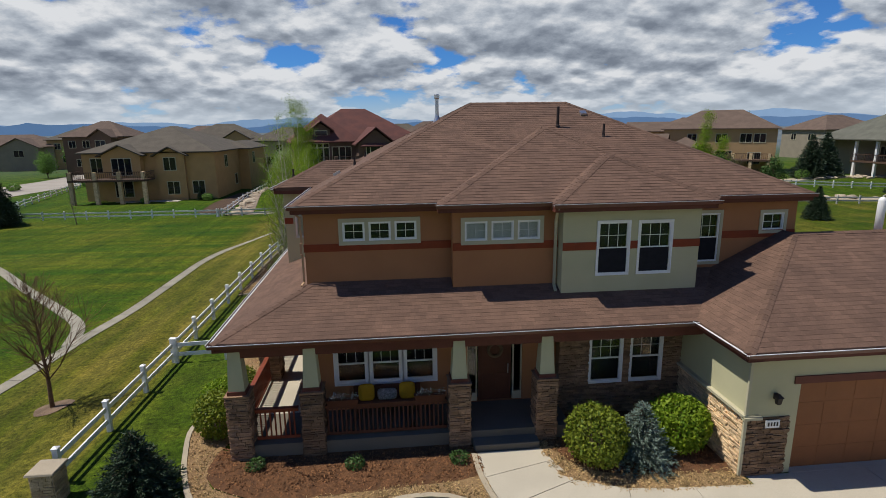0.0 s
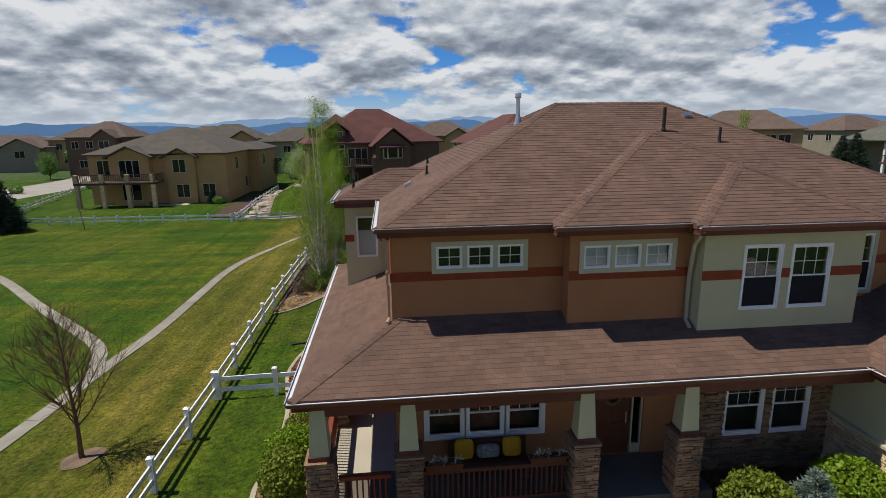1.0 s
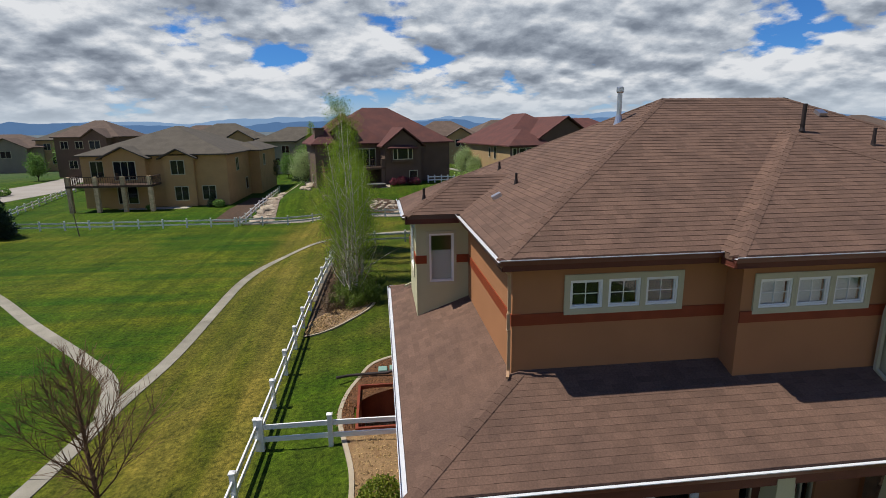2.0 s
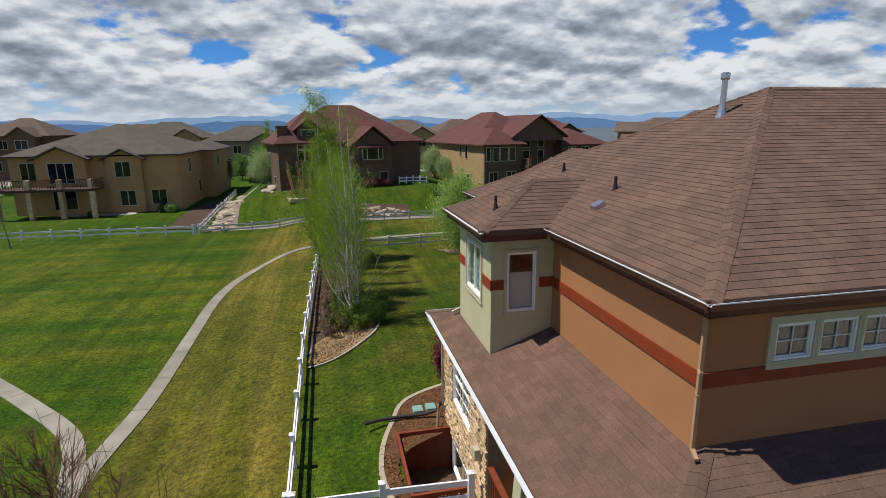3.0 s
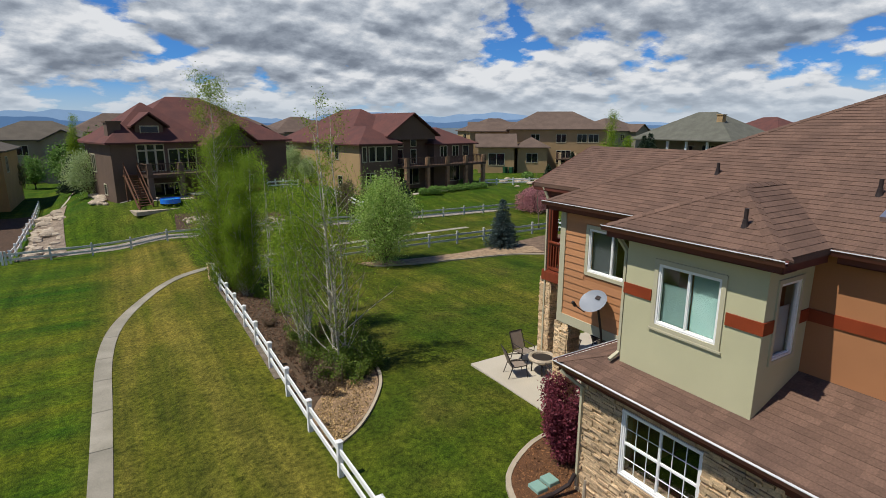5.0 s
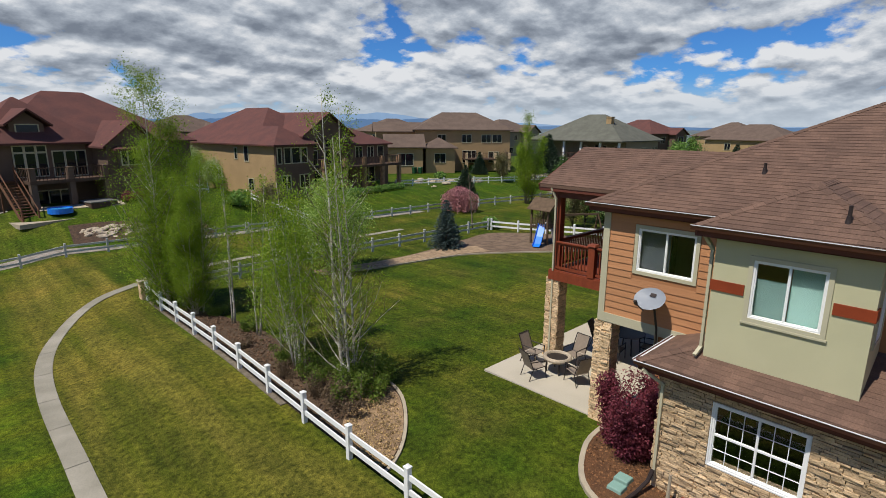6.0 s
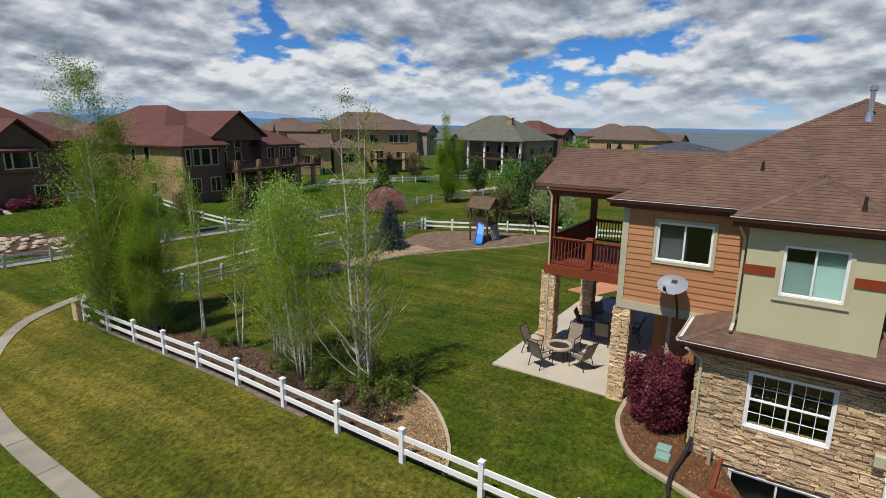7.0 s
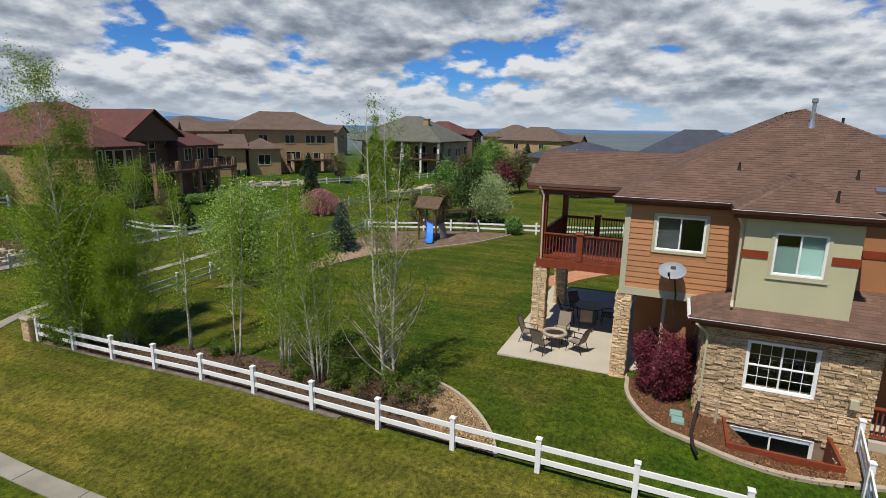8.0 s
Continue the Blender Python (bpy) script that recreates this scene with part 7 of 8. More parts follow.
def build_playset():
    x, y = 17.95, 42.1
    z = ground_z(x, y)
    ob = thing("playset", (x, y, z), "brown wooden playset with a blue slide and swing beam", "playset")
    wood = material("playset_timber", (0.13, 0.085, 0.05), 0.85, 0.3, 4, 40, 0.3)
    for dx in (-0.75, 0.75):
        for dy in (-0.75, 0.75):
            part("post", Geo().box(x + dx - 0.06, y + dy - 0.06, z - 0.1, x + dx + 0.06, y + dy + 0.06, z + 2.75), wood, ob)
    part("platform", Geo().box(x - 0.8, y - 0.8, z + 1.25, x + 0.8, y + 0.8, z + 1.35), wood, ob)
    for k in range(9):
        t = -0.7 + 0.175 * k
        part("slat", Geo().box(x - 0.83, y + t - 0.04, z + 1.35, x - 0.80, y + t + 0.04, z + 2.0), wood, ob)
        part("slat", Geo().box(x + t - 0.04, y - 0.83, z + 1.35, x + t + 0.04, y - 0.80, z + 2.0), wood, ob)
    for s in (-1, 1):
        part("roof_panel", Geo().slab([(x + s * 1.0, y - 1.05, z + 2.65), (x + s * 1.0, y + 1.05, z + 2.65), (x, y + 1.05, z + 3.45), (x, y - 1.05, z + 3.45)], 0.05), wood, ob)
    part("truss", Geo().beam((x - 0.9, y - 1.0, z + 2.70), (x + 0.9, y - 1.0, z + 2.70), 0.05, 0.10), wood, ob)
    part("truss", Geo().beam((x, y - 1.0, z + 2.70), (x, y - 1.0, z + 3.40), 0.05, 0.10), wood, ob)
    a, b = Vector((x - 0.78, y - 0.25, z + 1.45)), Vector((x - 2.0, y - 0.75, z + 0.18))
    slide = Geo()
    d = (b - a).normalized()
    s = d.cross(Vector((0, 0, 1))).normalized() * 0.27
    n = s.cross(d).normalized()
    line = [a - d * 0.15, a, a.lerp(b, 0.5) - Vector((0, 0, 0.04)), b - d * 0.2, b + Vector((d.x * 0.3, d.y * 0.3, 0.0))]
    prof = [(-1.0, 0.16), (-0.9, 0.0), (0.9, 0.0), (1.0, 0.16), (1.06, 0.15), (0.95, -0.05), (-0.95, -0.05), (-1.06, 0.15)]
    for p in line:
        slide.v += [tuple(p + s * u + n * w) for u, w in prof]
    m = len(prof)
    for i in range(len(line) - 1):
        slide.f += [(i * m + j, i * m + (j + 1) % m, (i + 1) * m + (j + 1) % m, (i + 1) * m + j) for j in range(m)]
    part("slide", slide, BLUE_PLASTIC, ob, "bright blue plastic slide")
    wallp = part("climbing_wall", Geo().slab([(x - 0.45, y - 0.85, z + 1.3), (x + 0.75, y - 0.85, z + 1.3), (x + 0.75, y - 1.15, z), (x - 0.45, y - 1.15, z)], 0.05, (0, 1, 0)), material("grey_rock_wall", (0.30, 0.28, 0.26), 0.9, 0.4, 6, 30, 0.5), ob, "grey stone-look climbing wall")
    for k in range(8):
        part("hold", Geo().sphere((x - 0.25 + 0.28 * (k % 4), y - 1.08 + 0.13 * (k // 4), z + 0.35 + 0.45 * (k // 4)), 0.05, 6, 4), ROCK, wallp)
    e = Vector((x + 3.6, y - 2.3, z + 2.15))
    part("swing_beam", Geo().beam((x + 0.8, y - 0.6, z + 2.15), e, 0.10, 0.14), wood, ob)
    for s2 in (-1, 1):
        part("leg", Geo().beam(e, (e.x + 0.35 + s2 * 0.35, e.y + s2 * 0.75, z), 0.09, 0.09), wood, ob)
    for k in (0.35, 0.7):
        p = Vector((x + 0.8, y - 0.6, z + 2.1)).lerp(e, k)
        sw = part("swing", Geo().box(p.x - 0.2, p.y - 0.09, z + 0.5, p.x + 0.2, p.y + 0.09, z + 0.54), DARK_METAL, ob)
        for q in (-0.18, 0.18):
            part("chain", Geo().tube([(p.x + q, p.y, z + 0.54), (p.x + q, p.y, p.z)], 0.012, 4), DARK_METAL, sw)


build_playset()
PLAY_OUT = [(1.0, 46.2), (4.0, 45.2), (7.0, 44.6), (10.5, 43.8), (13.0, 42.0), (15.5, 39.6), (18.0, 37.8), (21.5, 36.5)]
PLAY_IN = [(0.6, 47.5), (4.0, 46.7), (7.4, 46.4), (11.4, 46.9), (15.0, 47.6), (18.6, 47.8), (21.2, 44.0), (22.0, 37.2)]
kerb(PLAY_OUT)
_, spots = bed(PLAY_OUT, PLAY_IN, DIRT, "brown wood-chip bed under the playset", 0.05)
tan_strip = material("tan_gravel_strip", (0.36, 0.25, 0.15), 0.95, 0.4, 3, 25, 0.8)
_, spots = bed([(1.0, 46.4), (4.0, 45.4), (7.0, 44.8), (10.5, 44.1), (12.8, 43.0)], [(0.9, 47.45), (4.1, 46.65), (7.4, 46.35), (11.2, 46.3), (13.6, 45.2)], tan_strip, "tan gravel strip along the lawn's edge", 0.07)
put(make_conifer("blue_spruce", "blue-grey spruce in the bed behind the lawn", random.Random(71), 3.7, 1.25, leaf_material("blue_grey_needles", (0.03, 0.055, 0.05), (0.09, 0.13, 0.125), 0.1), 0.16, 1.3), 11.7, 46.4)
put(make_crown_tree("round_tree", "round crowned tree with fresh green leaves", random.Random(72), 5.9, 2.25, LEAF_ROUND, 20000, 0.066, 0.05, 34), 2.2, 46.6)
put(make_shrub("side_shrub", "green leafy shrub beside the white fence", random.Random(73), 0.7, 0.7, 1.6, LEAF_MID, 1500, 0.08), 22.0, 36.4)
# terracotta path east of the patio
geo, _ = ribbon([(8.2, 30.6), (10.2, 29.9), (12.0, 28.8), (14.5, 27.0), (18, 25)], 1.6, 0.06)
single("garden_path", geo, material("terracotta_pavers", (0.50, 0.23, 0.12), 0.9, 0.2, 3, 20, 0.4), "curved terracotta-coloured garden path behind the patio", "path", kind="structure")


def boulders(spots, label, group, rng, size=(0.25, 0.6)):
    for x, y in spots:
        s = rng.uniform(*size)
        g = Geo().sphere((0, 0, 0), 1, 9, 6)
        f = [1 + 0.35 * noise.noise(Vector(p) * 1.3 + Vector((x, y, 0))) for p in g.v]
        z = ground_z(x, y)
        a, b = rng.uniform(0.8, 1.5), rng.uniform(0.7, 1.1)
        g.v = [(x + p[0] * k * s * a, y + p[1] * k * s, z + s * 0.3 + p[2] * k * s * b * 0.6) for p, k in zip(g.v, f)]
        single("boulder", g, ROCK, label, "boulder", base=(x, y, z), group=group)


rng = random.Random(14)
_, _ = bed([(-8.4, 64.3), (-5.0, 63.9), (-3.0, 62.9), (1.4, 62.9)], [(-8.2, 67.2), (-5.0, 67.2), (-2.0, 66.4), (1.2, 66.2)], DARK_MULCH, "dark bark mulch round a rock garden", 0.05)
geo, _ = ribbon([(-19.0, 62.9), (-10.5, 63.3), (-3.0, 62.4), (4.0, 62.2), (12, 61.4), (22, 60.9)], 1.3, 0.04)
single("path", geo, material("grey_gravel_strip", (0.30, 0.26, 0.215), 0.95, 0.4, 3, 25, 0.7), "grey gravel strip behind the weathered fence", "gravel strip", kind="structure")
_, _ = bed([(-18.9, 62.3), (-18.6, 67.0), (-18.7, 72.0), (-18.9, 80.0)], [(-15.9, 62.6), (-16.2, 67.0), (-16.4, 72.0), (-16.6, 80.0)], material("pale_rubble", (0.31, 0.245, 0.18), 0.95, 0.4, 2.0, 14, 1.0, bump_dist=0.08, tone=(0.19, 0.145, 0.105)), "pale rubble slope between two houses", 0.08)
boulders([(-17.4 + rng.uniform(-1.3, 1.3) * (1 - (y - 62) / 40) - (y - 62) * 0.015, y) for y in [62.5 + 0.28 * i for i in range(54)]], "pale tan boulder in a rock slope between houses", "boulders between the houses", rng, (0.18, 0.5))
# Mulch slope; its dark colour also carries the shade between house and fence.
_, _ = bed([(-22.6, 64.5), (-22.6, 69.0), (-22.6, 74.0), (-22.3, 82.0)], [(-19.3, 64.0), (-19.1, 69.0), (-19.1, 74.0), (-19.4, 82.0)], DARK_MULCH, "brown mulch slope, darkened for shade, between the yellow house and the fence", 0.06)
boulders([(-3.3 + rng.uniform(0, 3.8), 63.4 + rng.uniform(0, 2.4)) for _ in range(44)] + [(-7.6 + rng.uniform(0, 4.4), 64.9 + rng.uniform(0, 1.6)) for _ in range(70)], "pale tan boulder in a rock garden", "boulders below the brown house", rng, (0.12, 0.30))
boulders([(-13.6 + rng.uniform(-0.45, 0.45), 72.2 + 0.45 * i) for i in range(16)] + [(36 + rng.uniform(-4, 8), 74 + rng.uniform(-3, 5)) for _ in range(24)], "pale tan boulder beside a lawn", "boulders beside the lawns", rng)
for pts, w in (([(53, 70.5), (60, 73), (70, 75), (80, 75)], 2.6), ([(46, 61.0), (52, 59.4), (58, 58), (68, 57)], 2.2)):
    geo, _ = ribbon(pts, w, 0.05, 0.1, 1.0)
    single("path", geo, KERB, "pale gravel strip along a far lawn", "gravel strip", kind="structure")
boulders([(47 + rng.uniform(0, 18), 59.6 + rng.uniform(-1.2, 0.8)) for _ in range(16)] + [(56 + rng.uniform(0, 16), 72.6 + rng.uniform(-1.0, 1.5)) for _ in range(16)], "pale tan boulder beside a lawn", "boulders beside the lawns", rng)
# pale yards and streets between the far houses
geo, _ = ribbon([(-64, 62), (-61.5, 82), (-60.5, 100), (-61, 118), (-68, 150)], 12.0, 0.05, 0.1, 2.0)
single("road", geo, ASPHALT, "pale concrete street behind the park", "road", kind="structure")
geo, _ = ribbon([(-14.2, 72), (-14.0, 84), (-12, 98), (0, 104), (30, 106), (60, 110)], 6.0, 0.05, 0.1, 2.0)
single("road", geo, ASPHALT, "pale concrete street behind the houses", "road", kind="structure")
for pts, w, m in (([(-36, 74.6), (-28, 74.2)], 1.6, CONCRETE), ([(-9.5, 70.6), (-3.5, 70.6)], 1.2, KERB), ([(17.5, 71.2), (28, 73.2)], 1.0, CONCRETE)):
    geo, _ = ribbon(pts, w, 0.05, 0.1, 1.0)
    single("path", geo, m, "pale concrete strip between the far yards", "footpath", kind="structure")

# ---------------------------------------------------------------- neighbours


def far_window(owner, axis, at, u, z, w, h, out, lights=1, trim=TRIM):
    """A window proud of a far wall: casing, dark pane and mullions."""
    def bx(geo, u0, u1, za, zb, d0, d1):
        p, q = sorted((at + out * d0, at + out * d1))
        geo.box(*((p, u0, za, q, u1, zb) if axis == "x" else (u0, p, za, u1, q, zb)))

    ob_g = Geo()
    f = 0.09
    for u0, u1, za, zb in ((u - w / 2 - f, u - w / 2, z - f, z + h + f), (u + w / 2, u + w / 2 + f, z - f, z + h + f), (u - w / 2, u + w / 2, z + h, z + h + f), (u - w / 2, u + w / 2, z - f, z)):
        bx(ob_g, u0, u1, za, zb, 0.0, 0.06)
    ob = part("window", ob_g, trim, owner)
    p = Geo()
    bx(p, u - w / 2, u + w / 2, z, z + h, 0.005, 0.02)
    part("pane", p, DARK_GLASS, ob)
    for k in range(1, lights):
        m = Geo()
        c = u - w / 2 + w * k / lights
        bx(m, c - 0.04, c + 0.04, z, z + h, 0.02, 0.05)
        part("mullion", m, trim, ob)


def far_house(x, y, z0, turn, label, blocks, windows=(), decks=(), chimneys=(), group=""):
    """blocks: (x0, y0, x1, y1, base, eave, slope, wall material, roof material, hip or gable axis). windows: (wall, at, u, z, w, h, lights)."""
    ob = turned_thing("house", (x, y, z0), turn, label, "house", group)
    for x0, y0, x1, y1, zb, ze, slope, wm, rm, kind in blocks:
        part("wall", Geo().box(x0, y0, zb, x1, y1, ze), wm, ob)
        o = 0.5
        g = Geo()
        zo = ze - 0.05
        if kind == "hip":
            for p in hip_planes(x0 - o, y0 - o, x1 + o, y1 + o, zo, slope)[0]:
                g.slab(p, 0.16)
        elif kind == "y":
            h = (x1 - x0) / 2 + o
            m, zr = (x0 + x1) / 2, zo + h * slope
            g.slab([(x0 - o, y0 - o, zo), (m, y0 - o, zr), (m, y1, zr), (x0 - o, y1, zo)], 0.16)
            g.slab([(x1 + o, y1, zo), (m, y1, zr), (m, y0 - o, zr), (x1 + o, y0 - o, zo)], 0.16)
            part("gable", Geo().slab([(x0, y0, ze), (x1, y0, ze), (m, y0, ze + (x1 - x0) / 2 * slope)], 0.2, (0, 1, 0)), wm, ob)
        elif kind == "wall":
            continue
        else:
            h = (y1 - y0) / 2 + o
            m, zr = (y0 + y1) / 2, zo + h * slope
            g.slab([(x0 - o, y0 - o, zo), (x1 + o, y0 - o, zo), (x1 + o, m, zr), (x0 - o, m, zr)], 0.16)
            g.slab([(x1 + o, y1 + o, zo), (x0 - o, y1 + o, zo), (x0 - o, m, zr), (x1 + o, m, zr)], 0.16)
            for xx, s in ((x0, 1), (x1 - 0.2, 1)):
                part("gable", Geo().slab([(xx, y0, ze), (xx, y1, ze), (xx, m, ze + (y1 - y0) / 2 * slope)], 0.2, (1, 0, 0)), wm, ob)
        part("roof", g, rm, ob)
    for w, at, u, z, ww, hh, lights in windows:
        far_window(ob, "y" if w in "sn" else "x", at, u, z, ww, hh, -1 if w in "sw" else 1, lights)
    for x0, y0, x1, y1, z, wood, pm in decks:
        d = part("deck", Geo().box(x0, y0, z - 0.25, x1, y1, z), wood, ob)
        n = max(1, round((x1 - x0) / 3))
        for k in range(n + 1):
            px = x0 + 0.25 + (x1 - x0 - 0.5) * k / n
            part("deck_pillar", Geo().box(px - 0.22, y0 + 0.05, -0.4, px + 0.22, y0 + 0.49, z + 1.0), pm, d)
        for (ax, ay), (bx_, by) in (((x0, y0 + 0.27), (x1, y0 + 0.27)), ((x0 + 0.05, y0), (x0 + 0.05, y1)), ((x1 - 0.05, y0), (x1 - 0.05, y1))):
            part("deck_rail", Geo().beam((ax, ay, z + 0.95), (bx_, by, z + 0.95), 0.08, 0.08), wood, d)
            m = max(2, int(math.hypot(bx_ - ax, by - ay) / 0.25))
            for k in range(m + 1):
                q = (ax + (bx_ - ax) * k / m, ay + (by - ay) * k / m)
                part("baluster", Geo().box(q[0] - 0.02, q[1] - 0.02, z, q[0] + 0.02, q[1] + 0.02, z + 0.92), wood, d)
    for cx_, cy_, w, z1, m in chimneys:
        part("chimney", Geo().box(cx_ - w / 2, cy_ - w / 2, 2, cx_ + w / 2, cy_ + w / 2, z1).box(cx_ - w / 2 - 0.1, cy_ - w / 2 - 0.1, z1, cx_ + w / 2 + 0.1, cy_ + w / 2 + 0.1, z1 + 0.15), m, ob)
    return ob


DWOOD = material("dark_deck_wood", (0.10, 0.06, 0.04), 0.8, 0.2, 3, 30, 0.2)
Y, G_ = YELLOW_STUCCO, SHINGLE_GREY
far_house(-40.6, 76.0, -0.5, 0, "yellow-tan two-level house with a grey hip roof and rear deck",
          [(0, 0, 17.0, 20, -1, 6.35, 0.38, Y, G_, "hip"), (3.0, -1.0, 7.8, 3, -1, 6.0, 0.48, Y, G_, "y"), (9.6, -0.5, 13.2, 3, -1, 5.9, 0.5, Y, G_, "y"), (14, 12, 18.5, 24, -1, 6.3, 0.4, Y, G_, "hip"),
           (4, 6, 13, 16, 5, 6.6, 0.5, Y, G_, "hip")],
          [("s", -0.5, 11.3, 3.9, 1.5, 1.6, 2), ("s", -0.5, 11.5, 0.7, 1.5, 1.6, 2), ("s", 0.0, 14.6, 0.7, 1.5, 1.6, 2), ("s", -1.0, 5.4, 3.4, 2.4, 2.1, 3), ("s", 0.0, 1.8, 3.7, 1.4, 1.8, 2), ("s", -1.0, 5.4, 0.5, 2.2, 2.0, 2), ("e", 17.0, 5.0, 3.9, 1.3, 1.6, 2), ("e", 17.0, 9.5, 1.0, 1.2, 1.5, 1), ("e", 18.5, 15.0, 3.9, 1.3, 1.6, 2)],
          [(0.0, -4.0, 9.4, -1.0, 3.0, DWOOD, STONE)])
BR, RED = BROWN_STUCCO, SHINGLE_RED
HA = (-12.3, 72.4, 1.6)
far_house(*HA, 14, "dark brown house with a steep red-brown roof and rear deck",
          [(0.9, 0.02, 17.3, 13, -1.8, 5.3, 0.635, BR, RED, "hip"), (0, 0, 8.4, 8.2, -1.8, 5.3, 0.80, BR, RED, "hip"), (7.95, -2.5, 12.55, 6, -1.8, 4.95, 0.78, BR, RED, "y"),
           (2.4, 0.6, 4.8, 4.6, 5.6, 6.75, 0.75, BR, RED, "y"), (8.7, -3.0, 11.4, -2.4, 3.0, 4.75, 0.35, BR, RED, "hip")],
          [("s", -3.0, 10.05, 3.35, 1.2, 1.2, 1), ("s", -3.0, 9.1, 3.35, 0.42, 1.2, 1), ("s", -3.0, 11.0, 3.35, 0.42, 1.2, 1), ("s", -2.5, 11.5, 0.5, 0.9, 1.3, 1),
           ("s", 0.0, 2.5, 4.55, 0.62, 0.42, 1), ("s", 0.0, 3.3, 4.55, 0.62, 0.42, 1), ("s", 0.0, 4.1, 4.55, 0.62, 0.42, 1),
           ("s", 0.0, 2.5, 2.6, 0.62, 1.8, 1), ("s", 0.0, 3.3, 2.6, 0.62, 1.8, 1), ("s", 0.0, 4.1, 2.6, 0.62, 1.8, 1), ("s", 0.0, 6.6, 2.5, 1.5, 2.0, 2), ("s", 0.0, 5.3, 2.5, 0.8, 2.0, 1),
           ("s", 0.6, 3.6, 6.1, 1.5, 0.55, 1), ("s", 0.0, 4.6, -0.9, 2.6, 2.2, 3), ("w", 0.0, 6, 2.4, 1.2, 1.6, 2), ("w", 0.0, 3, 0.4, 0.7, 0.9, 1)],
          [(2.0, -2.7, 7.9, 0.0, 2.4, DWOOD, BR)], [(0.75, 1.4, 1.1, 7.0, BR)])
timber = material("stair_timber", (0.17, 0.08, 0.045), 0.85, 0.2, 3, 30, 0.2)
stairs = turned_thing("deck_stairs", HA, 14, "brown wooden stairs up to the rear deck", "stairs")
for k in range(15):
    part("tread", Geo().box(0.72, -4.0 + 0.22 * k, -0.55 + 0.20 * k, 1.72, -3.74 + 0.22 * k, -0.49 + 0.20 * k), timber, stairs)
for x in (0.68, 1.76):
    part("stringer", Geo().beam((x, -4.05, -0.68), (x, -0.75, 2.32), 0.06, 0.26), timber, stairs)
    part("stair_rail", Geo().beam((x, -4.05, 0.35), (x, -0.75, 3.35), 0.06, 0.08), timber, stairs)
    for q in (-4.0, -0.8):
        part("newel_post", Geo().box(x - 0.05, q - 0.05, -0.7, x + 0.05, q + 0.05, (0.5 if q < -2 else 3.5)), timber, stairs)
part("landing", Geo().box(0.65, -0.8, 2.2, 2.0, -0.05, 2.4), timber, stairs)
tub = turned_thing("hot_tub", HA, 14, "dark brown hot tub with a pale lid beside the deck", "hot tub")
part("shell", Geo().box(5.4, -4.2, -0.35, 7.5, -2.3, 0.45), DWOOD, tub, bevel=0.05)
part("lid", Geo().box(5.36, -4.24, 0.45, 7.54, -2.26, 0.56), material("pale_tub_lid", (0.17, 0.165, 0.155), 0.6), tub, "pale grey lid", bevel=0.03)
pad = turned_thing("paving", HA, 14, "pale pinkish paving below the deck", "paving", kind="structure")
part("slab", Geo().box(0.0, -5.2, -0.75, 8.0, -0.05, -0.42), KERB, pad)
px_, py_ = -8.2, 69.4
gz = ground_z(px_, py_)
pool = thing("paddling_pool", (px_, py_, gz), "round bright blue paddling pool on the paving", "paddling pool")
part("wall", Geo().tube([(px_, py_, gz), (px_, py_, gz + 0.40)], 0.85, 24, caps=False), BLUE_PLASTIC, pool)
part("water", Geo().tube([(px_, py_, gz + 0.28), (px_, py_, gz + 0.32)], 0.83, 24), material("pool_water", (0.05, 0.35, 0.75), 0.15), pool, "light blue water")
BEIGE = TAN_STUCCO_FAR
far_house(11.9, 72.9, 0.9, 10, "brown and tan house with red-brown gabled roof and deck",
          [(0, 3.0, 12.4, 20, -1.5, 5.45, 0.62, BR, RED, "hip"), (-0.04, 0, 5.2, 9, -1.5, 5.45, 0.625, BR, RED, "hip"), (-0.06, 0.25, 0.3, 17.8, -1.5, 5.38, 0.01, BEIGE, RED, "wall"), (4.4, 2.2, 11.7, 9, -1.5, 6.2, 0.1, BR, RED, "wall"),
           (4.4, 0.7, 11.7, 10, 5.75, 6.3, 0.66, BR, RED, "y"), (11.7, 0.9, 18.8, 12, -1.5, 5.2, 0.5, BR, RED, "hip")],
          [("s", 0.0, 0.45, 3.4, 0.45, 1.6, 1), ("s", 0.0, 1.5, 3.4, 0.75, 1.6, 1), ("s", 0.0, 2.65, 3.4, 1.05, 1.6, 1), ("s", 0.0, 3.8, 3.4, 0.75, 1.6, 1), ("s", 0.0, 3.7, 0.6, 1.2, 1.4, 2), ("s", 0.0, 1.2, 0.6, 1.1, 1.4, 2),
           ("w", -0.06, 5.2, 3.5, 0.7, 1.6, 1), ("w", -0.06, 7.2, 3.7, 0.45, 1.2, 1), ("w", -0.06, 4.6, 0.3, 0.9, 1.2, 1),
           ("s", 2.2, 6.8, 4.9, 1.6, 1.2, 1), ("s", 2.2, 9.3, 4.9, 0.8, 1.25, 1), ("s", 2.2, 9.3, 2.75, 0.8, 1.7, 1), ("s", 2.2, 6.6, 2.75, 1.9, 1.7, 2), ("s", 2.2, 8.0, 0.1, 4.2, 2.0, 4),
           ("s", 0.9, 13.3, 3.5, 1.1, 1.3, 2), ("s", 0.9, 15.4, 3.5, 1.0, 1.3, 2), ("s", 0.9, 17.3, 3.5, 1.0, 1.3, 1), ("s", 0.9, 15.0, 0.3, 2.2, 1.9, 2)],
          [(5.1, -1.8, 18.5, 2.0, 2.7, DWOOD, STONE_DARK)])
T, TN = TAN_STUCCO_FAR, SHINGLE_TAN
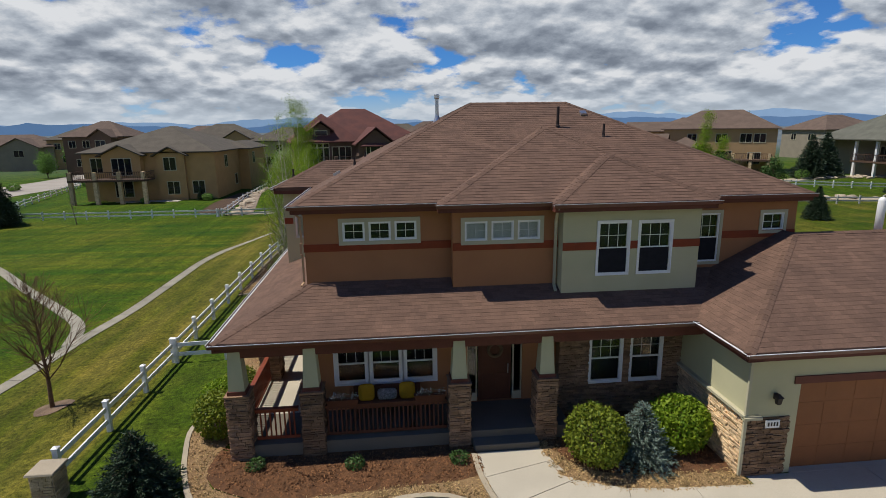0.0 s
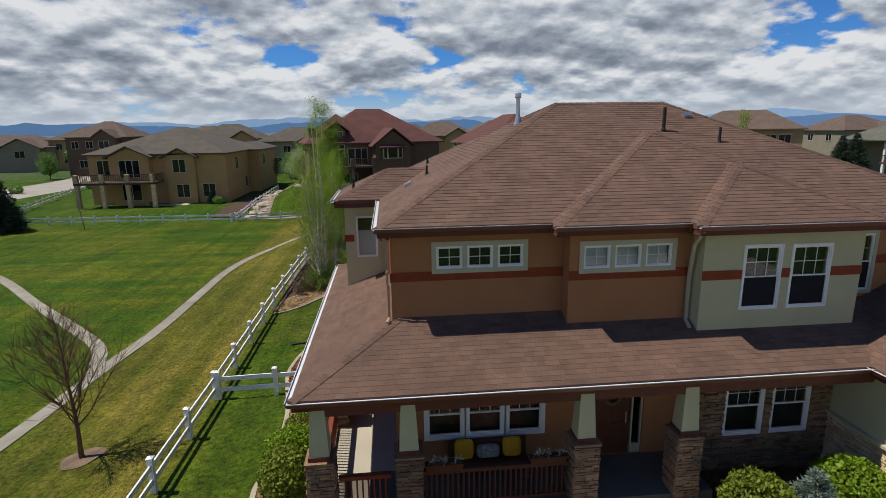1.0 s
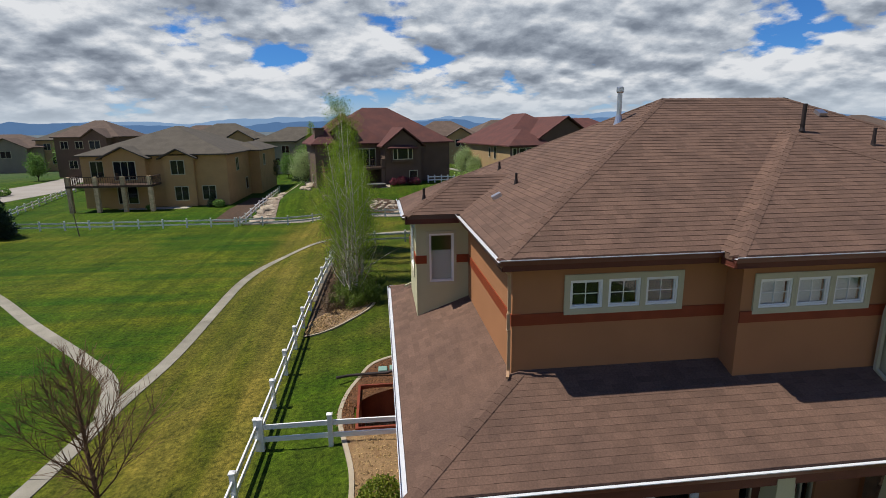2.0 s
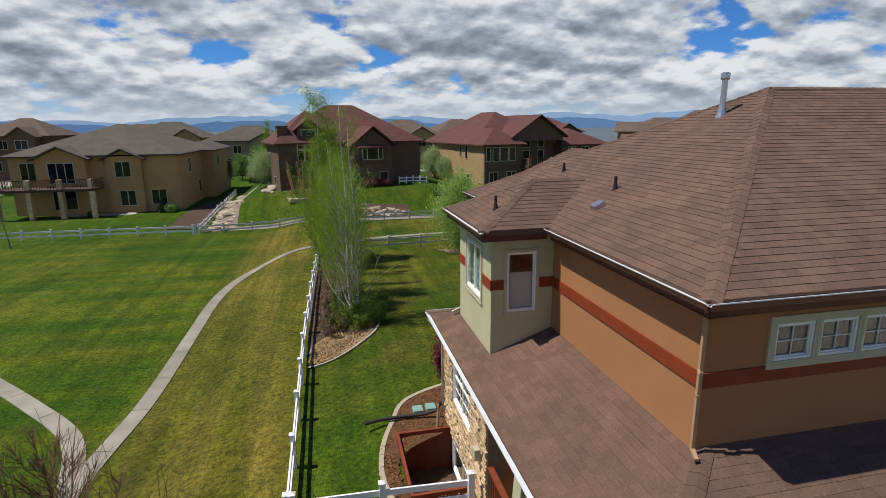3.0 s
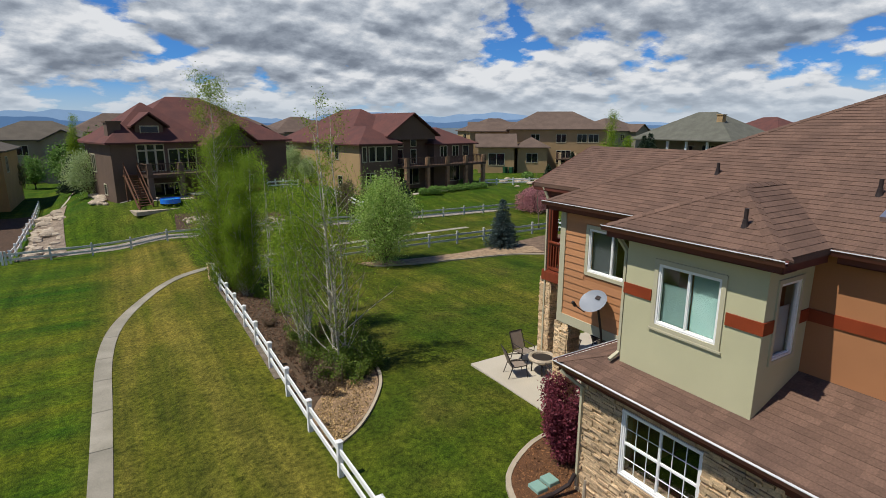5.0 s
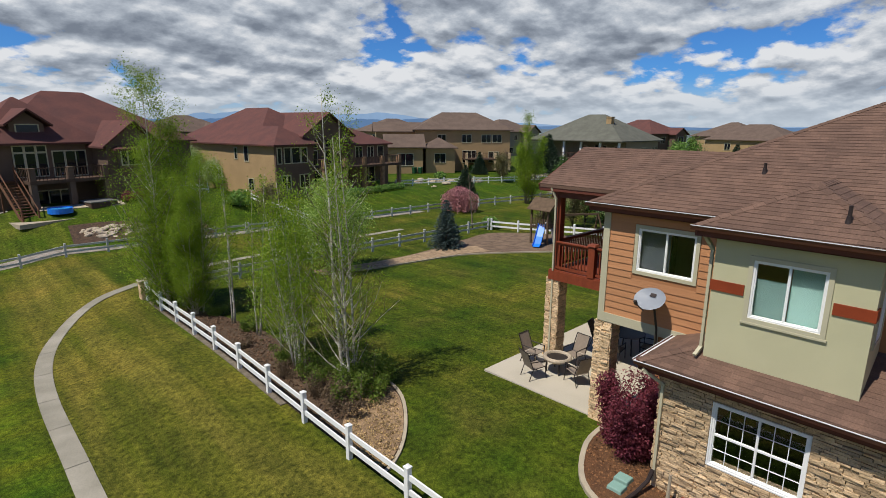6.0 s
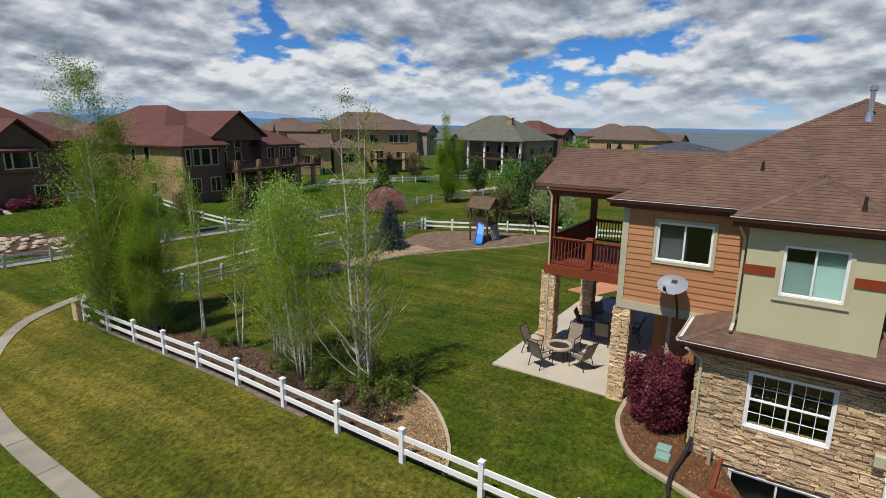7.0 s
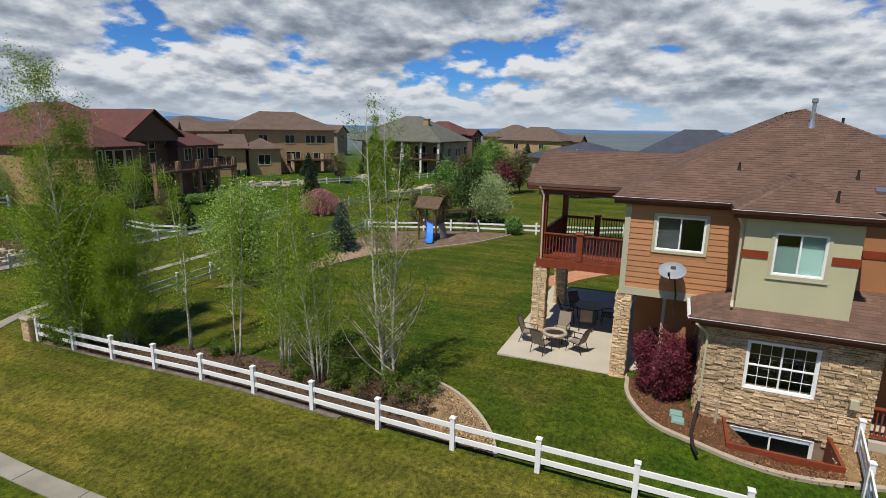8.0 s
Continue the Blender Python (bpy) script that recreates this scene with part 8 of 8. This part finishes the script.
far_house(48.0, 91.5, 1.2, -35, "tan two-storey house with a brown hip roof and garage wing",
          [(0, 0, 17, 10.6, -1.5, 6.6, 0.53, T, TN, "hip"), (-7, 3, 1, 8.6, -1.5, 6.2, 0.5, T, TN, "x"), (-5.5, -4.5, 0.6, 1.0, -1.5, 3.7, 0.65, T, TN, "x"), (1.2, -4.0, 6.2, 1.0, -1.5, 3.6, 0.55, T, TN, "hip")],
          [("s", 0.0, 4.5, 4.3, 1.4, 1.3, 2), ("s", 0.0, 9.0, 4.3, 1.6, 1.3, 2), ("s", 0.0, 12.6, 4.3, 1.6, 1.3, 2), ("s", 0.0, 14.6, 4.3, 1.6, 1.3, 2), ("s", 0.0, 9.5, 0.8, 2.4, 2.0, 3), ("s", 0.0, 14.0, 0.8, 1.8, 1.8, 2),
           ("w", -7.0, 5.8, 4.2, 1.2, 1.2, 2), ("w", -5.5, -1.8, 1.6, 1.3, 1.2, 2), ("s", -4.5, -2.4, 0.6, 2.6, 1.9, 2), ("s", -4.0, 3.6, 1.0, 1.8, 1.5, 2), ("s", 3.0, -4.5, 4.4, 1.2, 1.2, 2)],
          [(8.2, -3.2, 16.4, 0.0, 1.6, DWOOD, STONE)])
bin_ = local_thing("wheeled_bin", "dark green wheeled bin beside the garage wing", "waste bin", "bins by the garage wing")
part("body", Geo().frustum(0, 0, 0.05, 0.24, 0.26, 1.0, 0.30, 0.34), material("bin_green", (0.015, 0.075, 0.03), 0.5), bin_)
part("lid", Geo().frustum(0, 0, 1.0, 0.32, 0.37, 1.08, 0.27, 0.32), bpy.data.materials["bin_green"], bin_)
for s_ in (-0.22, 0.22):
    part("wheel", Geo().tube([(s_ - 0.03, 0.28, 0.12), (s_ + 0.03, 0.28, 0.12)], 0.12, 12), BLACK, bin_)
put(bin_, 44.6, 88.2)
again(bin_, 45.4, 87.6, 20, 1.0)
GS, GG = GREY_STUCCO, material("green_grey_shingle", (0.125, 0.125, 0.098), 0.95, 0.2, 0.8, 12, 0.5)
grey_house = far_house(70.2, 64.5, 0.6, 0, "grey-beige house with a green-grey hip roof and porch",
          [(2.6, 0.3, 14.8, 18.2, -1.5, 5.2, 0.1, GS, GG, "wall"), (0, 0, 15.0, 18.5, 5.1, 5.45, 0.58, GS, GG, "hip")],
          [("w", 2.6, 1.8, 2.5, 1.4, 1.9, 2), ("w", 2.6, 5.2, 2.4, 2.2, 2.1, 3), ("w", 2.6, 8.8, 2.5, 1.4, 1.8, 2), ("s", 0.3, 5, 2.5, 1.6, 1.6, 2), ("s", 0.3, 9.5, 2.5, 2.2, 1.6, 3), ("s", 0.3, 13.5, 2.5, 1.6, 1.6, 2), ("w", 2.6, 5.0, -0.4, 2.6, 1.9, 3), ("s", 0.3, 8.0, -0.2, 1.6, 1.4, 2)],
          [(0.1, 0.2, 2.6, 12.0, 2.2, DWOOD, GS)], [(5.0, 5.0, 1.0, 9.4, T)])
for v in (0.4, 4.0, 7.8, 11.4):
    part("porch_post", Geo().box(0.15, v - 0.17, -0.4, 0.49, v + 0.17, 5.15), WHITE, grey_house, "white porch post")


def small_house(x, y, turn, w, d, ze, slope, wm, rm, label, base=0.0, garage=True):
    far_house(x, y, base, turn, label, [(0, 0, w, d, -1.5, ze, slope, wm, rm, "hip"), (w * 0.55, -2.2, w * 0.9, 4, -1.5, ze - 0.2, slope * 1.2, wm, rm, "y")],
              [("s", 0.0, w * 0.15, ze - 2.4, 1.4, 1.4, 2), ("s", 0.0, w * 0.38, ze - 2.4, 1.4, 1.4, 2), ("s", -2.2, w * 0.72, ze - 2.4, 2.0, 1.5, 2), ("w", 0.0, d * 0.3, ze - 2.4, 1.3, 1.4, 2), ("w", 0.0, d * 0.7, ze - 2.4, 1.3, 1.4, 2), ("s", 0.0, w * 0.25, 0.6, 1.6, 1.5, 2)], group="houses of the far streets")


FAR = [(-107, 141, 8, 24, 13, 4.6, 0.42, GS, SHINGLE_TAN), (-70, 125, -5, 13, 11, 7.0, 0.55, BR, SHINGLE_TAN), (-46, 128, 5, 16, 12, 6.2, 0.5, T, G_), (-30, 122, 0, 16, 12, 5.6, 0.45, GS, SHINGLE_GREY),
       (-18, 140, 6, 16, 12, 6.6, 0.55, BR, SHINGLE_TAN), (2, 128, -4, 16, 12, 6.2, 0.5, T, SHINGLE_TAN), (18, 132, 8, 15, 12, 6.4, 0.5, GS, SHINGLE_TAN), (36, 128, 0, 16, 12, 6.6, 0.5, BR, SHINGLE_RED),
       (-100, 92, 10, 18, 12, 5.4, 0.45, GS, G_), (118, 82, -15, 12, 16, 6.2, 0.55, BR, RED), (118, 52, -10, 13, 18, 6.0, 0.5, T, SHINGLE_TAN), (140, 66, -10, 14, 16, 6.4, 0.5, T, SHINGLE_TAN),
       (96, 112, 5, 16, 12, 6.4, 0.5, GS, SHINGLE_TAN), (130, 105, 0, 16, 12, 6.4, 0.5, T, G_), (58, 14, 0, 12, 16, 5.6, 0.55, GS, SHINGLE_SLATE), (72, 33, -8, 20, 18, 4.0, 0.28, GS, SHINGLE_SLATE), (70, 130, 0, 16, 12, 6.4, 0.5, T, SHINGLE_TAN),
       (-58, 150, 0, 16, 12, 6.0, 0.5, GS, SHINGLE_TAN), (-4, 165, 0, 16, 12, 6.0, 0.5, T, G_), (30, 170, 0, 18, 12, 6.0, 0.5, BR, SHINGLE_TAN), (-85, 145, 0, 16, 12, 6.2, 0.5, T, SHINGLE_GREY)]
NAMES = {BR: "dark brown", T: "tan", GS: "grey-beige"}
ROOFS = {RED: "red-brown", SHINGLE_TAN: "brown", SHINGLE_GREY: "grey", SHINGLE_SLATE: "slate blue"}
for row in FAR:
    small_house(*row, f"{NAMES[row[7]]} stucco house with a {ROOFS[row[8]]} hip roof", base=0.6 if row[1] > 66 else -0.3)

# trees of the yards and streets
far_round = make_crown_tree("tree", "leafy street tree between the far houses", random.Random(81), 6.0, 2.3, LEAF_MID, 3600, 0.15, 0.15, 16, "trees of the far yards")
put(far_round, -13.2, 88, 0, 1.0)
for x, y, s in ((-70, 118, 0.9), (-90, 108, 1.0), (-76, 140, 1.3), (-22, 112, 0.8), (-18, 106, 1.0), (6, 112, 0.9), (24, 108, 0.8), (46, 112, 0.9), (104, 66, 1.1), (100, 52, 0.9), (112, 44, 0.9), (92, 64, 1.0), (55, 150, 1.2), (-12, 118, 1.1), (-3.5, 96, 0.7)):
    again(far_round, x, y, x * 37 % 360, s)
far_pale = make_crown_tree("blossom_tree", "pale green-white blossoming tree", random.Random(82), 4.7, 2.0, LEAF_PALE, 12000, 0.075, 0.12, 34, "blossoming trees", gaps=0.0)
put(far_pale, 26.2, 39.9, 0, 1.02)
for x, y, s in ((-14.6, 80, 1.0), (8.5, 88, 1.0), (50, 36, 1.2), (56, 32, 1.2), (9.5, 84, 0.8)):
    again(far_pale, x, y, x * 53 % 360, s)
poplar = make_tree("poplar", "tall narrow tree with fresh yellow-green leaves", "tree", random.Random(83), TWIG, LEAF_FRESH, 34, 0.27, 0.050, "narrow trees of the yards", height=9.5, r=0.12, stems=5, lean=0.17, limbs=18, limb_len=0.24, limb_rise=1.2, twigs=4, clear=0.08, stem_spread=0.3)
put(poplar, 35.4, 57.0, 0, 1.08)
again(poplar, 66, 96, 80, 1.05)
again(poplar, -15.5, 100, 20, 0.9)
dark_spruce = make_conifer("spruce", "dark green spruce in a far yard", random.Random(84), 6.4, 2.45, NEEDLE, 0.26, 1.6, "spruces of the yards")
put(dark_spruce, 65.4, 75.6, 0, 1.05)
for x, y, s in ((61.5, 73.7, 1.0), (39.9, 46.2, 0.5), (-40.8, 59.2, 0.95), (-44.0, 57.0, 1.05), (52, 80, 0.6), (12.5, 63.5, 0.55), (-16.2, 90, 0.7), (34, 66, 0.6), (104, 57, 0.9), (64, 62, 0.5), (-25.4, 74.6, 0.28)):
    again(dark_spruce, x, y, x * 31 % 360, s)
# weeping blossom
ob = local_thing("weeping_cherry", "weeping pink blossoming tree on the green strip", "tree")
rng = random.Random(85)
wood = Geo().tube([(0, 0, -0.1), (0.05, 0, 1.4), (0, 0.05, 2.5)], [0.12, 0.09, 0.05], 7)
g = Geo()
for k in range(170):
    a, rr = rng.uniform(0, 6.28), rng.uniform(0.4, 2.0)
    top = Vector((math.cos(a) * rr * 0.55, math.sin(a) * rr * 0.55, 2.35 + 0.45 * (1 - rr / 1.75)))
    line = [Vector((0, 0, 2.3)), top] + [Vector((math.cos(a) * rr, math.sin(a) * rr, top.z - 0.35 - (top.z - 0.45) * t)) for t in (0.1, 0.4, 0.7, 0.95)]
    wood.tube(line, [0.02, 0.015, 0.01, 0.008, 0.006, 0.004], 3, caps=False)
    leaf_quads(g, [line[i].lerp(line[i + 1], t) for i in range(1, 5) for t in (0.0, 0.33, 0.66)], 4, 0.09, 0.085, rng)
part("trunk", wood, BARK, ob)
part("crown", g, LEAF_PINK, ob)
put(ob, 24.8, 58.0, 0, 0.95)
bush = make_shrub("yard_shrub", "low green shrub in a far yard", random.Random(86), 0.8, 0.8, 1.0, LEAF_MID, 700, 0.10, group="low shrubs of the far yards")
put(bush, 20.0, 70.2)
for k, (x, y, s) in enumerate([(18.6 + 1.4 * i, 70.4 + 0.25 * i, 0.8) for i in range(8)] + [(20.2, 49.5, 1.0), (27.5, 40.5, 1.3), (26, 47, 1.2), (-24.5, 74.2, 0.9), (-32, 73, 0.7), (5.5, 68, 1.4), (40, 77, 1.2), (55, 84, 1.2), (60, 73, 1.3), (75, 66, 1.2), (-60, 92, 1.2), (-52, 98, 1.2), (28, 76, 0.9), (36, 49, 1.4), (33, 50, 1.2)]):
    again(bush, x, y, k * 40, s)
bare_far = make_tree("bare_tree", "leafless slender tree on the green strip", "tree", random.Random(87), TWIG, None, 0, 0, 0, "bare trees of the yards", height=5.0, r=0.07, limbs=16, limb_len=0.35, limb_rise=1.1, twigs=5, clear=0.25)
put(bare_far, 19.0, 50.6)
for x, y, s in ((6, 63, 0.9), (24, 47, 0.8), (40, 60, 1.0), (-33, 59, 0.8), (27, 43, 0.8), (50, 73, 1.0)):
    again(bare_far, x, y, x * 41 % 360, s)
red_bush = put(make_shrub("red_shrub", "dark red shrub below the brown house", random.Random(88), 0.9, 0.8, 1.5, LEAF_RED, 900, 0.09), -0.3, 71.2, 0, 0.6)
for x, y, s in ((-3.1, 70.9, 0.6), (-2.1, 71.2, 0.7), (-1.0, 71.5, 0.55)):
    again(red_bush, x, y, x * 90, s)

# planting along the green strip
deep = put(make_crown_tree("tree", "dark green leafy tree beside the fence", random.Random(91), 7.6, 2.0, LEAF_DEEP, 5200, 0.14, 0.08, 18, "trees along the green strip"), 26.3, 41.9, 0, 0.85)
again(deep, 44, 58, 100, 0.7)
light = put(make_crown_tree("tree", "light green leafy tree behind the fence", random.Random(92), 6.8, 2.3, LEAF_MID, 4600, 0.14, 0.1, 18, "trees along the green strip"), 29.0, 45.4, 0, 0.85)
again(light, 60, 50, 40, 1.0)
olive = put(make_crown_tree("tree", "olive brown budding tree beside the fence", random.Random(93), 6.2, 2.0, LEAF_OLIVE, 3800, 0.13, 0.1, 18, "trees along the green strip", gaps=0.5), 54.0, 44.8)
for x, y, s in ((24.0, 46.4, 0.5), (25.6, 44.6, 0.6), (52, 46, 0.9), (12, 64.5, 0.55), (6.5, 64.0, 0.6), (46, 70, 0.7), (66, 58, 0.8), (-22.8, 99, 0.8), (-12.4, 92, 0.6)):
    again(olive, x, y, x * 29 % 360, s)
put(make_crown_tree("plum_tree", "rounded dark red plum tree in a far yard", random.Random(94), 4.6, 1.9, LEAF_RED, 3000, 0.12, 0.15, 14), 51.2, 46.4)

# ---------------------------------------------------------------- pieces of walls and roofs
for g in WEST_STONES[:300]:
    part("stone", g, STONE, stone_wall)
if len(WEST_STONES) > 300:
    part("stonework", joined(WEST_STONES[300:]), STONE, stone_wall)["kind"] = "stuff"
for verts, faces in NEAR_SHINGLES:
    part("shingle", Geo().add(verts, faces), SHINGLE, porch_roof)
